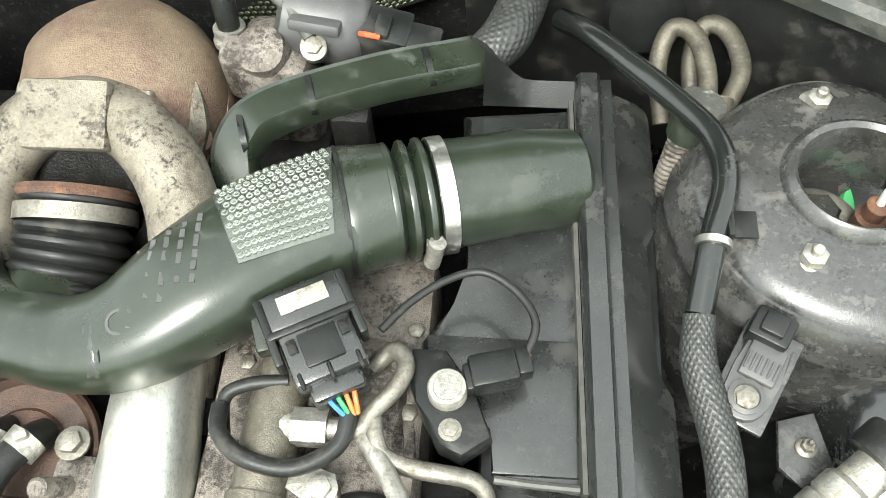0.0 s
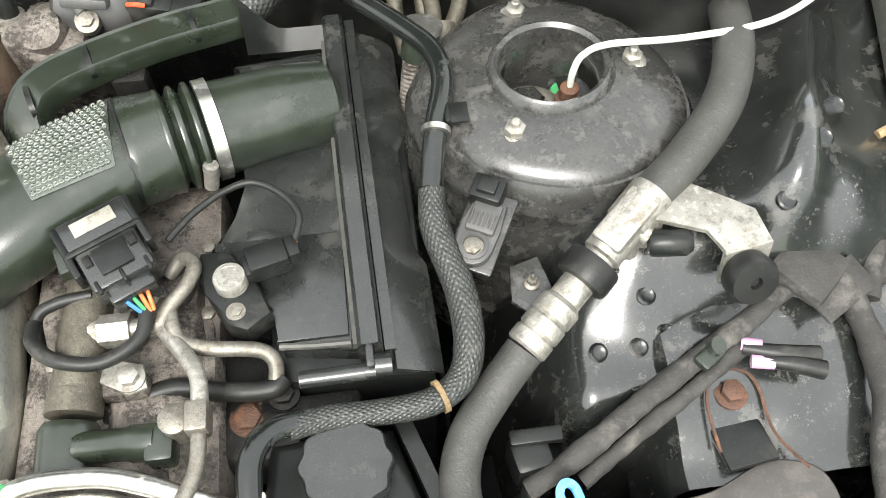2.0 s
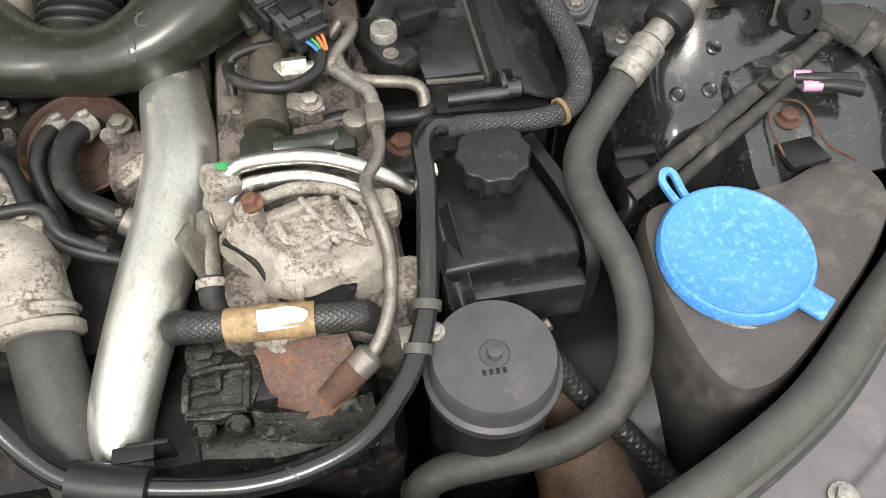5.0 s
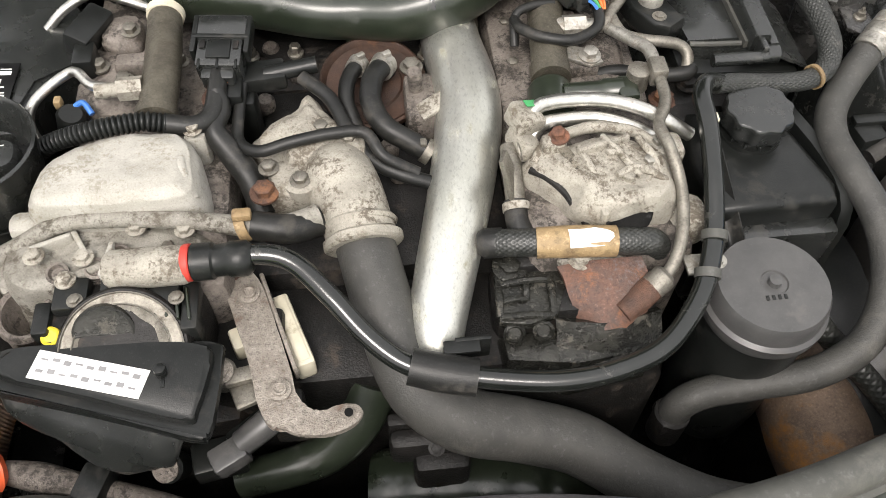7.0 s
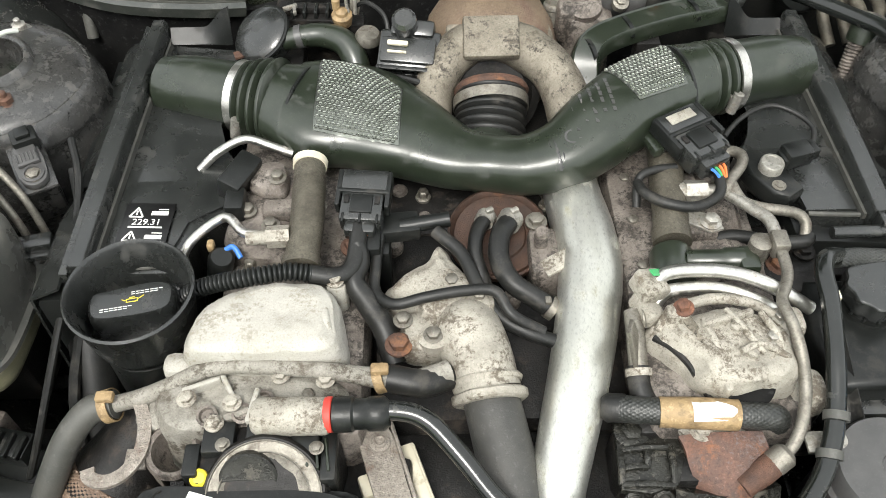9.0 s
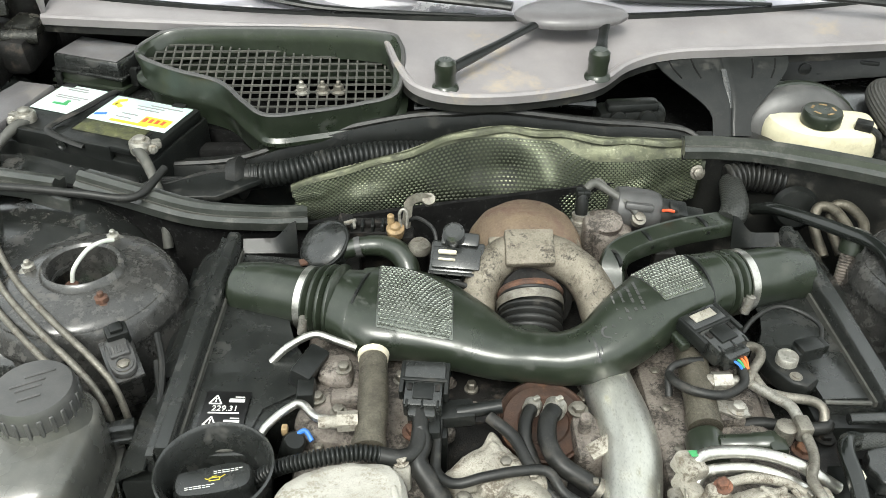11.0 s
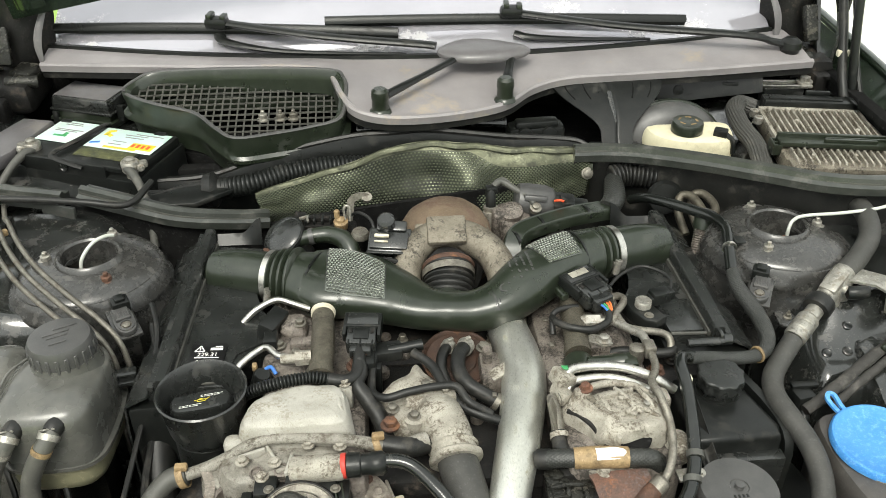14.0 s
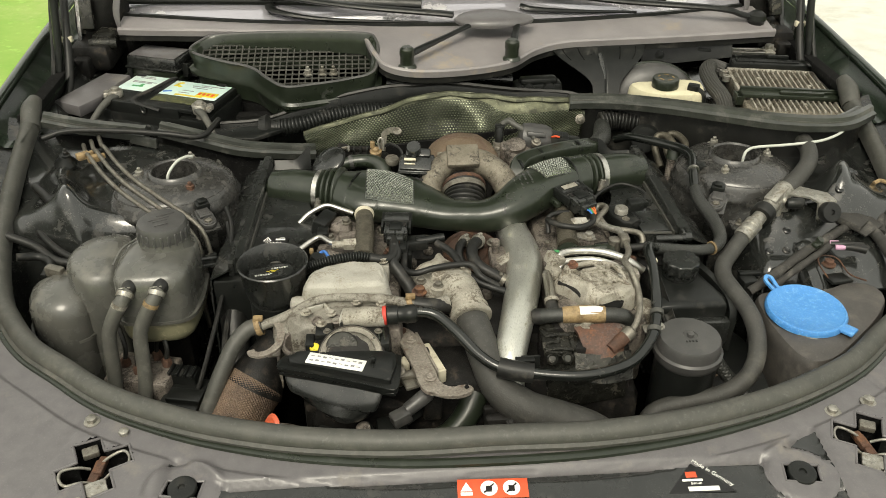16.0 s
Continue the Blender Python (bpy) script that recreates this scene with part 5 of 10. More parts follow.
part("loom_collar", rbox((0.69, 0.79, 0.978), (0.03, 0.026, 0.03), 0.005, (0, 0, -10)), PLASTIC, ecu)
hb = thing("hinge_bracket", (0.8, 0.84, 0.9), "zinc plated bracket with a round bolt by the scuttle", "bracket")
part("plate", joined(rbox((0.79, 0.872, 0.99), (0.1, 0.008, 0.006), 0.002, (0, 0, -8)), rbox((0.796, 0.898, 0.99), (0.1, 0.008, 0.006), 0.002, (0, 0, -8)), rbox((0.79, 0.885, 0.986), (0.1, 0.03, 0.004), 0.001, (0, 0, -8))), STEEL, hb, "bright slotted plate")
part("end_plate", rbox((0.835, 0.88, 0.991), (0.026, 0.044, 0.008), 0.003, (0, 0, -8)), ZINC, hb)
part("bolt", bolt((0.835, 0.88, 0.994), 0.012, 0.012), ZINC, hb)
part("support", rbox((0.79, 0.885, 0.935), (0.09, 0.03, 0.1), 0.004), PLASTIC, hb)
for s in (1, -1):
    h = thing("bonnet_stay", (s * 0.9, 1.0, 0.98), "black bonnet stay with a hinge arm and gas strut", "bonnet stay", "bonnet stays")
    part("arm", strip([(s * 0.885, 0.93, 1.0), (s * 0.892, 0.97, 1.03), (s * 0.9, 1.02, 1.09), (s * 0.905, 1.07, 1.16), (s * 0.9, 1.14, 1.19)], [(-0.004, -0.02), (0.004, -0.02), (0.004, 0.02), (-0.004, 0.02)], 5), PAINT, h)
    part("base", rbox((s * 0.875, 0.93, 0.985), (0.04, 0.12, 0.05), 0.008), DARK, h)
    part("strut", tube([(s * 0.9, 0.80, 1.0), (s * 0.888, 0.83, 1.15), (s * 0.885, 0.86, 1.30), (s * 0.88, 0.9, 1.48)], 0.009, 12), PLASTIC, h, "black gas strut")
    part("pivot", bolt((s * 0.905 - s * 0.01, 0.985, 1.045), 0.008, 0.01, (-s, 0, 0)), OLDSTEEL, h)
    part("cable", tube([(s * 0.87, 0.72, 0.95), (s * 0.875, 0.8, 1.02), (s * 0.88, 0.86, 1.12), (s * 0.88, 0.93, 1.25)], 0.0095, 10), RUBBER, h)
    part("hinge_plate", strip([(s * 0.925, 0.95, 1.0), (s * 0.935, 0.965, 1.06), (s * 0.94, 0.985, 1.12), (s * 0.935, 1.0, 1.2)], [(-0.003, -0.022), (0.003, -0.022), (0.003, 0.022), (-0.003, 0.022)], 5), OILY, h)
    part("cable", tube([(s * 0.905, 0.73, 0.96), (s * 0.912, 0.82, 1.04), (s * 0.915, 0.88, 1.13), (s * 0.91, 0.95, 1.26)], 0.006, 8), RUBBER, h)
    part("cable_clip", rbox((s * 0.878, 0.835, 1.075), (0.026, 0.012, 0.014), 0.003), IVORY, h, "pale cable clip")

# ---- engine: block and big castings ----
engine = thing("engine_block", (0, 0.1, 0.42), "dark grimy engine block between the cylinder heads", "engine")
part("block", lumpy(joined(rbox((0, 0.1, 0.62), (0.52, 0.5, 0.38), 0.03), rbox((0.0, 0.33, 0.72), (0.36, 0.32, 0.3), 0.03)), 0.004, 14), DARK, engine)
for s in (1, -1):
    part("cylinder_head", lumpy(joined(rbox((s * 0.2, 0.12, 0.83), (0.15, 0.40, 0.14), 0.015), rbox((s * 0.205, 0.0, 0.85), (0.14, 0.1, 0.1), 0.015)), 0.004, 20), CASTDIRTY, engine, "grimy aluminium cylinder head")
    part("valve_cover", lumpy(cushion([(s * 0.15, 0.31), (s * 0.26, 0.31), (s * 0.27, 0.2), (s * 0.265, 0.08), (s * 0.14, 0.08), (s * 0.13, 0.2)], [(0.84, 1.0), (0.88, 1.0), (0.892, 0.97), (0.898, 0.9), (0.9, 0.6)]), 0.004, 24), CASTDIRTY, engine, "grimy aluminium valve cover")
    for k in range(7):
        part("bolt", bolt((s * (0.262 if k % 2 else 0.148), 0.1 + 0.03 * k, 0.894), 0.006, 0.008), OLDSTEEL, engine)
part("valley", lumpy(rbox((0, 0.12, 0.80), (0.26, 0.34, 0.12), 0.03), 0.006, 16), DARK, engine)
rng = random.Random(5)
for k in range(40):
    x, y = rng.uniform(-0.26, 0.26), rng.uniform(-0.06, 0.3)
    z = 0.87 if abs(x) < 0.13 else 0.898
    if rng.random() < 0.5:
        part("boss", lathe([(0.01, -0.03), (0.0095, 0.0), (0.007, 0.004)], (x, y, z), (rng.uniform(-0.2, 0.2), rng.uniform(-0.3, 0.1), 1), 12), CASTDIRTY, engine)
    else:
        part("bolt", bolt((x, y, z), 0.006, 0.012), OLDSTEEL, engine)
# front timing area, dark
part("front_cover", lumpy(joined(rbox((-0.02, -0.09, 0.66), (0.52, 0.12, 0.36), 0.03), rbox((-0.2, -0.1, 0.72), (0.16, 0.14, 0.2), 0.03)), 0.004, 16), DARK, engine, "sooty front cover")

# ---- intake duct ----
duct = thing("intake_duct", (0, 0.28, 0.87), "black plastic two-armed intake duct with embossed silver pads", "intake duct")
ARM = [(-0.213, 0.306, 0.932, 0.062, 0.036), (-0.185, 0.3, 0.932, 0.072, 0.035), (-0.14, 0.29, 0.932, 0.07, 0.033), (-0.09, 0.262, 0.93, 0.055, 0.031), (-0.04, 0.232, 0.927, 0.038, 0.027), (0.0, 0.222, 0.926, 0.031, 0.026), (0.04, 0.215, 0.929, 0.032, 0.028),
       (0.08, 0.222, 0.938, 0.037, 0.031), (0.12, 0.25, 0.949, 0.044, 0.034), (0.165, 0.288, 0.952, 0.047, 0.034), (0.212, 0.315, 0.95, 0.045, 0.035)]
line = curve_points(ARM, 8)


def squircle(a, b, n=28):
    out = []
    for k in range(n):
        c, s = math.cos(2 * math.pi * k / n), math.sin(2 * math.pi * k / n)
        out.append((a * math.copysign(abs(c) ** 0.75, c), b * math.copysign(abs(s) ** 0.75, s)))
    return out


body = part("body", joined(sweep(line, lambda i: squircle(line[i][3], line[i][4]), (0, 0, 1)), tube([(0.0, 0.205, 0.925), (0.0, 0.228, 0.918), (0.0, 0.252, 0.907), (0.0, 0.272, 0.902)], [0.027, 0.033, 0.036, 0.037], 20)), GLOSSY, duct)
for s, a, b in ((-1, V((-0.208, 0.307, 0.932)), V((-0.274, 0.329, 0.93))), (1, V((0.212, 0.315, 0.95)), V((0.274, 0.334, 0.945)))):
    d = (b - a).normalized()
    part("cuff", tube([tuple(a - d * 0.004), tuple(a + d * 0.001), tuple(a + d * 0.014), tuple(a + d * 0.028)], [(0.0475 if s > 0 else 0.06, 0.0375), (0.049 if s > 0 else 0.061, 0.039), (0.0455 if s > 0 else 0.055, 0.0405), (0.043 if s > 0 else 0.05, 0.0415)], 28, 3, (0, 0, 1)), GLOSSY, duct)
    part("cuff_edge", tube([tuple(a - d * 0.0045), tuple(a - d * 0.003), tuple(a - d * 0.0015)], [(0.0495 if s > 0 else 0.0618, 0.0398)] * 3, 28, 2, (0, 0, 1)), PLASTIC, duct, "moulded cuff edge")
    part("bellows", ribbed([tuple(a + d * 0.024), tuple(a + d * 0.05), tuple(b - d * 0.004)], 0.0345 if s > 0 else [0.044, 0.039, 0.034], 0.0085, 0.0118, 36), GLOSSY, duct, "ribbed rubber bellows")
    c = part("hose_clamp", band(tuple(b), tuple(d), 0.0405, 0.0105, 0.0014), STEEL, duct, "bright steel hose clamp")
    side = V((0, -1, 0)) if s > 0 else V((-0.1, -1, -0.1))
    part("clamp_screw", joined(rbox(tuple(b + side * 0.04), (0.012, 0.01, 0.014), 0.002), lathe([(0.006, -0.012), (0.006, 0.012)], tuple(b + side * 0.046), (0.2, 0.1, 1), 12)), ZINC, c)
    e = b + d * 0.095 + V((0, 0, -0.006))
    part("inlet_tube", tube([tuple(b - d * 0.006), tuple(b + d * 0.02), tuple(b + d * 0.06), tuple(e)], [0.040, 0.038, 0.037, 0.036], 28), GLOSSY, duct, "smooth black inlet tube")
    part("tube_end", lathe([(0.036, 0.0), (0.0345, 0.006), (0.03, 0.011), (0.018, 0.015)], tuple(e - d * 0.001), tuple(d), 28), GLOSSY, duct)


def on_duct(x, y):
    """The point of the duct's upper side over (x, y)."""
    i = min(range(len(line)), key=lambda k: (line[k][0] - x) ** 2 + (line[k][1] - y) ** 2)
    lo, hi = line[max(i - 2, 0)], line[min(i + 2, len(line) - 1)]
    dd = V((hi[0] - lo[0], hi[1] - lo[1], 0)).normalized()
    off = (x - line[i][0]) * dd.y - (y - line[i][1]) * dd.x
    t = min(0.98, abs(off) / line[i][3])
    return V((x, y, line[i][2] + line[i][4] * (1 - t ** 2.67) ** (1 / 2.67) + 0.0006))


def pad(points, bulge=0.0):
    """A silver film on the duct's top, embossed with domes."""
    q = [V(p) for p in points]

    def top(u, v):
        p = q[0].lerp(q[1], u).lerp(q[3].lerp(q[2], u), v)
        p.y += bulge * math.sin(math.pi * u) * (1 - v)
        return on_duct(p.x, p.y)
    sh = part("grip_pad", sheet(top, 30, 24, 0.0004), PAD, duct, "silver film embossed with rows of domes")
    nx, ny = int((q[1] - q[0]).length / 0.0062), int((q[3] - q[0]).length / 0.0058)
    domes = []
    for j in range(ny):
        for i in range(nx):
            u, v = (i + 0.7 + 0.5 * (j % 2)) / (nx + 0.9), (j + 0.8) / (ny + 0.6)
            if u < 0.98:
                domes.append(lathe([(0.0028, 0), (0.0025, 0.0012), (0.0017, 0.0013), (0.0012, 0.0004)], tuple(top(u, v)), (0, 0, 1), 8))
    tagged(part("emboss", joined(*domes), PADBRIGHT, sh), kind="stuff")


pad([(-0.184, 0.356, 0), (-0.092, 0.3, 0), (-0.096, 0.222, 0), (-0.186, 0.242, 0)], 0.014)
pad([(0.124, 0.31, 0), (0.2, 0.352, 0), (0.212, 0.279, 0), (0.156, 0.252, 0)])
rng2 = random.Random(11)
for k in range(5):
    y0 = 0.0
    while y0 < 0.05 - 0.006 * (k % 2):
        w = rng2.uniform(0.003, 0.009)
        part("moulded_mark", rbox(tuple(on_duct(0.124 - 0.0095 * k + 0.1 * y0, 0.288 - 0.006 * k - y0 - w / 2) - V((0, 0, 0.0003))), (0.0034, w, 0.0007), 0.0001, (0, 0, 6), 1), LIDGREY, body)
        y0 += w + 0.0022
part("moulded_emblem", lathe([(0.0085, -0.0003), (0.0085, 0.0004), (0.0065, 0.0004), (0.0065, -0.0003)], tuple(on_duct(0.083, 0.215)), (-0.1, -0.2, 1), 24), LIDGREY, body)
part("scuff", sheet(lambda u, v: on_duct(0.062 + 0.008 * u + 0.004 * math.sin(9 * v), 0.245 - 0.06 * v), 4, 24, 0.0003), DUSTY, body, "pale scuff")
part("moulded_bracket", joined(rbox((0.178, 0.25, 0.95), (0.07, 0.03, 0.02), 0.004, (0, 0, 18)), rbox((0.166, 0.23, 0.95), (0.012, 0.05, 0.012), 0.003, (0, 0, 20))), GLOSSY, duct)

# ---- turbocharger ----
turbo = thing("turbocharger", (0, 0.43, 0.80), "turbocharger with a heat-stained brown turbine shell", "turbocharger")
part("turbine_shell", lumpy(lathe([(0.066, -0.06), (0.083, -0.035), (0.0845, -0.012), (0.0825, 0.015), (0.076, 0.04), (0.063, 0.061), (0.044, 0.075), (0.021, 0.081), (0.0, 0.082)], (0.012, 0.437, 0.902), (0, 0.1, 1), 44), 0.0018, 30), TURBINE, turbo)
part("flange_ring", lathe([(0.075, -0.008), (0.086, -0.006), (0.087, 0.002), (0.084, 0.008), (0.075, 0.009)], (0.012, 0.43, 0.905), (0, -0.35, 1), 44), TURBINE, turbo, "red-brown flange ring")
part("embossed_mark", joined(lathe([(0.009, 0), (0.009, 0.002), (0.0, 0.0022)], (0.012, 0.392, 0.96), (0, -0.62, 0.78), 16), rbox((0.03, 0.391, 0.962), (0.014, 0.008, 0.003), 0.001, (38, 0, 0))), TURBINE, turbo)
for a in (-60, -22, 22, 60):
    part("bolt", bolt((0.012 + 0.08 * math.sin(radians(a)), 0.437 - 0.08 * math.cos(radians(a)), 0.915), 0.007, 0.012, (0, -0.5, 0.8)), TURBINE, turbo)
part("compressor_housing", lumpy(joined(
    tube([(-0.05, 0.285, 0.885), (-0.06, 0.315, 0.915), (-0.05, 0.352, 0.942), (-0.022, 0.378, 0.957), (0.012, 0.385, 0.962), (0.048, 0.374, 0.957), (0.08, 0.342, 0.945), (0.096, 0.295, 0.922), (0.097, 0.25, 0.895), (0.095, 0.2, 0.88)], [0.021, 0.0225, 0.024, 0.0245, 0.025, 0.026, 0.0265, 0.0265, 0.026, 0.026], 20),
    lathe([(0.074, -0.012), (0.077, -0.004), (0.077, 0.006), (0.07, 0.012)], (0.012, 0.402, 0.925), (0, -0.62, 0.78), 40)), 0.0014, 45), CASTBROWN, turbo, "oily aluminium compressor volute")
part("inlet_recess", lathe([(0.055, -0.03), (0.055, 0.0), (0.046, 0.004), (0.04, -0.006), (0.0, -0.008)], (0.01, 0.338, 0.922), (0, -0.8, 0.6), 36), DARK, turbo, "dark inlet recess")
part("face_plate", lumpy(rbox((0.008, 0.368, 0.977), (0.064, 0.05, 0.014), 0.004, (30, 0, 0)), 0.0008, 50), CASTBROWN, turbo, "flat dull face plate")
for x, y in ((-0.033, 0.398), (0.052, 0.395), (0.012, 0.405)):
    part("clamp_lug", lumpy(rbox((x, y, 0.965), (0.018, 0.012, 0.012), 0.003, (30, 0, 0)), 0.0008, 60), CASTBROWN, turbo)
for k in range(4):
    part("cast_letter", rbox((0.062 + 0.009 * k, 0.365 - 0.014 * k, 0.976 - 0.004 * k), (0.006, 0.009, 0.003), 0.001, (25, 20, -50), 1), CASTBROWN, turbo)
part("intake_sleeve", ribbed([(0.008, 0.332, 0.93), (0.006, 0.3, 0.915), (0.002, 0.262, 0.9)], 0.036, 0.005, 0.011, 28), RUBBER, turbo, "black ribbed rubber sleeve")
part("sleeve_clamp", band((0.007, 0.318, 0.922), (0, -0.9, -0.42), 0.042, 0.012), OLDSTEEL, turbo, "steel sleeve clamp")
part("red_seal", lathe([(0.041, -0.004), (0.043, 0), (0.041, 0.004)], (0.008, 0.331, 0.93), (0, -0.9, -0.42), 32), RUST, turbo)
part("foot", rbox((0.0, 0.42, 0.83), (0.1, 0.1, 0.1), 0.02), DARK, turbo)
# vacuum valve and breather beside the turbo
vb = thing("vacuum_canister", (-0.24, 0.43, 0.85), "flat black vacuum canister with a bent hose", "vacuum canister")
part("canister", lathe([(0.02, -0.024), (0.033, -0.02), (0.036, -0.006), (0.036, 0.003), (0.032, 0.007), (0.012, 0.009), (0.0, 0.009)], (-0.262, 0.424, 0.945), (-0.45, -0.3, 0.84), 32), DUSTY, vb)
part("canister_rim", lathe([(0.0362, -0.003), (0.0385, -0.002), (0.0385, 0.001), (0.0362, 0.002)], (-0.262, 0.424, 0.945), (-0.45, -0.3, 0.84), 32), PLASTIC, vb)
part("hose", tube([(-0.238, 0.412, 0.942), (-0.215, 0.414, 0.948), (-0.185, 0.413, 0.95), (-0.16, 0.4, 0.947), (-0.147, 0.378, 0.932), (-0.145, 0.355, 0.90)], [0.0115, 0.013, 0.0145, 0.0155, 0.0155, 0.0155], 16), GLOSSY, vb)
part("hose_ring", band((-0.215, 0.414, 0.948), (1, 0.05, 0.2), 0.0128, 0.008), LIDGREY, vb, "pale worn ring")
part("rusty_tab", rbox((-0.288, 0.405, 0.93), (0.014, 0.012, 0.004), 0.001, (0, 0, 20)), RUST, vb)
part("support", rbox((-0.24, 0.43, 0.87), (0.05, 0.04, 0.08), 0.006), DARK, vb)
lk = thing("actuator_linkage", (-0.17, 0.46, 0.86), "grimy steel actuator linkage behind the duct", "linkage")
part("bar", joined(rbox((-0.2, 0.462, 0.952), (0.085, 0.012, 0.012), 0.002, (0, 0, -3)), rbox((-0.205, 0.448, 0.943), (0.06, 0.014, 0.016), 0.002, (0, 0, -3)), rbox((-0.235, 0.46, 0.955), (0.02, 0.02, 0.02), 0.003, (0, 20, 15))), DARK, lk, "black ribbed connector bar")
for k in range(4):
    part("bar_rib", rbox((-0.225 + 0.014 * k, 0.4535, 0.955), (0.004, 0.02, 0.012), 0.001, (0, 0, -3), 1), PLASTIC, lk)
part("clip", joined(rbox((-0.228, 0.452, 0.962), (0.018, 0.004, 0.006), 0.001, (0, 0, 25)), rbox((-0.222, 0.446, 0.962), (0.004, 0.014, 0.006), 0.001, (0, 0, 10))), ZINC, lk, "pale locking clip")
part("ball_joint", joined(lathe([(0.011, -0.012), (0.0125, -0.004), (0.0125, 0.002), (0.008, 0.004), (0.007, 0.008), (0.0, 0.012)], (-0.166, 0.444, 0.955), (0, -0.2, 1), 20), lathe([(0.005, 0), (0.005, 0.012), (0.003, 0.014)], (-0.172, 0.446, 0.964), (0, 0, 1), 10)), TAPE, lk, "yellowed brass ball joint")
part("lever", joined(sweep(curve_points([(-0.152, 0.452, 0.952), (-0.149, 0.456, 0.972), (-0.146, 0.46, 0.988), (-0.132, 0.463, 0.994), (-0.118, 0.464, 0.99)], 5), lambda i: [(-0.006, -0.0015), (0.006, -0.0015), (0.006, 0.0015), (-0.006, 0.0015)], (0, -1, 0.2)), lathe([(0.009, -0.003), (0.009, 0.003)], (-0.12, 0.463, 0.99), (0, -0.6, 1), 16)), OLDSTEEL, lk, "dull bent steel lever")
part("yoke", tube([(-0.158, 0.445, 0.955), (-0.16, 0.45, 0.975), (-0.155, 0.452, 0.982), (-0.15, 0.45, 0.976), (-0.15, 0.446, 0.955)], 0.0022, 8), ZINC, lk, "bent wire yoke")
part("plunger", joined(lathe([(0.0135, -0.05), (0.0135, -0.008), (0.015, -0.006), (0.015, 0.002), (0.012, 0.005), (0.0, 0.006)], (-0.133, 0.402, 0.955), (0.05, -0.1, 1), 22)), DARK, lk, "sooty plunger housing")
part("plunger_cap", lathe([(0.0153, -0.005), (0.0155, 0.001), (0.0125, 0.006), (0.0, 0.007)], (-0.133, 0.402, 0.956), (0.05, -0.1, 1), 22), OLDSTEEL, lk, "brown plunger cap")
part("cable", tube([(-0.15, 0.455, 0.96), (-0.135, 0.448, 0.97), (-0.115, 0.43, 0.965), (-0.11, 0.41, 0.95), (-0.11, 0.39, 0.93)], 0.0028, 8), RUBBER, lk)
part("support", rbox((-0.18, 0.46, 0.90), (0.08, 0.03, 0.08), 0.005), DARK, lk)
cb = thing("solenoid_valve", (-0.085, 0.38, 0.86), "black boxy solenoid valve with a cream plug", "solenoid valve")
SVM = pose(-0.084, 0.372, 0.952, 28, 0, -9)
part("body", turned(joined(rbox((0, 0, 0), (0.07, 0.046, 0.034), 0.004), rbox((0, -0.004, 0.019), (0.062, 0.03, 0.008), 0.002), rbox((0.002, 0.024, 0.012), (0.05, 0.02, 0.022), 0.004), lathe([(0.014, 0.0), (0.014, 0.03), (0.01, 0.034)], (-0.006, 0.024, 0.01), n=18)), SVM), DUSTY, cb)
part("frame", turned(joined(*[rbox((-0.03 + 0.02 * k, -0.024, 0.002), (0.0035, 0.004, 0.034), 0.001) for k in range(4)], rbox((0, -0.024, -0.014), (0.07, 0.005, 0.004), 0.001), rbox((0, -0.024, 0.016), (0.07, 0.005, 0.004), 0.001)), SVM), PLASTIC, cb, "raised moulded frame")
part("plug", turned(joined(rbox((-0.012, 0.002, 0.025), (0.024, 0.006, 0.006), 0.002), rbox((-0.012, -0.008, 0.024), (0.022, 0.003, 0.004), 0.001)), SVM), IVORY, cb, "cream plug")
part("print_bar", turned(joined(rbox((0.002, -0.0268, 0.002), (0.008, 0.0006, 0.008), 0.0002), rbox((0.016, -0.0268, 0.004), (0.012, 0.0006, 0.003), 0.0002), rbox((0.016, -0.0268, -0.003), (0.01, 0.0006, 0.003), 0.0002)), SVM), LIDGREY, cb)
part("cable", tube([(-0.115, 0.352, 0.94), (-0.09, 0.338, 0.945), (-0.065, 0.33, 0.94), (-0.045, 0.32, 0.92)], 0.004, 8), RUBBER, cb)
part("stalk", rbox((-0.08, 0.385, 0.9), (0.03, 0.03, 0.06), 0.004), DARK, cb)

# right rear: valve, sensor and the flat cable duct
rv = thing("throttle_actuator", (0.2, 0.46, 0.84), "dark plastic actuator on a grimy aluminium body", "actuator")
part("casting", lumpy(joined(rbox((0.135, 0.468, 0.90), (0.06, 0.07, 0.1), 0.014), lathe([(0.02, -0.02), (0.022, 0.0), (0.02, 0.016), (0.012, 0.02)], (0.13, 0.458, 0.945), (-0.1, -0.4, 1), 20), rbox((0.11, 0.455, 0.935), (0.03, 0.03, 0.05), 0.008)), 0.003, 45), CASTDIRTY, rv, "grimy aluminium body")
part("motor", joined(lathe([(0.022, -0.04), (0.031, -0.034), (0.033, -0.02), (0.033, 0.012), (0.029, 0.026), (0.02, 0.032)], (0.178, 0.487, 0.952), (0.95, -0.1, -0.12), 9), rbox((0.172, 0.47, 0.972), (0.04, 0.03, 0.01), 0.003, (-20, 5, -6))), LIDGREY, rv)
part("motor_plug", joined(rbox((0.222, 0.475, 0.953), (0.04, 0.034, 0.03), 0.004, (5, 8, -8)), rbox((0.25, 0.468, 0.95), (0.03, 0.026, 0.024), 0.003, (5, 8, -8)), rbox((0.222, 0.468, 0.97), (0.012, 0.02, 0.006), 0.002, (5, 8, -8))), PLASTIC, rv)
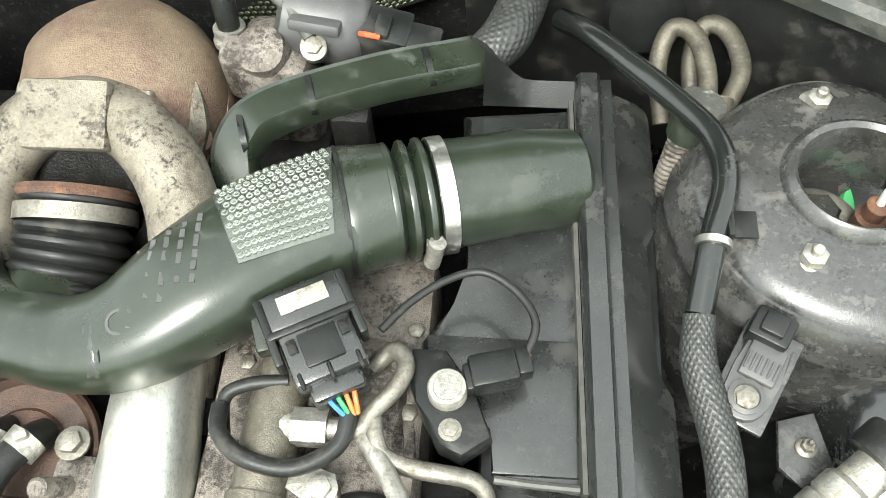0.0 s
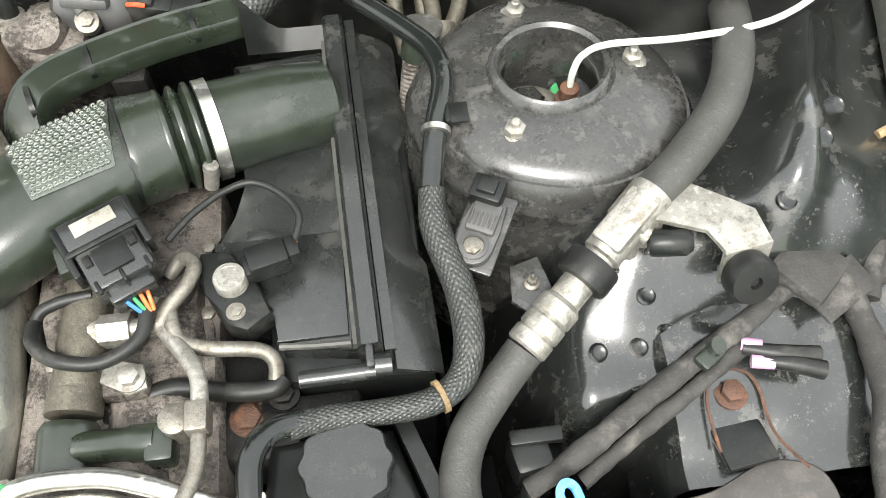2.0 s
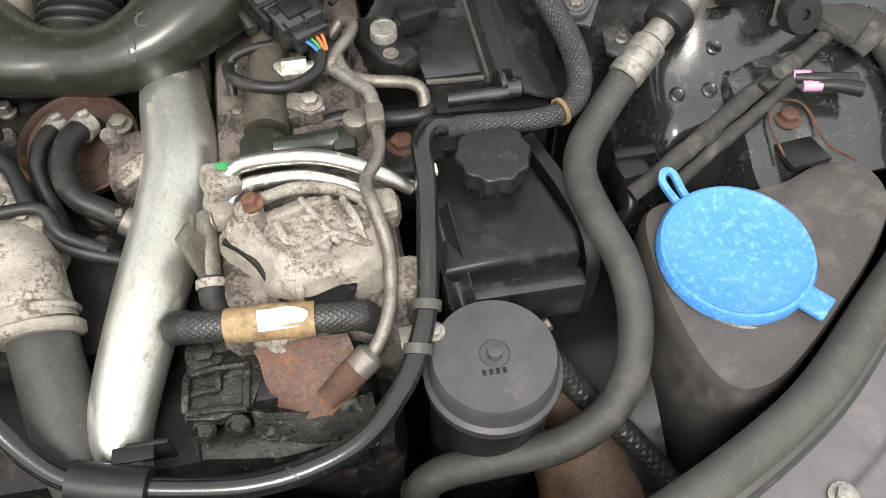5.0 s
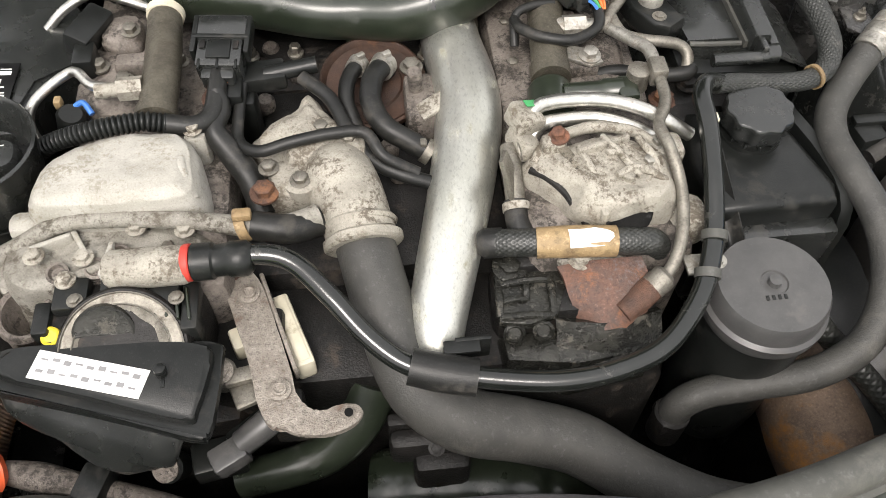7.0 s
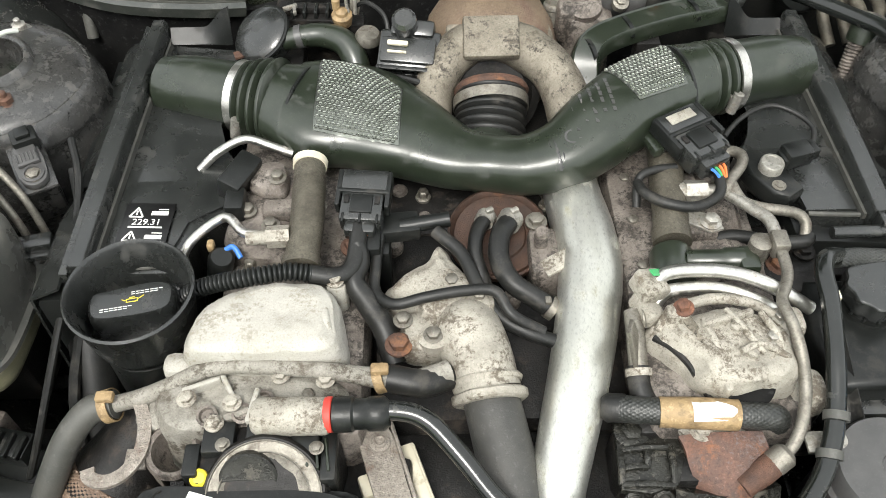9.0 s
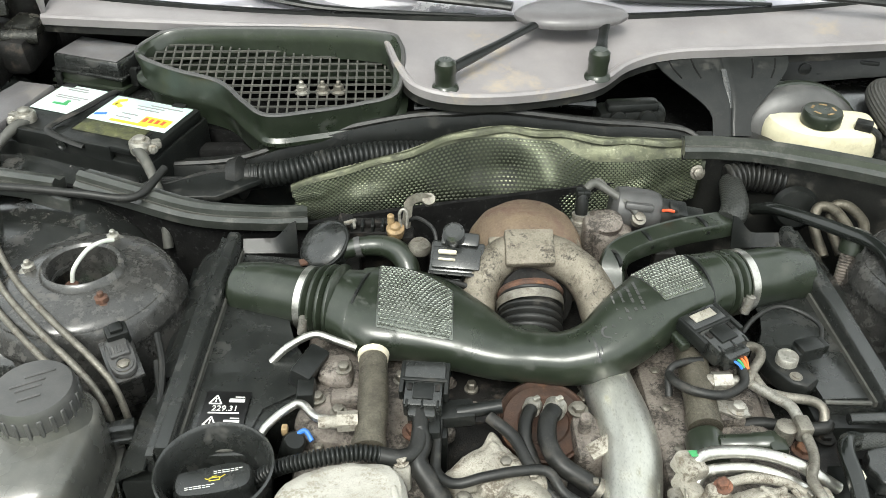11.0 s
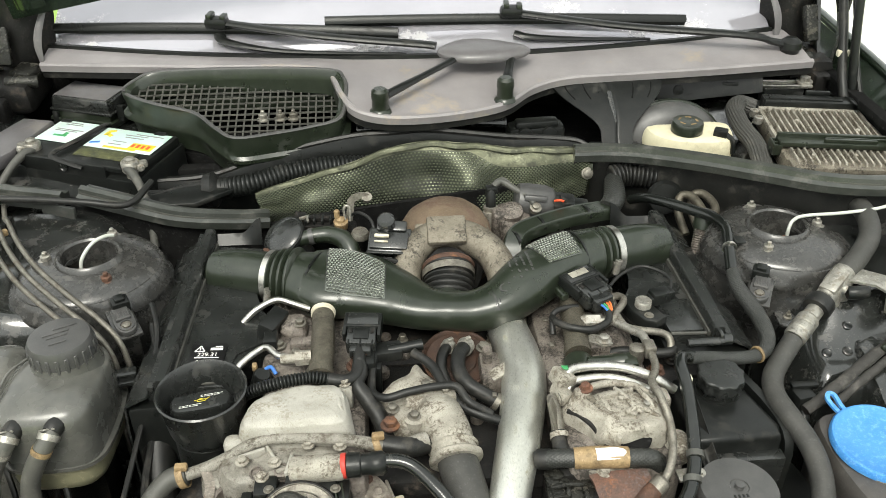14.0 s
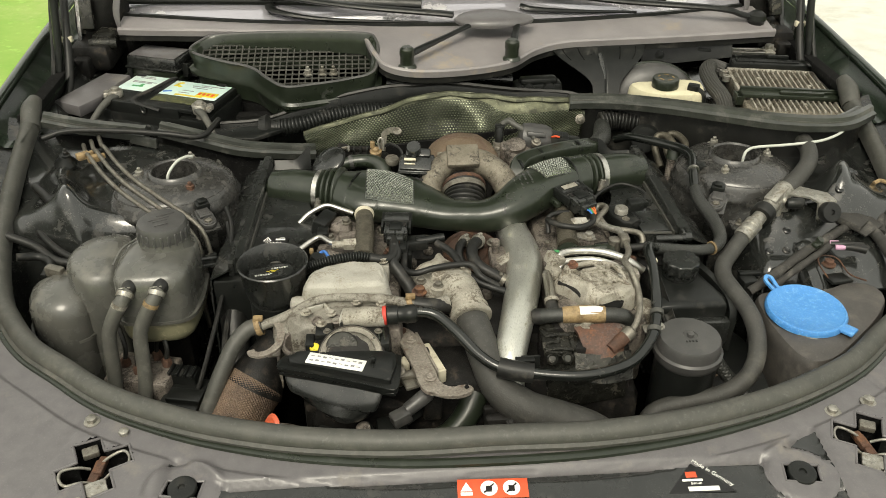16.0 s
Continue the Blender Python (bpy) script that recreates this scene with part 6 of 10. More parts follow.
part("lug", joined(lathe([(0.01, -0.004), (0.01, 0.004)], (0.17, 0.452, 0.96), (0.1, -0.5, 1), 16), bolt((0.17, 0.452, 0.963), 0.007, 0.006, (0.1, -0.5, 1))), OLDSTEEL, rv)
part("wire", tube([(0.205, 0.462, 0.968), (0.212, 0.457, 0.972), (0.22, 0.458, 0.969)], 0.0022, 8), STICKERRED, rv)
part("cable", tube([(0.1, 0.492, 0.985), (0.115, 0.5, 0.99), (0.135, 0.49, 0.982), (0.155, 0.472, 0.975), (0.168, 0.455, 0.968)], [0.006, 0.0065, 0.006, 0.0055, 0.005], 10), GREYRUBBER, rv)
part("cable_strand", tube([(0.108, 0.497, 0.991), (0.118, 0.502, 0.996), (0.13, 0.497, 0.99)], 0.0018, 6), GREYRUBBER, rv)
part("sensor", joined(lathe([(0.012, -0.02), (0.012, 0.0), (0.0145, 0.002), (0.0145, 0.007), (0.011, 0.008), (0.013, 0.012), (0.013, 0.017)], (0.096, 0.478, 0.935), (0, 0.2, 1), 16)), ZINC, rv, "steel pressure sensor")
part("sensor_plug", joined(lathe([(0.009, 0.015), (0.0095, 0.045), (0.007, 0.05)], (0.096, 0.478, 0.935), (0, 0.2, 1), 14), rbox((0.097, 0.488, 0.982), (0.02, 0.016, 0.012), 0.003)), PLASTIC, rv, "black sensor plug")
cdct = thing("cable_duct", (0.2, 0.41, 0.88), "flat black plastic cable duct behind the intake duct", "cable duct")
CD = [(0.118, 0.35, 0.92), (0.122, 0.376, 0.943), (0.145, 0.4, 0.952), (0.218, 0.432, 0.954), (0.28, 0.453, 0.951), (0.306, 0.468, 0.944)]
part("channel", strip(CD, [(-0.0165, -0.013), (0.0165, -0.013), (0.0175, 0.005), (0.0145, 0.0095), (0.013, 0.0075), (-0.013, 0.0075), (-0.0145, 0.0095), (-0.0175, 0.005)], 8), GLOSSY, cdct)
for x, y in ((0.175, 0.413), (0.255, 0.445), (0.124, 0.384)):
    q = min(curve_points(CD, 12), key=lambda p: (p[0] - x) ** 2 + (p[1] - y) ** 2)
    part("cable_tie", tube([(q[0] - 0.0022, q[1] - 0.0007, q[2]), (q[0], q[1], q[2]), (q[0] + 0.0022, q[1] + 0.0007, q[2])], [(0.0182, 0.011)] * 3, 20, 2, (0, 0, 1)), PLASTIC, cdct)
part("loom", braided([(0.3, 0.464, 0.946), (0.315, 0.482, 0.949), (0.325, 0.51, 0.949), (0.333, 0.545, 0.945), (0.34, 0.575, 0.94)], [0.017, 0.019, 0.019, 0.018, 0.016], 20, 0.008, 0.0005, 120), BRAID, cdct, "braided cable sleeve")
part("grommet", ribbed([(0.335, 0.578, 0.945), (0.37, 0.582, 0.948), (0.42, 0.572, 0.945)], 0.019, 0.004, 0.008), RUBBER, cdct, "black ribbed grommet")
part("foot", rbox((0.2, 0.41, 0.9), (0.03, 0.02, 0.08), 0.004), DARK, cdct)


# ---- air filter boxes ----
def airbox(s, y0, group):
    b = thing("air_filter_box", (s * 0.34, 0.28, 0.66), "black plastic air filter box with a raised rail" + (" and sensor" if s > 0 else " and label"), "air filter box", group)
    o = [(0.285, 0.425), (0.375, 0.435), (0.380, y0), (0.322, y0 + 0.008), (0.318, y0 + 0.04), (0.268, y0 + 0.066), (0.268, 0.235), (0.288, 0.262), (0.302, 0.29)]
    if s < 0:
        o = [(0.285, 0.425), (0.38, 0.44), (0.40, y0), (0.318, y0), (0.305, 0.14), (0.262, 0.165), (0.258, 0.22), (0.29, 0.25), (0.302, 0.29)]
    o = [(s * x, y) for x, y in o]
    part("lid", joined(prism(o, 0.70, 0.922, 0.006), prism([(s * x, y) for x, y in ([(0.318, y0 + 0.012), (0.371, y0 + 0.012), (0.371, 0.237), (0.272, 0.237), (0.274, 0.22), (0.318, 0.175)] if s > 0 else [(0.322, y0 + 0.012), (0.384, y0 + 0.012), (0.381, 0.205), (0.264, 0.205), (0.267, 0.172), (0.31, 0.148)])], 0.918, 0.9255, 0.0015)), DUSTY, b)
    xr0, xr1 = (0.378, 0.386) if s > 0 else (0.386, 0.402)
    part("rail", joined(strip([(s * xr0, 0.445, 0.94), (s * (xr0 + xr1) / 2, 0.28, 0.937), (s * xr1, y0 - 0.004, 0.93)], [(-0.009, -0.02), (0.009, -0.02), (0.009, 0.008), (0.006, 0.012), (-0.006, 0.012), (-0.009, 0.008)], 4),
                        strip([(s * (xr0 + 0.014), 0.447, 0.936), (s * (0.014 + (xr0 + xr1) / 2), 0.28, 0.933), (s * (xr1 + 0.014), y0 - 0.006, 0.926)], [(-0.005, -0.02), (0.005, -0.02), (0.004, 0.006), (-0.004, 0.006)], 4)), DUSTY, b, "grey-black sealing rail")
    # two pale strips paint the highlights on the rail and front edge
    part("rail_groove", strip([(s * (xr0 - 0.011), 0.44, 0.926), (s * ((xr0 + xr1) / 2 - 0.011), 0.28, 0.926), (s * (xr1 - 0.011), y0 + 0.002, 0.925)], [(-0.002, -0.004), (0.002, -0.004), (0.0015, 0.004), (-0.0015, 0.004)], 4), GREYRUBBER, b, "pale strip for the highlight along the rail")
    part("front_edge", tube([(s * 0.32, y0 + 0.009, 0.9235), (s * 0.345, y0 + 0.007, 0.9235), (s * 0.372, y0 + 0.006, 0.9235)], 0.0028, 8), GREYRUBBER, b, "pale strip for the highlight on the front edge")
    wave = lambda v: 0.035 + 0.006 * math.tanh(6 * math.sin(v * 9)) * (1 if s > 0 else 0.6)
    part("base", sheet(lambda u, v: (s * (xr0 + 0.016 + (xr1 - xr0) * v + u * wave(v)), 0.447 - (0.447 - y0 + 0.02) * v, 0.925 - 0.02 * u - 0.2 * smooth((u - 0.8) / 0.2)), 14, 40, 0.003 * s), DUSTY, b, "dusty outer flange")
    part("end_wall", prism([(s * 0.31, y0 - 0.012), (s * (xr1 + 0.045), y0 - 0.018), (s * (xr1 + 0.045), 0.43), (s * 0.31, 0.43)], 0.66, 0.905, 0.006), PLASTIC, b)
    part("rear_flap", sheet(lambda u, v: (s * (0.30 + 0.075 * u), 0.432 + 0.014 * v, 0.925 + (0.045 - 0.03 * smooth(u * 2.2)) * v), 10, 4, 0.002), PLASTIC, b, "torn plastic flap")
    if s < 0:
        return b
    la = part("latch", joined(lathe([(0.0065, -0.028), (0.0065, 0.026), (0.004, 0.028)], (s * 0.362, y0 - 0.02, 0.928), (1, 0.02, 0), 14), lathe([(0.009, -0.006), (0.009, 0.006)], (s * 0.394, y0 - 0.016, 0.928), (1, 0, 0), 14),
                              rbox((s * 0.385, y0 - 0.006, 0.93), (0.006, 0.03, 0.02), 0.002)), DUSTY, b, "grey plastic hinge latch")
    return b


right_box = airbox(1, 0.135, "air filter boxes")
left_box = airbox(-1, 0.085, "air filter boxes")
se = part("pressure_sensor", joined(prism([(0.264, 0.222), (0.286, 0.222), (0.306, 0.195), (0.318, 0.165), (0.3, 0.152), (0.285, 0.158), (0.27, 0.185), (0.262, 0.205)], 0.915, 0.94, 0.005)), PLASTIC, right_box, "black pressure sensor")
part("cap", lathe([(0.0125, 0.935), (0.0125, 0.949), (0.0115, 0.9505), (0.009, 0.9505), (0.0085, 0.95), (0.0, 0.95)], (0.289, 0.192, 0), n=24), ZINC, se, "round dull metal sensor cap")
part("plug", joined(rbox((0.317, 0.204, 0.948), (0.03, 0.022, 0.02), 0.003, (0, 0, 15)), rbox((0.305, 0.2, 0.945), (0.012, 0.018, 0.014), 0.002, (0, 0, 15)), rbox((0.335, 0.211, 0.947), (0.01, 0.018, 0.014), 0.002, (0, 0, 15))), PLASTIC, se, "black plug")
part("screw", bolt((0.292, 0.168, 0.94), 0.005, 0.003), OLDSTEEL, se)
part("wire", tube([(0.336, 0.213, 0.95), (0.342, 0.235, 0.955), (0.33, 0.255, 0.957), (0.308, 0.268, 0.958), (0.285, 0.262, 0.957), (0.262, 0.245, 0.956), (0.245, 0.225, 0.955)], 0.0028, 10), RUBBER, se, "black sensor cable")
part("wire_end", tube([(0.333, 0.207, 0.949), (0.338, 0.216, 0.951)], 0.0022, 6), WIREORANGE, se)
# warning label on the other box
LM = pose(-0.35, 0.138, 0.9285, 0, 0, -3) @ Matrix.Scale(0.86, 4)
la = part("warning_label", turned(rbox((0, 0, 0), (0.058, 0.076, 0.0008), 0.0002), LM), LABELBLACK, left_box, "black oil warning label with white print")
for dy in (0.022, -0.014):
    part("print", turned(joined(*[sweep([V(a), V(b)], lambda i: [(-0.001, -0.0002), (0.001, -0.0002), (0.001, 0.0002), (-0.001, 0.0002)], (0, 0, 1)) for a, b in
                                  (((-0.022, dy - 0.006, 0.0008), (-0.006, dy - 0.006, 0.0008)), ((-0.006, dy - 0.006, 0.0008), (-0.014, dy + 0.008, 0.0008)), ((-0.014, dy + 0.008, 0.0008), (-0.022, dy - 0.006, 0.0008)))],
                                rbox((-0.014, dy, 0.0008), (0.0018, 0.007, 0.0004), 0.0001), rbox((0.013, dy, 0.0008), (0.02, 0.006, 0.0004), 0.0001), rbox((0.016, dy + 0.006, 0.0008), (0.012, 0.0014, 0.0004), 0.0001)), LM), WHITE, la)
part("print", text_mesh("229.31", 0.0125, LM @ pose(0, 0.008, 0.0007)), WHITE, la)
part("print", turned(rbox((0, 0.0005, 0.0008), (0.04, 0.0022, 0.0004), 0.0001), LM), WHITE, la)
part("print", text_mesh("229.51", 0.0125, LM @ pose(0, -0.028, 0.0007)), WHITE, la)

# ---- charge air pipe, hoses and elbow ----
cp = thing("charge_air_pipe", (0.07, 0.0, 0.80), "bright bare aluminium charge air pipe with stains", "pipe")
part("pipe", tube([(0.088, 0.24, 0.888), (0.090, 0.19, 0.895), (0.095, 0.14, 0.896), (0.095, 0.095, 0.895), (0.085, 0.04, 0.892), (0.07, -0.02, 0.888), (0.054, -0.075, 0.876), (0.043, -0.115, 0.862), (0.04, -0.14, 0.845), (0.038, -0.17, 0.81)], [0.03, 0.031, 0.0325, 0.0325, 0.031, 0.029, 0.027, 0.025, 0.023, 0.022], 28, 6), ALU, cp)
part("bracket", joined(rbox((0.07, -0.142, 0.872), (0.03, 0.004, 0.03), 0.001), rbox((0.06, -0.148, 0.885), (0.03, 0.012, 0.003), 0.001)), PLASTIC, cp, "small black bracket")
ih = thing("charge_air_hose", (0.08, -0.15, 0.70), "thick matt black foam-covered charge air hose", "hose")
part("hose", tube([(-0.018, -0.012, 0.895), (-0.008, -0.06, 0.88), (0.004, -0.11, 0.86), (0.022, -0.155, 0.835), (0.06, -0.18, 0.813), (0.11, -0.188, 0.797), (0.16, -0.2, 0.783), (0.21, -0.228, 0.765), (0.27, -0.255, 0.75), (0.34, -0.27, 0.735)], [0.026, 0.0265, 0.027, 0.028, 0.029, 0.0285, 0.028, 0.027, 0.026, 0.026], 24, 6), SLEEVE, ih)
part("hose_clamp", band((0.33, -0.268, 0.737), (1, -0.2, -0.2), 0.0265, 0.012), ZINC, ih, "zinc hose clamp")
part("support_bracket", joined(rbox((0.03, -0.175, 0.80), (0.07, 0.012, 0.03), 0.003), bolt((0.035, -0.188, 0.79), 0.005, 0.005, (0, -0.5, 1))), DARK, ih, "dark support bracket")
eb = thing("intake_elbow", (-0.045, 0.03, 0.82), "corroded cast aluminium intake elbow with a ribbed outlet", "elbow")
part("casting", lumpy(joined(tube([(-0.035, 0.045, 0.885), (-0.03, 0.02, 0.9), (-0.022, -0.005, 0.9), (-0.015, -0.035, 0.89)], [0.036, 0.034, 0.0315, 0.031], 24),
                             rbox((-0.072, 0.02, 0.895), (0.045, 0.045, 0.04), 0.012), rbox((-0.04, 0.045, 0.9), (0.075, 0.03, 0.05), 0.012), lathe([(0.014, -0.03), (0.014, 0.012), (0.009, 0.014)], (-0.064, 0.01, 0.905), n=16),
                             lathe([(0.0325, -0.004), (0.035, -0.002), (0.035, 0.004), (0.0325, 0.006)], (-0.014, -0.038, 0.889), (0.1, -1, -0.35), 28), lathe([(0.032, -0.003), (0.034, 0), (0.032, 0.003)], (-0.016, -0.024, 0.893), (0.1, -1, -0.3), 28)), 0.0015, 45), CAST, eb)
part("rear_housing", casting([(-0.1, 0.05), (-0.02, 0.05), (-0.012, 0.07), (-0.04, 0.105), (-0.055, 0.13), (-0.072, 0.105), (-0.11, 0.075)], [(0.83, 1.0), (0.88, 1.0), (0.9, 0.95), (0.912, 0.75), (0.917, 0.4)], 0.003, 0.0008), CAST, eb, "pinkish grimy housing")
for x, y, z in ((-0.064, 0.01, 0.918), (-0.092, 0.03, 0.914), (-0.02, 0.05, 0.922), (-0.045, 0.075, 0.912)):
    part("bolt", bolt((x, y, z), 0.0065, 0.007), OLDSTEEL, eb)
part("rusty_bolt", bolt((-0.096, 0.005, 0.91), 0.009, 0.01), RUST, eb)

# round rusty valve with two hoses
ev = thing("round_valve", (-0.005, 0.145, 0.82), "round rust-brown metal valve with two hoses", "valve")
part("disc", lathe([(0.035, -0.07), (0.04, -0.012), (0.05, -0.01), (0.0535, -0.004), (0.053, 0.003), (0.0505, 0.0045), (0.048, 0.002), (0.046, -0.001), (0.03, -0.0015), (0.028, 0.0005), (0.0, 0.001)], (0.006, 0.15, 0.893), (0, -0.22, 1), 44), RUSTDARK, ev)
for r, pts in ((0.0078, [(-0.006, 0.166, 0.897), (-0.008, 0.155, 0.912), (-0.018, 0.132, 0.914), (-0.02, 0.108, 0.908), (-0.012, 0.085, 0.895), (-0.004, 0.06, 0.87)]), (0.0105, [(0.02, 0.163, 0.897), (0.017, 0.15, 0.914), (0.005, 0.126, 0.918), (0.003, 0.1, 0.914), (0.014, 0.076, 0.908), (0.035, 0.064, 0.9), (0.052, 0.056, 0.892)])):
    h = part("hose", lumpy(tube(pts, r, 14), 0.0006, 70), RUBBER, ev, "black rubber hose")
    ax = tuple(V(pts[1]) - V(pts[2]))
    part("spring_clip", joined(lumpy(band(tuple(V(pts[1])), ax, r + 0.0005, 0.012, 0.0018, 20), 0.001, 120), rbox(tuple(V(pts[1]) + V((0.004, 0.002, r + 0.003))), (0.009, 0.006, 0.006), 0.0015, (0, 0, 30))), ZINC, h, "crusted silver spring clip")
    part("end_clip", joined(band(tuple(V(pts[-1])), tuple(V(pts[-1]) - V(pts[-2])), r + 0.0006, 0.008, 0.0012, 20), rbox(tuple(V(pts[-1]) + V((-0.004, 0, r + 0.002))), (0.006, 0.008, 0.005), 0.001)), OLDSTEEL, h, "dull spring clip")
fs = thing("bracket_with_studs", (0.055, 0.12, 0.82), "grimy aluminium bracket with bolts", "bracket")
part("casting", lumpy(joined(rbox((0.052, 0.12, 0.865), (0.035, 0.06, 0.08), 0.008), lathe([(0.007, 0), (0.007, 0.035), (0.005, 0.037)], (0.048, 0.128, 0.9), (-0.1, -0.3, 1), 12)), 0.002, 50), CASTDIRTY, fs)
part("strap", rbox((0.062, 0.1, 0.908), (0.032, 0.02, 0.004), 0.001, (0, -20, 20)), CAST, fs)
part("bolt", bolt((0.045, 0.155, 0.905), 0.008, 0.008), OLDSTEEL, fs)

# vacuum hoses between
vh = thing("vacuum_hoses", (-0.03, 0.05, 0.82), "thin black vacuum hoses looped over the elbow", "hoses")
for pts, r in (([(-0.06, 0.125, 0.93), (-0.035, 0.1, 0.925), (-0.02, 0.065, 0.918), (0.0, 0.035, 0.91), (0.025, 0.02, 0.905), (0.06, 0.012, 0.895)], 0.0068),
               ([(-0.115, 0.12, 0.93), (-0.118, 0.09, 0.925), (-0.118, 0.06, 0.92), (-0.1, 0.042, 0.924), (-0.07, 0.045, 0.93), (-0.035, 0.05, 0.932), (-0.005, 0.05, 0.93), (0.01, 0.03, 0.92), (0.04, 0.02, 0.905)], 0.0055)):
    part("hose", tube(pts, r, 12), RUBBER, vh)
vs = thing("vacuum_switch", (-0.1, 0.13, 0.86), "black vacuum switch with hose ports", "switch")
part("body", joined(rbox((-0.1, 0.135, 0.925), (0.05, 0.028, 0.018), 0.004, (0, 0, 6)), rbox((-0.125, 0.115, 0.93), (0.024, 0.04, 0.02), 0.004), lathe([(0.008, -0.02), (0.008, 0.03)], (-0.075, 0.135, 0.93), (1, 0.1, 0.1), 12), rbox((-0.12, 0.12, 0.89), (0.03, 0.03, 0.06), 0.004)), PLASTIC, vs)
part("rusty_nut", bolt((-0.142, 0.118, 0.915), 0.009, 0.01), RUST, vs)

# ---- left bank ----
vl = thing("cylinder_head_cover", (-0.22, 0.0, 0.80), "chalky white cast aluminium cover on the engine front", "engine cover")
part("dome", casting([(-0.289, -0.012), (-0.28, 0.03), (-0.245, 0.053), (-0.2, 0.062), (-0.16, 0.055), (-0.146, 0.02), (-0.146, -0.018), (-0.2, -0.024), (-0.26, -0.022)], [(0.84, 1.02), (0.9, 1.0), (0.918, 0.985), (0.932, 0.95), (0.942, 0.88), (0.947, 0.72), (0.949, 0.4)], 0.0022, 0.0006), CASTWHITE, vl)
part("dome_ridge", tube([(-0.152, -0.012, 0.93), (-0.16, 0.01, 0.942), (-0.163, 0.035, 0.938), (-0.165, 0.058, 0.92)], [0.006, 0.005, 0.005, 0.006], 12), CASTWHITE, vl)
pieces("boss", [lumpy(rbox((-0.294, -0.012, 0.9), (0.03, 0.024, 0.04), 0.01), 0.0016, 40), lumpy(rbox((-0.155, 0.06, 0.9), (0.02, 0.016, 0.07), 0.006), 0.0016, 40)], CASTWHITE, vl)
pieces("base", [casting([(-0.31, -0.02), (-0.31, -0.068), (-0.27, -0.076), (-0.22, -0.066), (-0.15, -0.07), (-0.142, -0.03), (-0.2, -0.016), (-0.26, -0.016)], [(0.82, 1.0), (0.885, 1.0), (0.9, 0.97), (0.908, 0.9), (0.911, 0.7), (0.909, 0.4)], 0.005, 0.001), casting([(-0.335, -0.02), (-0.33, -0.06), (-0.3, -0.065), (-0.285, -0.04), (-0.295, -0.015)], [(0.82, 1.0), (0.88, 1.0), (0.89, 0.9), (0.893, 0.5)], 0.004, 0.001)], CASTBASE, vl)
part("outlet_stub", lumpy(lathe([(0.014, -0.062), (0.0165, -0.058), (0.017, -0.03), (0.0165, 0.0), (0.0155, 0.003)], (-0.158, -0.07, 0.92), (1, -0.03, 0.05), 28), 0.0008, 60), CAST, vl, "round cast outlet stub")
for k, (x, y) in enumerate(((-0.262, -0.062), (-0.232, -0.06), (-0.292, -0.058), (-0.214, -0.048))):
    part("cast_pocket", lathe([(0.009, -0.004), (0.0095, 0.004), (0.007, 0.005), (0.0055, 0.001), (0.0, 0.001)], (x, y, 0.908 - 0.02 * (k == 2)), (0, -0.3, 1), 16), CASTDIRTY, vl, "grimy bolt pocket")
for k, (x, y, a) in enumerate(((-0.285, -0.052, 50), (-0.245, -0.04, 120), (-0.27, -0.035, 20), (-0.222, -0.056, 80))):
    part("web", lumpy(rbox((x, y, 0.911 - 0.012 * (k == 0)), (0.034, 0.005, 0.016), 0.002, (0, 0, a)), 0.0012, 70), CASTWHITE, vl)
for x, y, z in ((-0.28, -0.05, 0.918), (-0.24, -0.055, 0.918), (-0.2, -0.03, 0.92), (-0.16, -0.035, 0.919), (-0.155, 0.06, 0.938), (-0.255, -0.07, 0.91), (-0.3, -0.05, 0.894)):
    part("bolt", bolt((x, y, z), 0.006, 0.006), CAST, vl)
cup = thing("oil_filler", (-0.345, 0.035, 0.80), "black oil filler cup with a printed screw cap inside", "oil filler")
part("funnel", (lambda m: (m[0], m[1][:-2]))(lathe([(0.04, 0.80), (0.042, 0.885), (0.048, 0.896), (0.05, 0.905), (0.057, 0.955), (0.059, 0.958), (0.057, 0.96), (0.0545, 0.957), (0.047, 0.905), (0.03, 0.893)], (-0.338, 0.041, 0), n=48)), DUSTY, cup)
part("neck", lathe([(0.045, 0.80), (0.045, 0.888), (0.02, 0.892)], (-0.338, 0.041, 0), n=32), PLASTIC, cup)
capm = part("cap", joined(lathe([(0.038, 0.885), (0.039, 0.9), (0.036, 0.903)], (-0.343, 0.043, 0), n=32), turned(cushion([(-0.038, -0.013), (-0.02, -0.019), (0.02, -0.019), (0.038, -0.012), (0.039, 0.011), (0.02, 0.018), (-0.02, 0.015), (-0.038, 0.011)], [(-0.024, 0.98), (-0.01, 0.99), (0.006, 1.0), (0.012, 0.97), (0.0155, 0.9), (0.0163, 0.6)]), pose(-0.343, 0.045, 0.921, 0, 0, 10))), DUSTY, cup, "black oil cap grip with yellow oil-can print")
CM = pose(-0.341, 0.043, 0.9375, 0, 0, 10)
part("print", turned(joined(rbox((0, -0.0012, 0), (0.010, 0.0008, 0.0005), 0.0001), rbox((0, 0.0022, 0), (0.009, 0.0008, 0.0005), 0.0001), rbox((-0.005, 0.0005, 0), (0.0008, 0.004, 0.0005), 0.0001), rbox((0.005, 0.0005, 0), (0.0008, 0.004, 0.0005), 0.0001), rbox((0.008, 0.0026, 0), (0.007, 0.0009, 0.0005), 0.0001, (0, 0, 30)), rbox((0, 0.0038, 0), (0.005, 0.0008, 0.0005), 0.0001), rbox((-0.0075, 0.0016, 0), (0.004, 0.0008, 0.0005), 0.0001, (0, 0, -30))), CM), YELLOW, capm)
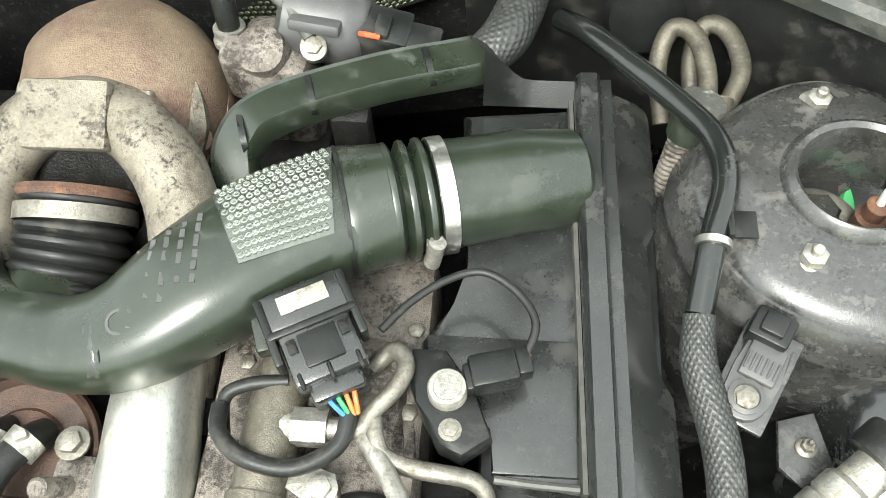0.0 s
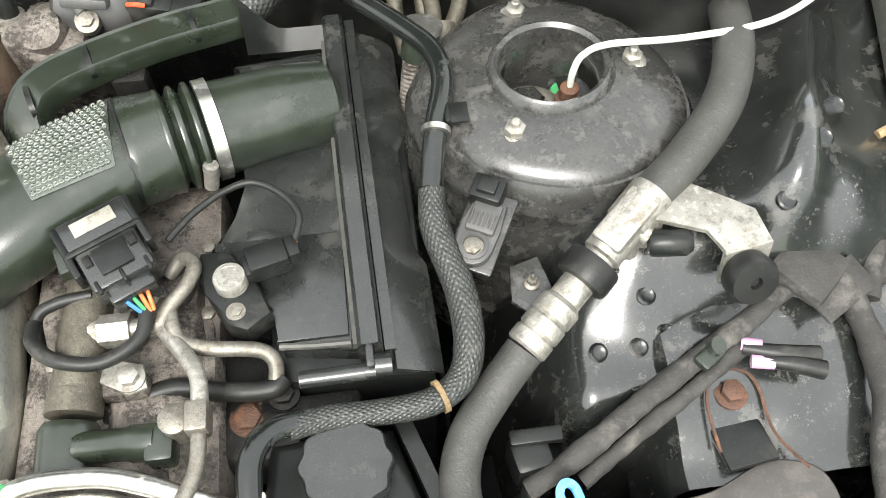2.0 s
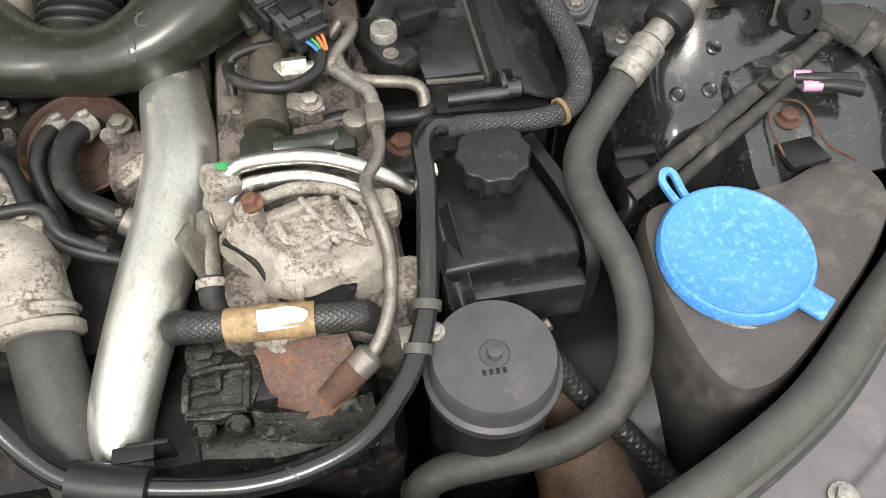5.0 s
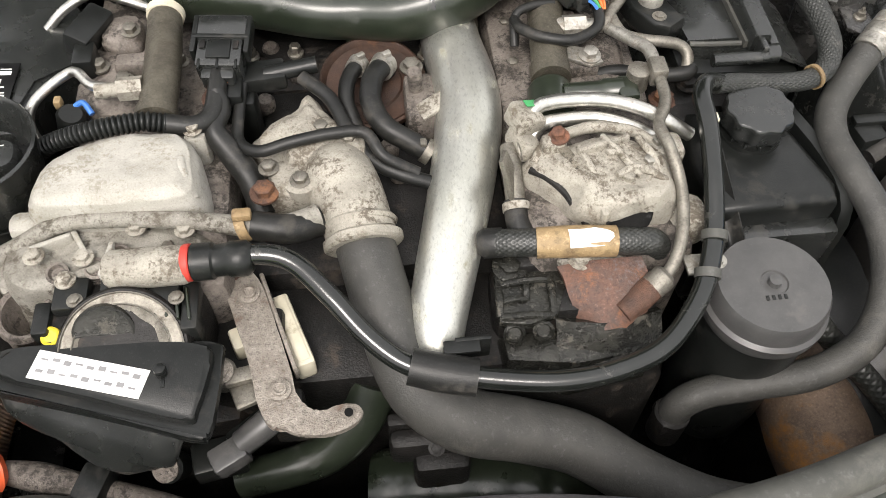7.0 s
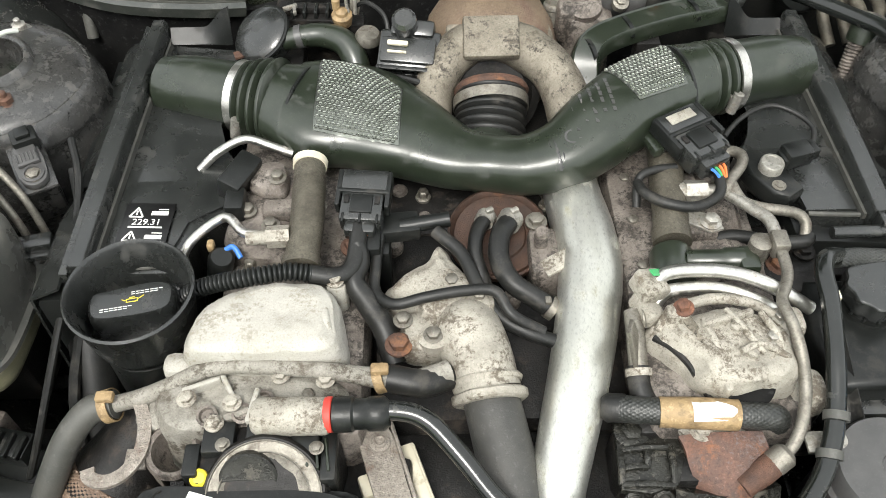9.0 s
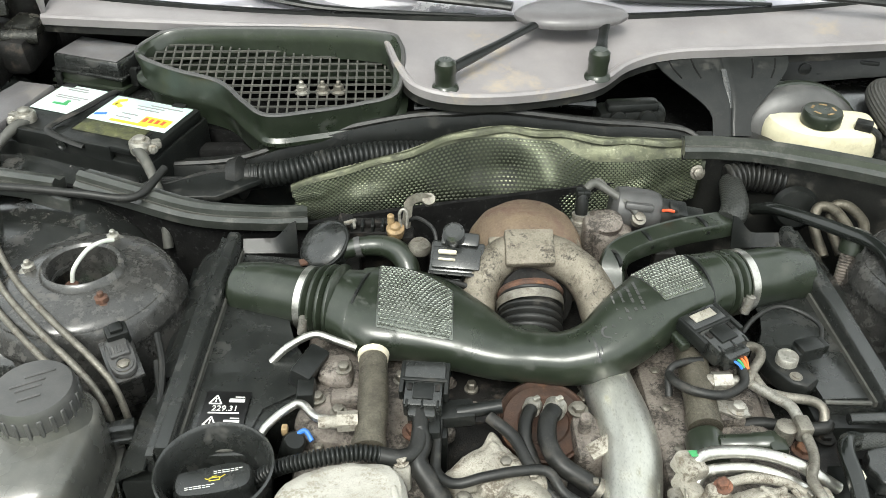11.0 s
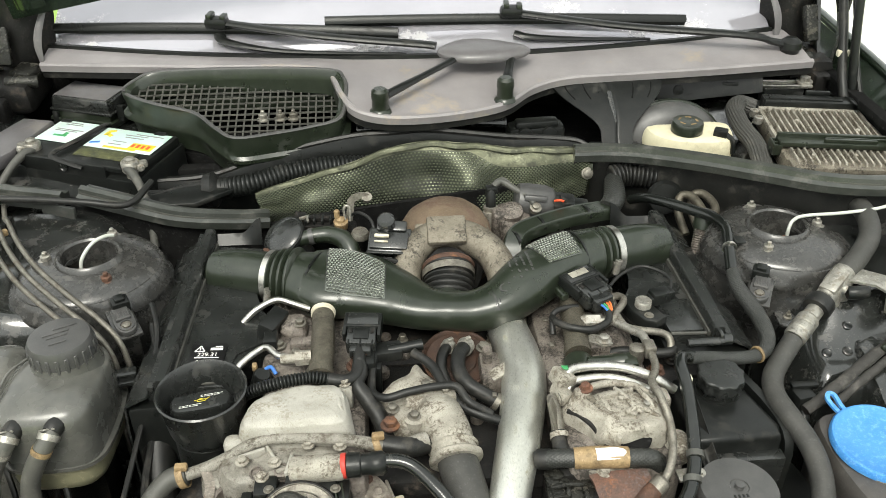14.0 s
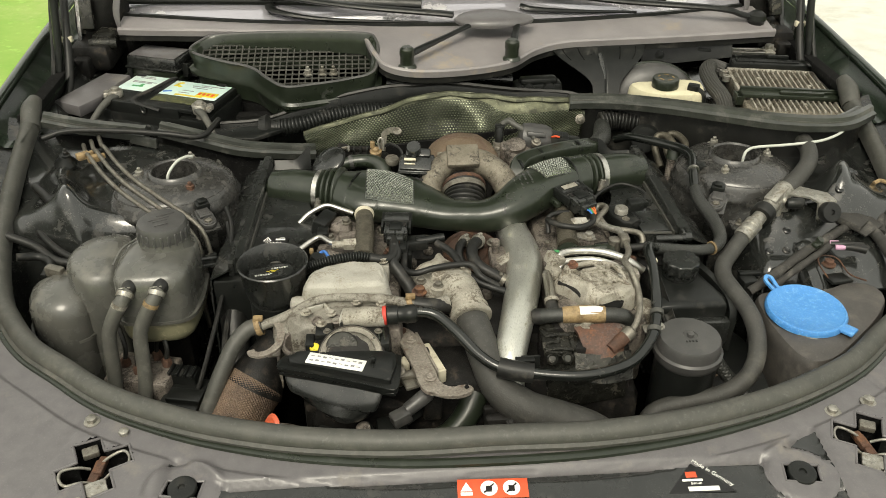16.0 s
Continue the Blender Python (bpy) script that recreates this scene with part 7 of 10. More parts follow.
part("print", turned(joined(*[rbox((0.001 + 0.0042 * k, 0.0098 - 0.0024 * j, 0), (0.0034, 0.0008, 0.0005), 0.0001, segments=1) for j in range(2) for k in range(7 - j)], *[rbox((-0.027 + 0.0042 * k, -0.0055 - 0.0024 * j, 0), (0.0034, 0.0008, 0.0005), 0.0001, segments=1) for j in range(2) for k in range(7 - j)]), CM), WHITE, capm)
# ribbed loom over the cover
lm = thing("ribbed_wiring_loom", (-0.22, 0.06, 0.85), "black corrugated wiring loom over the engine cover", "wiring loom")
part("conduit", ribbed([(-0.31, 0.065, 0.905), (-0.28, 0.062, 0.93), (-0.24, 0.06, 0.945), (-0.2, 0.065, 0.947), (-0.175, 0.066, 0.942)], 0.0068, 0.0022, 0.0046, 16), PLASTIC, lm)
part("cable", tube([(-0.178, 0.066, 0.942), (-0.155, 0.065, 0.938), (-0.14, 0.075, 0.938), (-0.135, 0.1, 0.942), (-0.135, 0.125, 0.945)], 0.009, 12), RUBBER, lm)
# left fuel rail
fr = thing("fuel_rail", (-0.19, 0.15, 0.86), "grimy steel fuel rail with a bent high-pressure pipe", "fuel rail")
part("rail", lumpy(joined(tube([(-0.188, 0.208, 0.944), (-0.187, 0.18, 0.943), (-0.186, 0.13, 0.94), (-0.189, 0.085, 0.935)], [0.016, 0.0165, 0.017, 0.0165], 20, 4), lathe([(0.019, -0.006), (0.019, 0.004), (0.012, 0.006)], (-0.189, 0.083, 0.934), (0, -1, -0.1), 20)), 0.0008, 60), RAIL, fr)
part("collar", lathe([(0.0175, -0.004), (0.0185, 0.004)], (-0.188, 0.206, 0.944), (0, 1, 0.03), 20), IVORY, fr)
part("fitting", joined(lathe([(0.011, -0.012), (0.011, 0.01)], (-0.213, 0.112, 0.942), (-1, -0.05, 0), 6), lathe([(0.007, -0.012), (0.007, 0.03)], (-0.213, 0.112, 0.942), (-1, -0.05, 0), 12)), CAST, fr)
part("pipe", tube([(-0.215, 0.112, 0.942), (-0.245, 0.116, 0.944), (-0.262, 0.135, 0.944), (-0.276, 0.135, 0.94), (-0.3, 0.115, 0.932), (-0.308, 0.1, 0.918), (-0.3, 0.085, 0.895)], 0.0048, 12), STEEL, fr, "bent bright steel pipe")
part("pipe", tube([(-0.21, 0.235, 0.932), (-0.235, 0.24, 0.94), (-0.26, 0.245, 0.945), (-0.29, 0.235, 0.935), (-0.31, 0.225, 0.92)], 0.0048, 12), STEEL, fr, "bent bright steel pipe")
pieces("casting", [casting([(-0.265, 0.11), (-0.2, 0.11), (-0.195, 0.17), (-0.2, 0.235), (-0.262, 0.235), (-0.27, 0.17)], [(0.86, 1.0), (0.895, 1.0), (0.912, 0.95), (0.92, 0.8), (0.922, 0.5)], 0.006, 0.0012), casting([(-0.25, 0.185), (-0.215, 0.18), (-0.212, 0.21), (-0.225, 0.222), (-0.25, 0.215)], [(0.9, 1.0), (0.928, 1.0), (0.936, 0.85), (0.938, 0.5)], 0.003, 0.001), lumpy(rbox((-0.215, 0.16, 0.925), (0.04, 0.02, 0.02), 0.005), 0.002, 60)], CASTDIRTY, fr, "grimy injector castings")
for x, y in ((-0.222, 0.196), (-0.25, 0.16), (-0.225, 0.14), (-0.25, 0.215)):
    part("bolt", bolt((x, y, 0.935 if y > 0.17 else 0.925), 0.0065, 0.008), OLDSTEEL, fr)
part("plug", joined(rbox((-0.262, 0.2, 0.935), (0.026, 0.05, 0.028), 0.004, (0, 15, -25)), rbox((-0.262, 0.165, 0.93), (0.02, 0.03, 0.024), 0.004)), PLASTIC, fr, "black injector plug")
sp = thing("glow_plug_connector", (-0.275, 0.1, 0.85), "black connector with yellow and blue clips", "connector")
part("body", joined(lathe([(0.012, -0.04), (0.013, 0.01), (0.01, 0.014)], (-0.272, 0.102, 0.915), (0.3, -0.2, 1), 16)), PLASTIC, sp)
part("clip", rbox((-0.28, 0.112, 0.93), (0.007, 0.01, 0.01), 0.002), TAPE, sp)
part("wire", tube([(-0.268, 0.108, 0.926), (-0.258, 0.11, 0.93), (-0.25, 0.1, 0.925)], 0.0028, 8), WIREBLUE, sp)


def big_plug(at, rot, label, tail, size=0.93):
    """The black multi-pin plug under each duct arm."""
    t = thing("wiring_connector", (at[0], at[1], at[2] - 0.06), label, "connector", "wiring connectors")
    M = pose(*at, *rot) @ Matrix.Scale(size, 4)
    part("housing", turned(rbox((0, 0.022, 0), (0.058, 0.03, 0.034), 0.004), M), DUSTY, t)
    part("plug_body", turned(rbox((0, -0.012, 0.002), (0.05, 0.042, 0.03), 0.004), M), DUSTY, t)
    part("lock_tab", turned(rbox((0, -0.012, 0.018), (0.026, 0.024, 0.004), 0.001), M), PLASTIC, t)
    for k in (-1, 1):
        part("slot", turned(rbox((k * 0.018, -0.006, 0.0175), (0.006, 0.01, 0.003), 0.0006), M), DARK, t)
        part("side_rail", turned(rbox((k * 0.029, 0.01, 0.008), (0.006, 0.05, 0.02), 0.002), M), PLASTIC, t)
    part("label", turned(rbox((0, 0.024, 0.0176), (0.034, 0.013, 0.0012), 0.0003), M), CAST, t, "worn silver label") if tail > 0 else None
    part("pin_row", turned(joined(*[rbox((-0.014 + 0.007 * k, 0.006, 0.0172), (0.003, 0.003, 0.0016), 0.0005, segments=1) for k in range(5)]), M), DARK, t)
    for k in range(3):
        part("rib", turned(rbox((-0.02 + 0.02 * k, -0.03, 0.016), (0.003, 0.012, 0.004), 0.001, segments=1), M), PLASTIC, t)
    part("locking_bar", turned(rbox((0, 0.006, 0.012), (0.062, 0.006, 0.014), 0.002), M), PLASTIC, t)
    part("collar", turned(rbox((0, -0.038, 0), (0.036, 0.014, 0.022), 0.003), M), DUSTY, t)
    for k, mt in enumerate((WIREBLUE, WIREGREEN, WIREORANGE, WIREORANGE)):
        part("wire", turned(tube([(-0.009 + 0.006 * k, -0.042, 0.003), (-0.006 + 0.0045 * k, -0.05, 0.002), (-0.002 + 0.0025 * k, -0.057, -0.005)], 0.0017, 6), M), mt, t)
    part("stalk", turned(rbox((0, 0.0, -0.04), (0.03, 0.03, 0.06), 0.004), M), DARK, t)
    return t


big_plug((0.207, 0.216, 0.958), (4, 0, 28), "black wiring connector with coloured wires and a silver label", 1)
big_plug((-0.13, 0.148, 0.948), (10, 0, -6), "black wiring connector with coloured wires", -1, 0.84)
lc = thing("connector_cable", (-0.13, 0.08, 0.85), "black bent cable below a connector", "cable")
part("cable", tube([(-0.135, 0.1, 0.945), (-0.132, 0.085, 0.935), (-0.138, 0.065, 0.93), (-0.125, 0.05, 0.915), (-0.11, 0.03, 0.9), (-0.1, 0.0, 0.885)], [0.008, 0.009, 0.01, 0.012, 0.012, 0.012], 12), RUBBER, lc)

# ---- right bank ----
vr = thing("cylinder_head_cover", (0.19, 0.0, 0.80), "rough chalky aluminium cover with a stepped seam", "engine cover")
part("dome", casting([(0.132, 0.0), (0.15, 0.02), (0.2, 0.028), (0.246, 0.02), (0.264, -0.005), (0.258, -0.045), (0.235, -0.058), (0.18, -0.056), (0.158, -0.03)], [(0.82, 1.0), (0.88, 1.0), (0.905, 0.98), (0.922, 0.93), (0.934, 0.82), (0.94, 0.6), (0.942, 0.3)], 0.0055, 0.0009), CAST, vr)
for k, (x, y, z, a, w) in enumerate(((0.19, -0.045, 0.922, 100, 0.03), (0.2, 0.005, 0.941, 15, 0.05), (0.23, -0.035, 0.93, 60, 0.04))):
    part("cast_rib", lumpy(rbox((x, y, z), (w, 0.007, 0.014), 0.003, (0, 0, a)), 0.0012, 70), CAST, vr)
for x, y, z in ((0.2, -0.018, 0.938), (0.222, -0.012, 0.936), (0.243, 0.002, 0.93), (0.19, -0.035, 0.928)):
    part("cast_boss", lumpy(lathe([(0.008, -0.01), (0.0075, 0.003), (0.005, 0.004), (0.0035, 0.002), (0.0, 0.002)], (x, y, z), (0.1, -0.2, 1), 16), 0.0006, 90), CAST, vr)
pieces("boss", [lumpy(rbox(*b), 0.0018, 38) for b in (((0.262, 0.012, 0.92), (0.03, 0.03, 0.03), 0.009), ((0.272, -0.04, 0.885), (0.04, 0.04, 0.04), 0.012), ((0.158, 0.016, 0.92), (0.024, 0.02, 0.05), 0.008))], CAST, vr)
part("front_case", lumpy(cushion([(0.122, 0.01), (0.13, -0.045), (0.16, -0.065), (0.2, -0.065), (0.165, -0.02), (0.14, 0.012)], [(0.8, 1.0), (0.885, 1.0), (0.9, 0.9), (0.905, 0.6)]), 0.002, 36), CASTDIRTY, vr, "pinkish grey lower casing")
part("seam", tube([(0.137, 0.0, 0.922), (0.15, -0.012, 0.924), (0.163, -0.028, 0.922), (0.172, -0.045, 0.915), (0.186, -0.06, 0.9)], 0.0036, 8), DARK, vr)
# no real hole: a near-black disc paints its dark inside
part("opening", lathe([(0.022, -0.004), (0.022, 0.003), (0.018, 0.004)], (0.213, -0.05, 0.92), (0, -0.75, 0.8), 28), FELTVOID, vr, "near-black disc painting the shade of an oval opening")
part("back_rim", lumpy(tube([(0.14, 0.004, 0.926), (0.155, 0.02, 0.934), (0.19, 0.03, 0.938), (0.225, 0.026, 0.938), (0.252, 0.012, 0.932)], [0.004, 0.0055, 0.0055, 0.005, 0.004], 10), 0.001, 70), CAST, vr, "raised rear rim")
for k, (a, m2, b) in enumerate((((0.2, 0.014, 0.945), (0.21, -0.006, 0.947), (0.226, -0.03, 0.94)), ((0.232, 0.012, 0.942), (0.24, -0.008, 0.941), (0.246, -0.034, 0.93)), ((0.178, 0.006, 0.942), (0.184, -0.016, 0.942), (0.194, -0.04, 0.932)), ((0.205, -0.028, 0.942), (0.225, -0.022, 0.943), (0.25, -0.03, 0.932)))):
    part("cast_rib", lumpy(tube([a, m2, b], [0.003, 0.0036, 0.003], 8), 0.0012, 80), CAST, vr)
part("rust_streak", lumpy(prism([(0.16, 0.008), (0.168, 0.012), (0.178, -0.012), (0.172, -0.02)], 0.938, 0.941, 0.001), 0.0014, 60), CASTBROWN, vr, "brown stained patch")
part("rusty_plug", bolt((0.163, 0.017, 0.943), 0.0065, 0.009, (-0.2, 0, 1)), RUSTRED, vr, "rusty orange plug")
for x, y, z in ((0.238, -0.012, 0.935), (0.205, -0.005, 0.941), (0.215, -0.03, 0.936), (0.252, 0.012, 0.932)):
    part("bolt", bolt((x, y, z), 0.0055, 0.007), ZINC if x > 0.23 else CAST, vr)
lf = thing("lifting_eye", (0.125, 0.0, 0.80), "rusty steel lifting eye plate", "bracket")
part("plate", joined(prism([(-0.02, -0.06), (0.012, -0.06), (0.014, 0.0), (0.01, 0.05), (-0.008, 0.055), (-0.018, 0.02)], -0.002, 0.002, 0.0005, pose(0.127, -0.01, 0.90, 70, 0, 75))), OLDSTEEL, lf)
part("bolt", bolt((0.13, 0.02, 0.925), 0.006, 0.006, (1, 0, 0.3)), OLDSTEEL, lf)
# right fuel rail
fq = thing("fuel_rail", (0.178, 0.16, 0.86), "grimy steel fuel rail with a black pressure valve", "fuel rail")
part("rail", lumpy(joined(tube([(0.188, 0.235, 0.925), (0.184, 0.2, 0.93), (0.18, 0.16, 0.928), (0.176, 0.118, 0.922)], [0.017, 0.018, 0.018, 0.0175], 20, 4), lathe([(0.0195, -0.008), (0.0195, 0.008)], (0.176, 0.118, 0.922), (0.05, 1, 0.1), 20)), 0.0008, 60), RAIL, fq)
part("pressure_valve", joined(lathe([(0.017, -0.022), (0.021, -0.02), (0.0215, 0.012), (0.018, 0.018)], (0.172, 0.088, 0.915), (0.05, 1, 0.15), 28), lathe([(0.011, 0), (0.0115, 0.035), (0.013, 0.037), (0.013, 0.055)], (0.182, 0.085, 0.925), (1, -0.05, 0.05), 18), rbox((0.24, 0.079, 0.928), (0.02, 0.028, 0.022), 0.004)), GLOSSY, fq, "black pressure valve with a plug")
part("nut", joined(lathe([(0.0125, -0.01), (0.0125, 0.012)], (0.205, 0.166, 0.935), (1, 0, 0), 6), lathe([(0.01, -0.02), (0.01, 0.0)], (0.2, 0.166, 0.935), (1, 0, 0), 16), lathe([(0.0075, 0), (0.0075, 0.02)], (0.215, 0.166, 0.935), (1, 0, 0), 12)), ZINC, fq, "large hexagon nut")
for pts, r in (([(0.215, 0.166, 0.935), (0.236, 0.165, 0.938), (0.244, 0.176, 0.942), (0.258, 0.193, 0.945), (0.262, 0.208, 0.944), (0.253, 0.218, 0.94), (0.24, 0.21, 0.93)], 0.0058),
               ([(0.243, 0.18, 0.94), (0.247, 0.16, 0.938), (0.254, 0.15, 0.935), (0.272, 0.145, 0.932), (0.305, 0.142, 0.927), (0.316, 0.134, 0.92), (0.314, 0.12, 0.908)], 0.0058),
               ([(0.24, 0.162, 0.935), (0.258, 0.136, 0.94), (0.267, 0.118, 0.945), (0.269, 0.095, 0.945)], 0.0062)):
    part("pipe", tube(pts, r, 12), OLDSTEEL if r < 0.006 else ZINC, fq, "bent steel fuel pipe")
pieces("casting", [casting([(0.195, 0.09), (0.255, 0.09), (0.262, 0.17), (0.255, 0.24), (0.2, 0.24), (0.192, 0.17)], [(0.85, 1.0), (0.885, 1.0), (0.902, 0.95), (0.91, 0.8), (0.912, 0.5)], 0.006, 0.0012), casting([(0.22, 0.195), (0.25, 0.195), (0.252, 0.222), (0.222, 0.225)], [(0.9, 1.0), (0.918, 1.0), (0.924, 0.85), (0.926, 0.5)], 0.003, 0.001), lumpy(rbox((0.205, 0.13, 0.915), (0.04, 0.02, 0.02), 0.006), 0.002, 60), lumpy(rbox((0.2, 0.19, 0.92), (0.03, 0.02, 0.02), 0.006), 0.002, 60)], CASTDIRTY, fq, "grimy injector castings")
part("bracket_plate", prism([(0.185, 0.135), (0.215, 0.118), (0.228, 0.122), (0.224, 0.14), (0.2, 0.147)], 0.925, 0.929, 0.001), ZINC, fq)
for x, y, z in ((0.216, 0.13, 0.929), (0.215, 0.205, 0.93), (0.238, 0.185, 0.925), (0.262, 0.098, 0.935), (0.21, 0.235, 0.915)):
    part("bolt", bolt((x, y, z), 0.0075 if z == 0.929 else 0.006, 0.008), ZINC if z == 0.929 else OLDSTEEL, fq)
part("cable", tube([(0.225, 0.2, 0.95), (0.23, 0.172, 0.948), (0.225, 0.152, 0.945), (0.2, 0.138, 0.944), (0.17, 0.142, 0.946), (0.152, 0.157, 0.945), (0.148, 0.175, 0.94)], 0.0055, 10), RUBBER, fq, "black looped cable")
part("cable", tube([(0.19, 0.192, 0.945), (0.165, 0.188, 0.945), (0.15, 0.18, 0.94), (0.148, 0.16, 0.92)], 0.0045, 10), RUBBER, fq, "black looped cable")
part("rubber_hose", tube([(0.32, 0.125, 0.91), (0.312, 0.118, 0.91), (0.28, 0.12, 0.908), (0.24, 0.128, 0.908), (0.2, 0.118, 0.9), (0.18, 0.1, 0.88)], 0.0075, 12), RUBBER, fq, "black return hose")
part("pipe_end", joined(lathe([(0.011, -0.01), (0.011, 0.012), (0.007, 0.014)], (0.252, 0.09, 0.935), n=14), rbox((0.268, 0.088, 0.945), (0.016, 0.022, 0.02), 0.003)), OLDSTEEL, fq, "steel pipe fitting")
bk = thing("engine_side_clutter", (0.3, 0.1, 0.78), "sooty brackets and rusty bolts beside the engine", "bracket")
part("bracket", lumpy(joined(rbox((0.3, 0.115, 0.86), (0.06, 0.09, 0.06), 0.01), rbox((0.335, 0.105, 0.88), (0.08, 0.03, 0.02), 0.006)), 0.003, 40), DARK, bk)
part("rusty_bolt", bolt((0.291, 0.105, 0.888), 0.01, 0.008), RUST, bk)
part("bolt", bolt((0.318, 0.118, 0.893), 0.008, 0.008), DARK, bk)
part("rusty_plate", rbox((0.29, 0.095, 0.884), (0.05, 0.03, 0.006), 0.002, (0, 0, -20)), RUSTRED, bk)
# pair of bright pipes
pp = thing("coolant_pipes", (0.22, 0.05, 0.86), "pair of bright steel pipes with a green-marked clamp", "pipes")
part("pipe", tube([(0.128, 0.03, 0.92), (0.145, 0.05, 0.942), (0.165, 0.057, 0.946), (0.205, 0.056, 0.946), (0.235, 0.048, 0.944), (0.262, 0.038, 0.936), (0.29, 0.03, 0.92)], 0.0068, 14), STEEL, pp)
part("pipe", tube([(0.135, 0.022, 0.915), (0.15, 0.04, 0.932), (0.168, 0.045, 0.935), (0.2, 0.044, 0.936), (0.225, 0.037, 0.934), (0.25, 0.028, 0.926), (0.275, 0.018, 0.91)], 0.0062, 14), STEEL, pp)
part("pipe_clamp", joined(rbox((0.138, 0.046, 0.938), (0.026, 0.03, 0.022), 0.004, (0, 20, 20)), rbox((0.135, 0.03, 0.925), (0.02, 0.034, 0.02), 0.005, (0, 20, 20))), CAST, pp, "aluminium pipe clamp")
part("paint_mark", rbox((0.143, 0.053, 0.9505), (0.012, 0.008, 0.001), 0.0003, (0, 20, 20)), WIREGREEN, pp)
part("hose", tube([(0.123, 0.03, 0.92), (0.122, 0.0, 0.915), (0.122, -0.025, 0.905)], 0.009, 12), OLDSTEEL, pp)
part("hose_end", tube([(0.122, -0.02, 0.906), (0.122, -0.038, 0.898), (0.13, -0.055, 0.893), (0.15, -0.063, 0.893), (0.175, -0.062, 0.892)], 0.0105, 14), RUBBER, pp, "black rubber hose")
part("spring_clip", band((0.122, -0.026, 0.904), (0, -1, -0.4), 0.011, 0.007), CAST, pp)
# thin oil pipe over the cover
tp = thing("oil_feed_pipe", (0.25, -0.02, 0.82), "thin corroded steel pipe with a rusty union", "pipe")
part("pipe", tube([(0.268, 0.1, 0.945), (0.268, 0.06, 0.945), (0.262, 0.04, 0.946), (0.252, 0.02, 0.948), (0.256, -0.005, 0.945), (0.262, -0.03, 0.93), (0.26, -0.06, 0.918), (0.252, -0.085, 0.908), (0.242, -0.1, 0.9), (0.226, -0.112, 0.89)], 0.0055, 12), OLDSTEEL, tp)
part("union", joined(lathe([(0.0095, -0.028), (0.0105, -0.012), (0.0115, -0.01), (0.0115, 0.004), (0.009, 0.008)], (0.222, -0.113, 0.889), (1, 0.6, 0.45), 18)), RUST, tp, "rusty pipe union")
part("union_nut", lathe([(0.0105, 0.0), (0.0118, 0.003), (0.0118, 0.016), (0.008, 0.02)], (0.224, -0.112, 0.89), (1, 0.6, 0.45), 12), OLDSTEEL, tp, "grey union nut")
# rusty fuel pump block
rb = thing("fuel_pump", (0.165, -0.09, 0.70), "square iron fuel pump with flaking orange rust", "pump")
pieces("body", [lumpy(rbox(*b), 0.0022, 46) for b in (((0.165, -0.09, 0.835), (0.142, 0.062, 0.09), 0.012), ((0.17, -0.065, 0.855), (0.12, 0.03, 0.07), 0.012), ((0.165, -0.095, 0.78), (0.14, 0.07, 0.12), 0.015))], DARK, rb)
RUSTFACE = material("blotchy_rusted_iron", (0.13, 0.064, 0.042), (0.066, 0.044, 0.037), 0.62, metal=0.15, scale=55, bump=0.5, bump_scale=800, dirt=(0.24, 0.1, 0.045), dirt_amount=0.22, dirt_scale=34, pits=0.5, depth=0.0015, grime=(0.12, 0.1, 0.092), grime_edge=0.6)
part("rusty_face", lumpy(sheet(lambda u, v: (0.152 + 0.012 * v + 0.012 * v ** 4 + (0.07 - 0.004 * v - 0.034 * v ** 4) * u, -0.08 - (0.038 + 0.01 * math.sin(math.pi * u)) * v, 0.886 - 0.008 * v - 0.014 * v ** 3 - 0.006 * (1 - u) ** 2), 22, 22, 0.012), 0.0014, 60), RUSTFACE, rb, "blotchy orange rusty face")
part("lower_skirt", lumpy(sheet(lambda u, v: (0.145 + 0.088 * u, -0.116 - 0.03 * v - 0.008 * math.sin(math.pi * u), 0.868 - 0.035 * v), 18, 8, 0.01), 0.002, 50), OILY, rb, "oily black lower face")
part("drive_bolt", joined(bolt((0.111, -0.073, 0.881), 0.0095, 0.006), lathe([(0.0155, -0.003), (0.0155, 0.001), (0.013, 0.002)], (0.111, -0.073, 0.881), n=24)), OILY, rb, "oily hexagon bolt")
part("cap_bolt", lathe([(0.012, -0.004), (0.012, 0.001), (0.0095, 0.002), (0.0075, 0.0035), (0.0, 0.0038)], (0.171, -0.094, 0.8835), (0.05, -0.25, 1), 22), RUST, rb, "rusty recessed bolt")
part("face_plate", lumpy(prism([(0.097, -0.06), (0.15, -0.06), (0.158, -0.09), (0.146, -0.122), (0.12, -0.13), (0.095, -0.126)], 0.87, 0.8805, 0.002), 0.0008, 60), OILY, rb, "oily machined face")
for a, b in (((0.1, -0.09), (0.143, -0.088)), ((0.143, -0.088), (0.141, -0.124)), ((0.141, -0.124), (0.097, -0.122)), ((0.122, -0.09), (0.12, -0.106)), ((0.1, -0.107), (0.12, -0.106)), ((0.098, -0.09), (0.096, -0.122))):
    part("raised_edge", lumpy(tube([(a[0], a[1], 0.881), ((a[0] + b[0]) / 2, (a[1] + b[1]) / 2, 0.884), (b[0], b[1], 0.881)], [(0.0035, 0.003)] * 3, 8, 4, (0, 0, 1)), 0.0006, 90), OILY, rb, "worn raised edge")
pieces("port", [joined(lathe([(0.008, -0.004), (0.0095, 0.003), (0.007, 0.005), (0.0055, 0.002), (0.0, 0.002)], p, (0, -0.75, 0.66), 18)) for p in ((0.107, -0.13, 0.868), (0.132, -0.13, 0.868))], OILY, rb, "oily port")
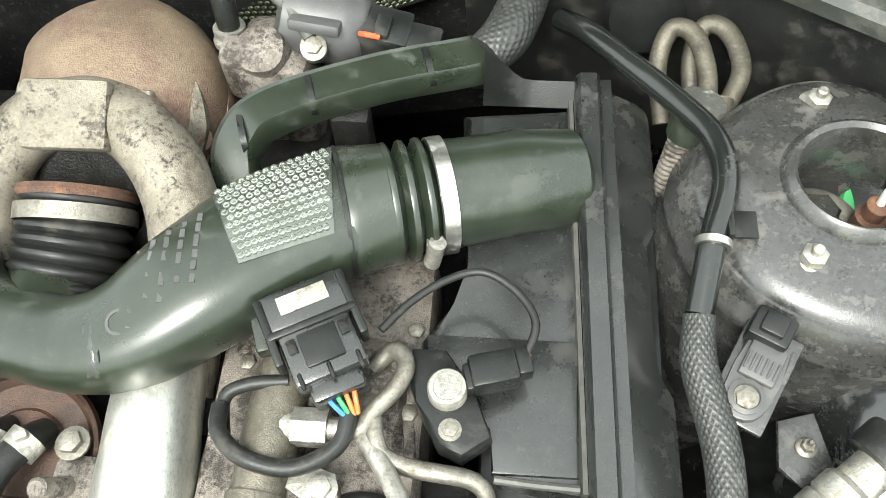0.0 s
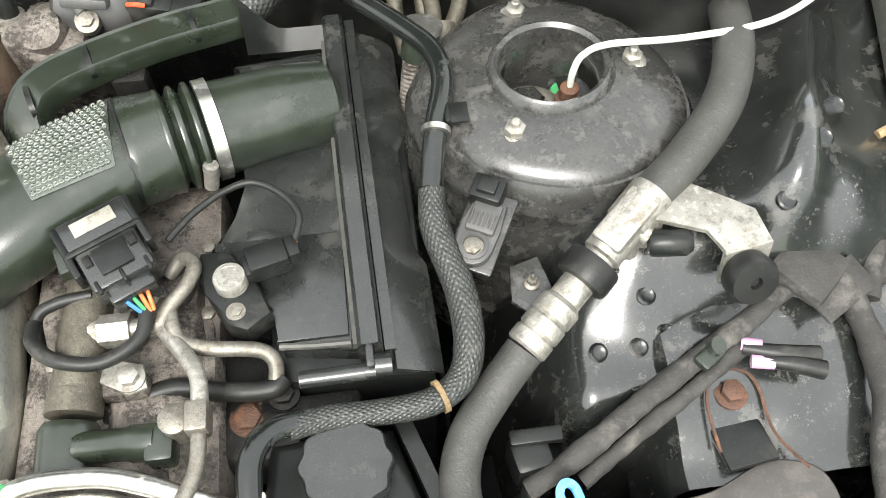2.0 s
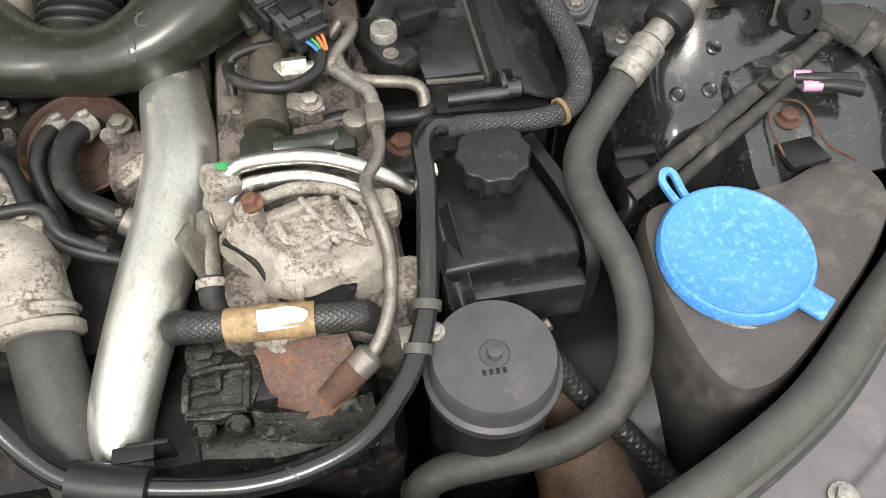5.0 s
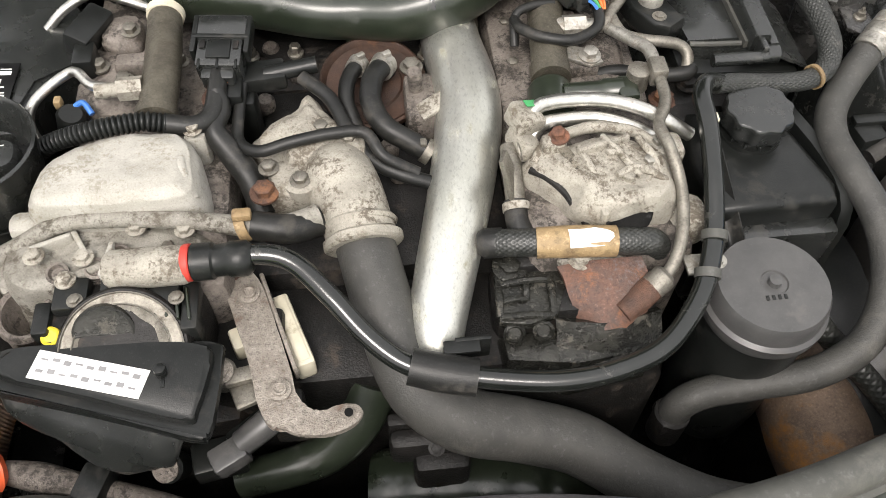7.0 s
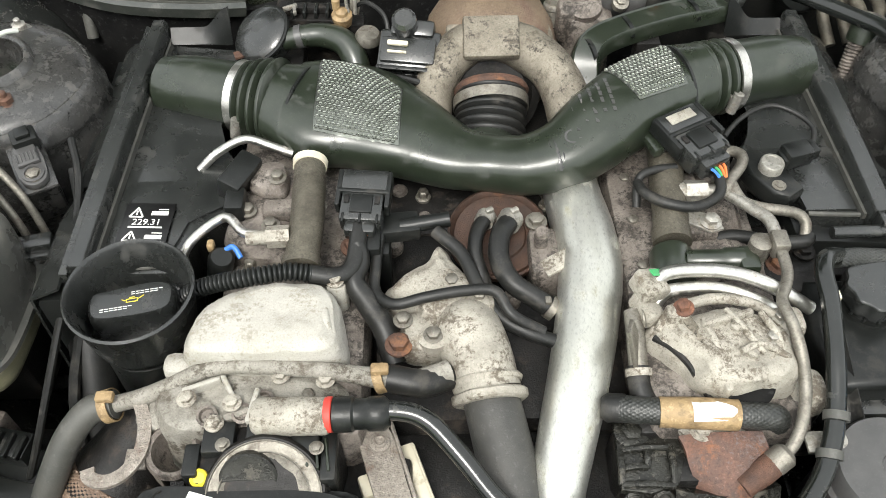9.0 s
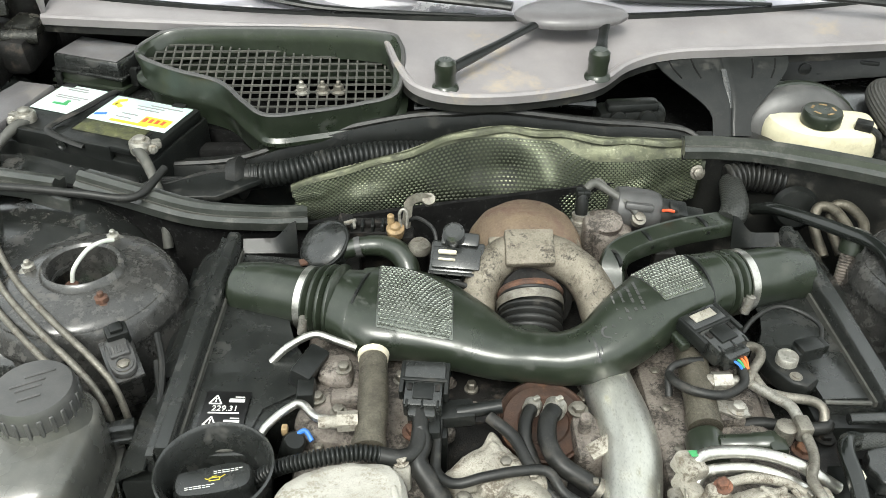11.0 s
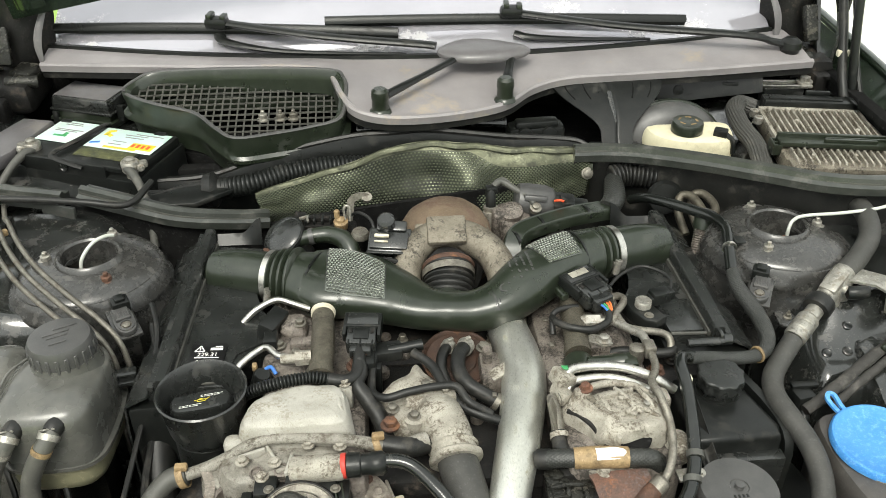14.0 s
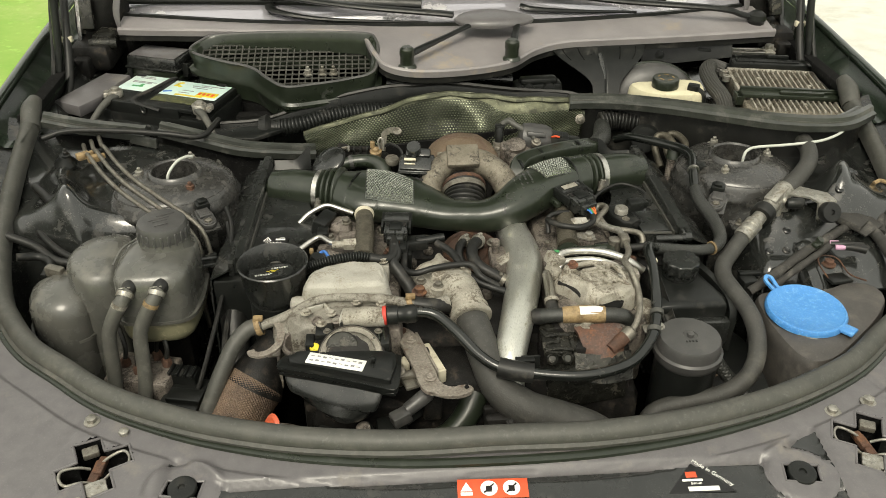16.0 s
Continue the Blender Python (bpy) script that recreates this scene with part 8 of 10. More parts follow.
part("front_face", lumpy(prism([(0.095, -0.122), (0.15, -0.118), (0.19, -0.135), (0.23, -0.12), (0.225, -0.15), (0.16, -0.16), (0.1, -0.152)], 0.79, 0.855, 0.012), 0.004, 40), OILY, rb, "oily black lower face")
part("top_plate", lumpy(prism([(0.14, -0.068), (0.2, -0.066), (0.214, -0.084), (0.16, -0.088)], 0.877, 0.8925, 0.003), 0.001, 60), CASTBASE, rb, "grey plate")
part("bolt_head", bolt((0.171, -0.078, 0.892), 0.008, 0.006), CAST, rb)
th = thing("taped_hose", (0.165, -0.07, 0.86), "braided black hose wrapped with torn brown paper tape", "hose")
part("hose", braided([(0.1, -0.058, 0.898), (0.12, -0.063, 0.903), (0.17, -0.07, 0.907), (0.22, -0.072, 0.905), (0.238, -0.07, 0.896), (0.245, -0.066, 0.87)], 0.0118, 18, 0.0055, 0.00035, 90), BRAID, th)
part("rubber_end", lathe([(0.013, -0.008), (0.0135, 0.008), (0.009, 0.014)], (0.098, -0.057, 0.897), (-1, 0.1, -0.1), 16), RUBBER, th)
part("tape", tube([(0.133, -0.066, 0.905), (0.165, -0.0695, 0.908), (0.2, -0.072, 0.9075)], [0.0135, 0.0142, 0.0138], 16), TAPE, th, "torn brown paper tape")
part("torn_patch", sheet(lambda u, v: (0.158 + 0.038 * u * (0.75 + 0.25 * math.sin(5 * v)), -0.082 + 0.022 * v, 0.9165 + 0.0065 * math.sin(math.pi * v)), 8, 8, 0.0006), WHITE, th, "white torn paper")

# ---- breather pipe over the front ----
bp = thing("breather_pipe", (0.08, -0.12, 0.80), "shiny black breather pipe with a red ring and rubber clip", "pipe")
BP = [(-0.125, -0.072, 0.925), (-0.096, -0.07, 0.926), (-0.07, -0.078, 0.922), (-0.042, -0.106, 0.91), (-0.015, -0.136, 0.894), (0.012, -0.157, 0.884), (0.04, -0.166, 0.88), (0.09, -0.176, 0.877), (0.14, -0.182, 0.877), (0.185, -0.178, 0.88),
      (0.226, -0.163, 0.885), (0.259, -0.13, 0.893), (0.277, -0.098, 0.902), (0.287, -0.066, 0.912), (0.293, -0.03, 0.926), (0.3, 0.02, 0.938), (0.302, 0.055, 0.944), (0.314, 0.075, 0.94), (0.335, 0.084, 0.928)]
part("pipe", tube(BP, 0.0088, 18), SHINY, bp)
part("coupling", lathe([(0.012, 0.0), (0.0155, 0.002), (0.0155, 0.018), (0.0135, 0.02), (0.0135, 0.03), (0.015, 0.032), (0.015, 0.045), (0.011, 0.05)], (-0.152, -0.07, 0.922), (1, -0.03, 0.05), 22), PLASTIC, bp, "black quick coupling")
part("red_ring", lathe([(0.0145, -0.003), (0.0155, -0.001), (0.0155, 0.003), (0.0145, 0.004)], (-0.155, -0.07, 0.922), (1, -0.03, 0.05), 22), REDRING, bp, "red ring")
part("rubber_clip", tube([(0.017, -0.16, 0.883), (0.042, -0.167, 0.88), (0.07, -0.173, 0.878)], [0.0155, 0.016, 0.0155], 18), RUBBER, bp, "black rubber clip")
for x, y, z in ((0.285, -0.076, 0.909), (0.273, -0.107, 0.899)):
    part("joint_ring", band((x, y, z), (0.2, 0.9, 0.35), 0.0092, 0.008, 0.002), GREYRUBBER, bp)
part("bracket", joined(rbox((0.276, -0.09, 0.888), (0.03, 0.02, 0.004), 0.001), bolt((0.288, -0.09, 0.891), 0.006, 0.006)), ZINC, bp, "small zinc bracket")

# ---- power steering reservoir and filter lid ----
ps = thing("power_steering_reservoir", (0.36, 0.01, 0.70), "black plastic reservoir with a fluted screw cap", "reservoir")
part("tank", joined(prism([(0.305, 0.085), (0.395, 0.085), (0.425, -0.015), (0.42, -0.035), (0.303, -0.04), (0.298, 0.02)], 0.74, 0.893, 0.01, segments=3), lathe([(0.031, 0.85), (0.03, 0.897)], (0.362, 0.052, 0), n=28)), PLASTIC, ps)
part("flange", strip([(0.402, 0.09, 0.89), (0.425, 0.02, 0.885), (0.432, -0.03, 0.872), (0.43, -0.042, 0.80)], [(-0.006, -0.008), (0.006, -0.008), (0.006, 0.008), (-0.006, 0.008)], 4), PLASTIC, ps, "moulded edge flange")
part("step", rbox((0.365, -0.043, 0.84), (0.12, 0.02, 0.05), 0.004), DUSTY, ps)
capo = [((0.0345 + 0.0015 * math.cos(10 * a)) * math.cos(a), (0.0345 + 0.0015 * math.cos(10 * a)) * math.sin(a)) for a in np.arange(0, 2 * math.pi, math.pi / 40)]
cp2 = part("cap", joined(loft([[(0.362 + x * k * 0.92, 0.052 + y * k * 0.92, z - 0.013) for x, y in capo] for z, k in ((0.914, 0.78), (0.918, 0.95), (0.922, 1.0), (0.936, 1.0), (0.9385, 0.985), (0.9395, 0.95))]), lathe([(0.025, 0.87), (0.025, 0.904)], (0.362, 0.052, 0), n=28)), DUSTY, ps, "black lobed screw cap")
for k in range(5):
    a = -2.6 + 0.5 * k
    part("grip_rib", rbox((0.362 + 0.026 * math.cos(a), 0.052 + 0.026 * math.sin(a), 0.896), (0.006, 0.003, 0.012), 0.001, (0, 0, math.degrees(a)), 1), PLASTIC, cp2)
part("white_clip", rbox((0.308, 0.03, 0.94), (0.006, 0.01, 0.006), 0.0015), IVORY, ps, "small ivory clip")
part("strap", sheet(lambda u, v: (0.296 + 0.022 * u + 0.012 * v, 0.015 - 0.085 * v, 0.915 - 0.045 * v - 0.012 * math.sin(math.pi * u)), 8, 14, 0.002), RUBBER, ps, "folded rubber flap")
ol = thing("oil_filter_housing", (0.327, -0.115, 0.66), "round black oil filter lid with a centre nub", "oil filter")
part("housing", lathe([(0.046, 0.66), (0.05, 0.7), (0.05, 0.856)], (0.33, -0.117, 0), n=48), PLASTIC, ol, "black housing")
part("lid", lathe([(0.0505, 0.85), (0.0545, 0.857), (0.055, 0.868), (0.0512, 0.871), (0.05, 0.887), (0.0475, 0.892), (0.012, 0.8935), (0.011, 0.892), (0.006, 0.892), (0.0055, 0.8975), (0.0, 0.8985)], (0.33, -0.117, 0), n=56), LIDGREY, ol)
part("moulded_mark", joined(*[rbox((0.327 - 0.008 + 0.0052 * k, -0.132, 0.8937), (0.0028, 0.0045, 0.0006), 0.0001) for k in range(4)]), PLASTIC, ol)
part("side_bolt", bolt((0.377, -0.085, 0.86), 0.006, 0.008, (1, 0.3, 0.3)), OLDSTEEL, ol)

# ---- air conditioning hose ----
ac = thing("air_conditioning_hose", (0.5, 0.1, 0.70), "thick grey-black hose with crimped aluminium fittings", "hose")
part("hose", tube([(0.735, 0.50, 0.955), (0.722, 0.45, 0.97), (0.712, 0.39, 0.98), (0.7, 0.335, 0.985), (0.68, 0.288, 0.981), (0.645, 0.248, 0.972), (0.602, 0.212, 0.962)], 0.0165, 18), SLEEVE, ac, "foam-covered hose")
part("hose", tube([(0.497, 0.122, 0.918), (0.472, 0.098, 0.905), (0.448, 0.068, 0.898), (0.438, 0.035, 0.895), (0.442, -0.005, 0.893), (0.453, -0.045, 0.883), (0.455, -0.085, 0.868), (0.444, -0.125, 0.848), (0.42, -0.153, 0.828), (0.38, -0.166, 0.81), (0.33, -0.165, 0.796), (0.29, -0.163, 0.784), (0.268, -0.165, 0.768), (0.262, -0.168, 0.74)], 0.0148, 18), SLEEVE, ac, "foam-covered hose")
AX = (0.105, 0.09, 0.044)
a0, a1 = V((0.497, 0.122, 0.92)), V((0.602, 0.212, 0.964))
f1 = part("fitting", lathe([(0.0145, 0.0), (0.0165, 0.002), (0.0165, 0.012), (0.0148, 0.014), (0.0165, 0.016), (0.0165, 0.026), (0.0148, 0.028), (0.0165, 0.03), (0.0165, 0.042), (0.013, 0.046), (0.013, 0.088), (0.0155, 0.09), (0.0155, 0.118), (0.0175, 0.12), (0.0175, 0.152)], tuple(a0), AX, 24), ZINC, ac, "crimped dull aluminium fitting")
part("rubber_collar", lathe([(0.0135, 0.0), (0.0205, 0.001), (0.0215, 0.004), (0.0215, 0.018), (0.0205, 0.021), (0.0135, 0.022)], tuple(a0 + V(AX).normalized() * 0.063), AX, 24), RUBBER, ac, "black rubber collar")
part("flat_joint", rbox(tuple(a0.lerp(a1, 0.82)), (0.05, 0.026, 0.034), 0.004, (0, -16, 40)), ZINC, ac, "square aluminium joint")
part("end_clamp", joined(rbox((0.258, -0.168, 0.745), (0.02, 0.03, 0.02), 0.004), lathe([(0.017, -0.03), (0.017, 0.012)], (0.262, -0.168, 0.742), n=18)), DARK, ac, "dark pipe clamp")
sv = thing("service_valve_cap", (0.62, 0.18, 0.90), "black ribbed service valve cap", "valve cap")
part("cap", lathe([(0.009, -0.015), (0.0105, -0.012), (0.0105, 0.012), (0.007, 0.017)], (0.612, 0.178, 0.955), (1, -0.15, 0.1), 10), PLASTIC, sv)
part("stem", tube([(0.598, 0.184, 0.956), (0.59, 0.19, 0.955), (0.59, 0.19, 0.915)], 0.007, 10), ZINC, sv)
bst = thing("bonnet_rest_bracket", (0.645, 0.17, 0.88), "bare metal bracket with a round rubber bonnet stop", "bracket")
part("plate", joined(prism([(0.592, 0.2), (0.632, 0.223), (0.678, 0.192), (0.682, 0.165), (0.645, 0.158), (0.638, 0.178), (0.604, 0.19)], 0.964, 0.968, 0.001), rbox((0.664, 0.158, 0.951), (0.038, 0.005, 0.034), 0.001, (-12, 0, 10)), rbox((0.6, 0.2, 0.935), (0.02, 0.02, 0.06), 0.002)), ZINC, bst)
part("rubber_stop", lathe([(0.012, -0.006), (0.019, -0.004), (0.0195, 0.008), (0.0175, 0.012), (0.005, 0.0125), (0.004, 0.009), (0.0, 0.009)], (0.662, 0.145, 0.953), (0.1, -0.85, 0.5), 32), RUBBER, bst, "black rubber stop")

# ---- washer tank ----
wt = thing("washer_fluid_tank", (0.6, -0.06, 0.60), "black plastic washer tank with a large blue cap", "washer tank")
part("tank", lumpy(cushion([(0.482, -0.01), (0.478, -0.09), (0.495, -0.165), (0.535, -0.175), (0.595, -0.135), (0.665, -0.075), (0.71, -0.02), (0.708, 0.022), (0.67, 0.035), (0.62, 0.018), (0.56, 0.012), (0.51, 0.012)], [(0.62, 0.95), (0.82, 1.0), (0.855, 1.0), (0.868, 0.985), (0.876, 0.95), (0.879, 0.8), (0.88, 0.5)]), 0.003, 12), TANKBROWN, wt)
CHALK = material("chalky_drip", (0.5, 0.48, 0.43), (0.3, 0.28, 0.25), 0.8, scale=120)
part("neck", lathe([(0.066, 0.80), (0.067, 0.862), (0.064, 0.87), (0.06, 0.879), (0.055, 0.882)], (0.548, -0.055, 0), n=48), DUSTY, wt, "dark round neck")
part("chalk_ring", lathe([(0.0672, 0.8615), (0.0685, 0.864), (0.0665, 0.868), (0.0655, 0.866)], (0.548, -0.056, 0), n=48), CHALK, wt, "chalky tide mark")
CHALKTHIN = material("thin_chalk_stain", (0.3, 0.295, 0.26), (0.13, 0.125, 0.11), 0.85, scale=200, dirt=(0.08, 0.075, 0.066), dirt_amount=0.35, dirt_scale=160)
part("dried_drip", tube([(0.588, -0.098, 0.8803), (0.596, -0.104, 0.8795), (0.5985, -0.114, 0.8745), (0.596, -0.123, 0.869), (0.591, -0.131, 0.8605), (0.592, -0.138, 0.851), (0.5965, -0.1425, 0.838)], [(0.003, 0.0005), (0.0042, 0.0006), (0.0034, 0.0005), (0.0016, 0.0004), (0.0009, 0.0004), (0.0011, 0.0004), (0.0003, 0.0003)], 8, 6, (0, 0, 1)), CHALKTHIN, wt, "chalky white dried drip")
part("dried_drip", tube([(0.512, -0.111, 0.8795), (0.53, -0.119, 0.8785), (0.55, -0.1235, 0.878), (0.57, -0.1185, 0.878), (0.586, -0.1065, 0.8788)], [(0.0008, 0.0004), (0.0022, 0.0005), (0.001, 0.0004), (0.0019, 0.0005), (0.0024, 0.0005)], 8, 6, (0, 0, 1)), CHALKTHIN, wt, "chalky tide line")
TILT2 = (0, -0.04, 1)
bc2 = part("cap", joined(lathe([(0.0635, 0.0), (0.066, 0.002), (0.066, 0.008), (0.0635, 0.012), (0.061, 0.0125), (0.058, 0.0105), (0.02, 0.0115), (0.0, 0.012)], (0.548, -0.055, 0.879), TILT2, 56)), BLUE, wt, "scuffed blue snap-on cap")
part("tab", strip([(0.517, -0.004, 0.888), (0.511, 0.008, 0.891), (0.506, 0.02, 0.896), (0.51, 0.027, 0.899), (0.517, 0.024, 0.898), (0.522, 0.01, 0.891), (0.527, -0.002, 0.888)], [(-0.003, -0.002), (0.003, -0.002), (0.003, 0.002), (-0.003, 0.002)], 5), BLUE, bc2)
part("tab", rbox((0.592, -0.112, 0.886), (0.024, 0.026, 0.006), 0.002, (0, 0, 40)), BLUE, bc2)
pbk = thing("tank_strap_bracket", (0.65, 0.06, 0.84), "black bracket with a rusty bolt and wire clip", "bracket")
part("plate", rbox((0.65, 0.062, 0.872), (0.04, 0.07, 0.006), 0.002, (-10, 0, 8)), PLASTIC, pbk)
part("bolt", bolt((0.652, 0.083, 0.88), 0.009, 0.009), RUST, pbk)
part("wire_clip", tube([(0.632, 0.04, 0.88), (0.63, 0.075, 0.886), (0.64, 0.098, 0.888), (0.662, 0.098, 0.888), (0.672, 0.085, 0.886), (0.676, 0.05, 0.88), (0.69, 0.02, 0.886)], 0.0014, 6), RUST, pbk)
part("shelf", sheet(lambda u, v: (0.58 + 0.27 * u, 0.02 + 0.12 * v + 0.12 * u * v, 0.862 + 0.03 * smooth(v * 1.2) + 0.02 * u * v + 0.012 * u - 0.07 * smooth((0.1 - u) / 0.1) - 0.05 * smooth((v - 0.85) / 0.15) + 0.004 * noise.noise((u * 8, v * 5, 1))), 40, 20, 0.004), WINGDUST, pbk, "dirty painted shelf panel")

# ---- wiring on the right wing ----
wr = thing("wing_wiring_loom", (0.62, 0.1, 0.84), "dusty cloth-taped wiring loom with pink-ended connectors", "wiring loom")


def taped(pts, r):
    """A loom wound with cloth tape, slightly lumpy."""
    ln, _ = even(curve_points(pts, 8), 0.0035)
    return lumpy(sweep(ln, lambda i: circle(r * (1 + 0.05 * (i % 4 == 0) + 0.05 * math.sin(i * 0.31)), None, 12)), 0.0012, 60)


WR = [(0.895, 0.295, 0.935), (0.85, 0.282, 0.93), (0.825, 0.27, 0.928), (0.80, 0.243, 0.925), (0.772, 0.21, 0.922), (0.745, 0.18, 0.92), (0.715, 0.155, 0.918), (0.665, 0.125, 0.912), (0.62, 0.102, 0.903), (0.57, 0.075, 0.888), (0.525, 0.05, 0.875), (0.49, 0.036, 0.86)]
for name, pts, r in (("loom", WR, 0.0085), ("loom", [(0.665, 0.112, 0.905), (0.62, 0.085, 0.895), (0.57, 0.058, 0.88), (0.53, 0.035, 0.865)], 0.0065),
                     ("loom", [(0.735, 0.172, 0.922), (0.752, 0.14, 0.915), (0.76, 0.1, 0.905), (0.758, 0.06, 0.898), (0.748, 0.02, 0.885), (0.74, -0.02, 0.875)], 0.0105),
                     ("loom", [(0.83, 0.262, 0.932), (0.81, 0.232, 0.93), (0.795, 0.195, 0.924), (0.782, 0.165, 0.918), (0.768, 0.135, 0.91)], 0.0085),
                     ("loom", [(0.845, 0.255, 0.932), (0.835, 0.22, 0.928), (0.82, 0.19, 0.922), (0.812, 0.15, 0.914), (0.815, 0.11, 0.908), (0.8, 0.07, 0.9)], 0.0095),
                     ("loom", [(0.80, 0.215, 0.93), (0.808, 0.19, 0.932), (0.795, 0.165, 0.925), (0.78, 0.15, 0.915), (0.765, 0.155, 0.91)], 0.007),
                     ("loom", [(0.85, 0.3, 0.94), (0.862, 0.27, 0.94), (0.858, 0.235, 0.935), (0.842, 0.205, 0.925)], 0.0075)):
    part(name, taped(pts, r), TAPED, wr)
part("ribbed_lead", ribbed([(0.81, 0.235, 0.94), (0.795, 0.25, 0.94), (0.775, 0.245, 0.935), (0.77, 0.23, 0.928)], 0.0045, 0.0012, 0.004, 10), RUBBER, wr, "thin corrugated lead")
part("tape_wrap", lumpy(rbox((0.722, 0.16, 0.926), (0.05, 0.05, 0.016), 0.006, (8, 0, 42)), 0.002, 40), TAPED, wr, "flat tape wrap")
part("tape_flag", lumpy(rbox((0.742, 0.14, 0.922), (0.05, 0.03, 0.004), 0.001, (10, -12, 30)), 0.003, 40), TAPED, wr, "loose end of tape")
for k in range(2):
    part("connector", tube([(0.66 + 0.012 * k, 0.108 - 0.012 * k, 0.908), (0.685 + 0.008 * k, 0.1 - 0.01 * k, 0.91), (0.715, 0.095 - 0.012 * k, 0.908)], [0.005, 0.0065, 0.0075], 10), RUBBER, wr)
    part("pink_tip", tube([(0.66 + 0.004 * k, 0.111 - 0.014 * k, 0.907), (0.674 + 0.006 * k, 0.106 - 0.013 * k, 0.909)], 0.0062 - 0.001 * k, 12), PINK, wr, "pink connector tip")
part("clip", joined(rbox((0.632, 0.102, 0.912), (0.022, 0.014, 0.008), 0.003, (0, 0, 35)), lathe([(0.007, -0.003), (0.007, 0.003)], (0.638, 0.108, 0.917), (0.4, -0.3, 1), 14)), GLOSSY, wr)
part("orange_wire", tube([(0.81, 0.262, 0.945), (0.825, 0.266, 0.948), (0.838, 0.262, 0.944)], 0.004, 8), TAPE, wr)
rl2 = thing("relay_plug", (0.5, 0.06, 0.80), "black plug on the wing with a curled lead", "plug")
part("body", joined(rbox((0.495, 0.06, 0.855), (0.03, 0.03, 0.04), 0.005, (0, 0, 10)), rbox((0.5, 0.07, 0.876), (0.04, 0.012, 0.008), 0.002), tube([(0.495, 0.05, 0.85), (0.492, 0.035, 0.84), (0.48, 0.03, 0.82)], 0.008, 10)), PLASTIC, rl2)
part("stud", bolt((0.54, 0.055, 0.86), 0.005, 0.01, (0, -1, 0.5)), PLASTIC, rl2)
# braided cable round the filter box
hr = thing("braided_harness", (0.44, 0.2, 0.80), "black braided harness running round the air filter box", "harness")
HR = [(0.36, 0.52, 0.93), (0.378, 0.486, 0.952), (0.408, 0.444, 0.963), (0.438, 0.404, 0.97), (0.458, 0.37, 0.976), (0.463, 0.335, 0.977), (0.452, 0.29, 0.972), (0.443, 0.245, 0.958)]
part("smooth_cable", tube(HR, 0.0092, 16), SHINY, hr, "smooth black cable")
part("sleeve", braided([(0.443, 0.245, 0.958), (0.443, 0.215, 0.948), (0.455, 0.17, 0.936), (0.457, 0.13, 0.928), (0.448, 0.105, 0.92), (0.425, 0.091, 0.918), (0.39, 0.087, 0.92), (0.35, 0.085, 0.926), (0.325, 0.079, 0.932)], [0.0095, 0.0112, 0.0116, 0.0112, 0.0104, 0.0095, 0.009, 0.0088, 0.0088], 17, 0.0062, 0.0004, 120), BRAID, hr, "braided sleeve")
part("clip_band", band((0.452, 0.288, 0.972), (0.15, 0.9, 0.1), 0.0105, 0.005), STEEL, hr)
part("clip", joined(rbox((0.47, 0.3, 0.978), (0.018, 0.02, 0.003), 0.001), rbox((0.462, 0.3, 0.976), (0.004, 0.02, 0.012), 0.001)), PLASTIC, hr)
part("orange_ring", band((0.432, 0.094, 0.918), (1, 0.4, 0), 0.0112, 0.004), TAPE, hr)
tw = thing("heater_pipes", (0.46, 0.46, 0.85), "pair of bent olive-grey heater pipes", "pipes")
for dx, dy in ((0, 0), (0.026, 0.004)):
    part("pipe", tube([(0.442 + dx, 0.44 + dy, 0.9), (0.436 + dx, 0.478 + dy, 0.925), (0.444 + dx, 0.498 + dy, 0.945), (0.46 + dx, 0.488 + dy, 0.95), (0.468 + dx, 0.455 + dy, 0.945), (0.466 + dx * 0.6, 0.425 + dy, 0.935), (0.458 + dx * 0.5, 0.41, 0.915)], 0.0075, 14), RAIL, tw)
part("union", lathe([(0.012, -0.012), (0.012, 0.01)], (0.475, 0.424, 0.935), (0.1, 1, 0.4), 16), RAIL, tw)
part("flange", lathe([(0.03, 0), (0.034, 0.008), (0.028, 0.016)], (0.43, 0.54, 0.92), (-0.2, -1, 0.3), 24), PLASTIC, tw)
br = thing("braided_fuel_hoses", (0.44, 0.37, 0.80), "pair of steel-braided hoses with black end sleeves", "hoses")
for k in (0, 1):
    h = part("hose", ribbed([(0.447 + 0.012 * k, 0.398, 0.952), (0.441 + 0.013 * k, 0.385, 0.92), (0.436 + 0.014 * k, 0.37, 0.88), (0.43 + 0.014 * k, 0.35, 0.82)], 0.008, 0.0014, 0.004, 12), CASTDIRTY, br)
part("end_sleeve", lathe([(0.0165, -0.018), (0.0165, 0.008), (0.012, 0.012)], (0.453, 0.402, 0.958), (0.15, 0.3, 1), 18), GLOSSY, br, "black end sleeve")
part("ring", lathe([(0.0175, -0.003), (0.0175, 0.003)], (0.4545, 0.405, 0.968), (0.15, 0.3, 1), 18), STEEL, br)


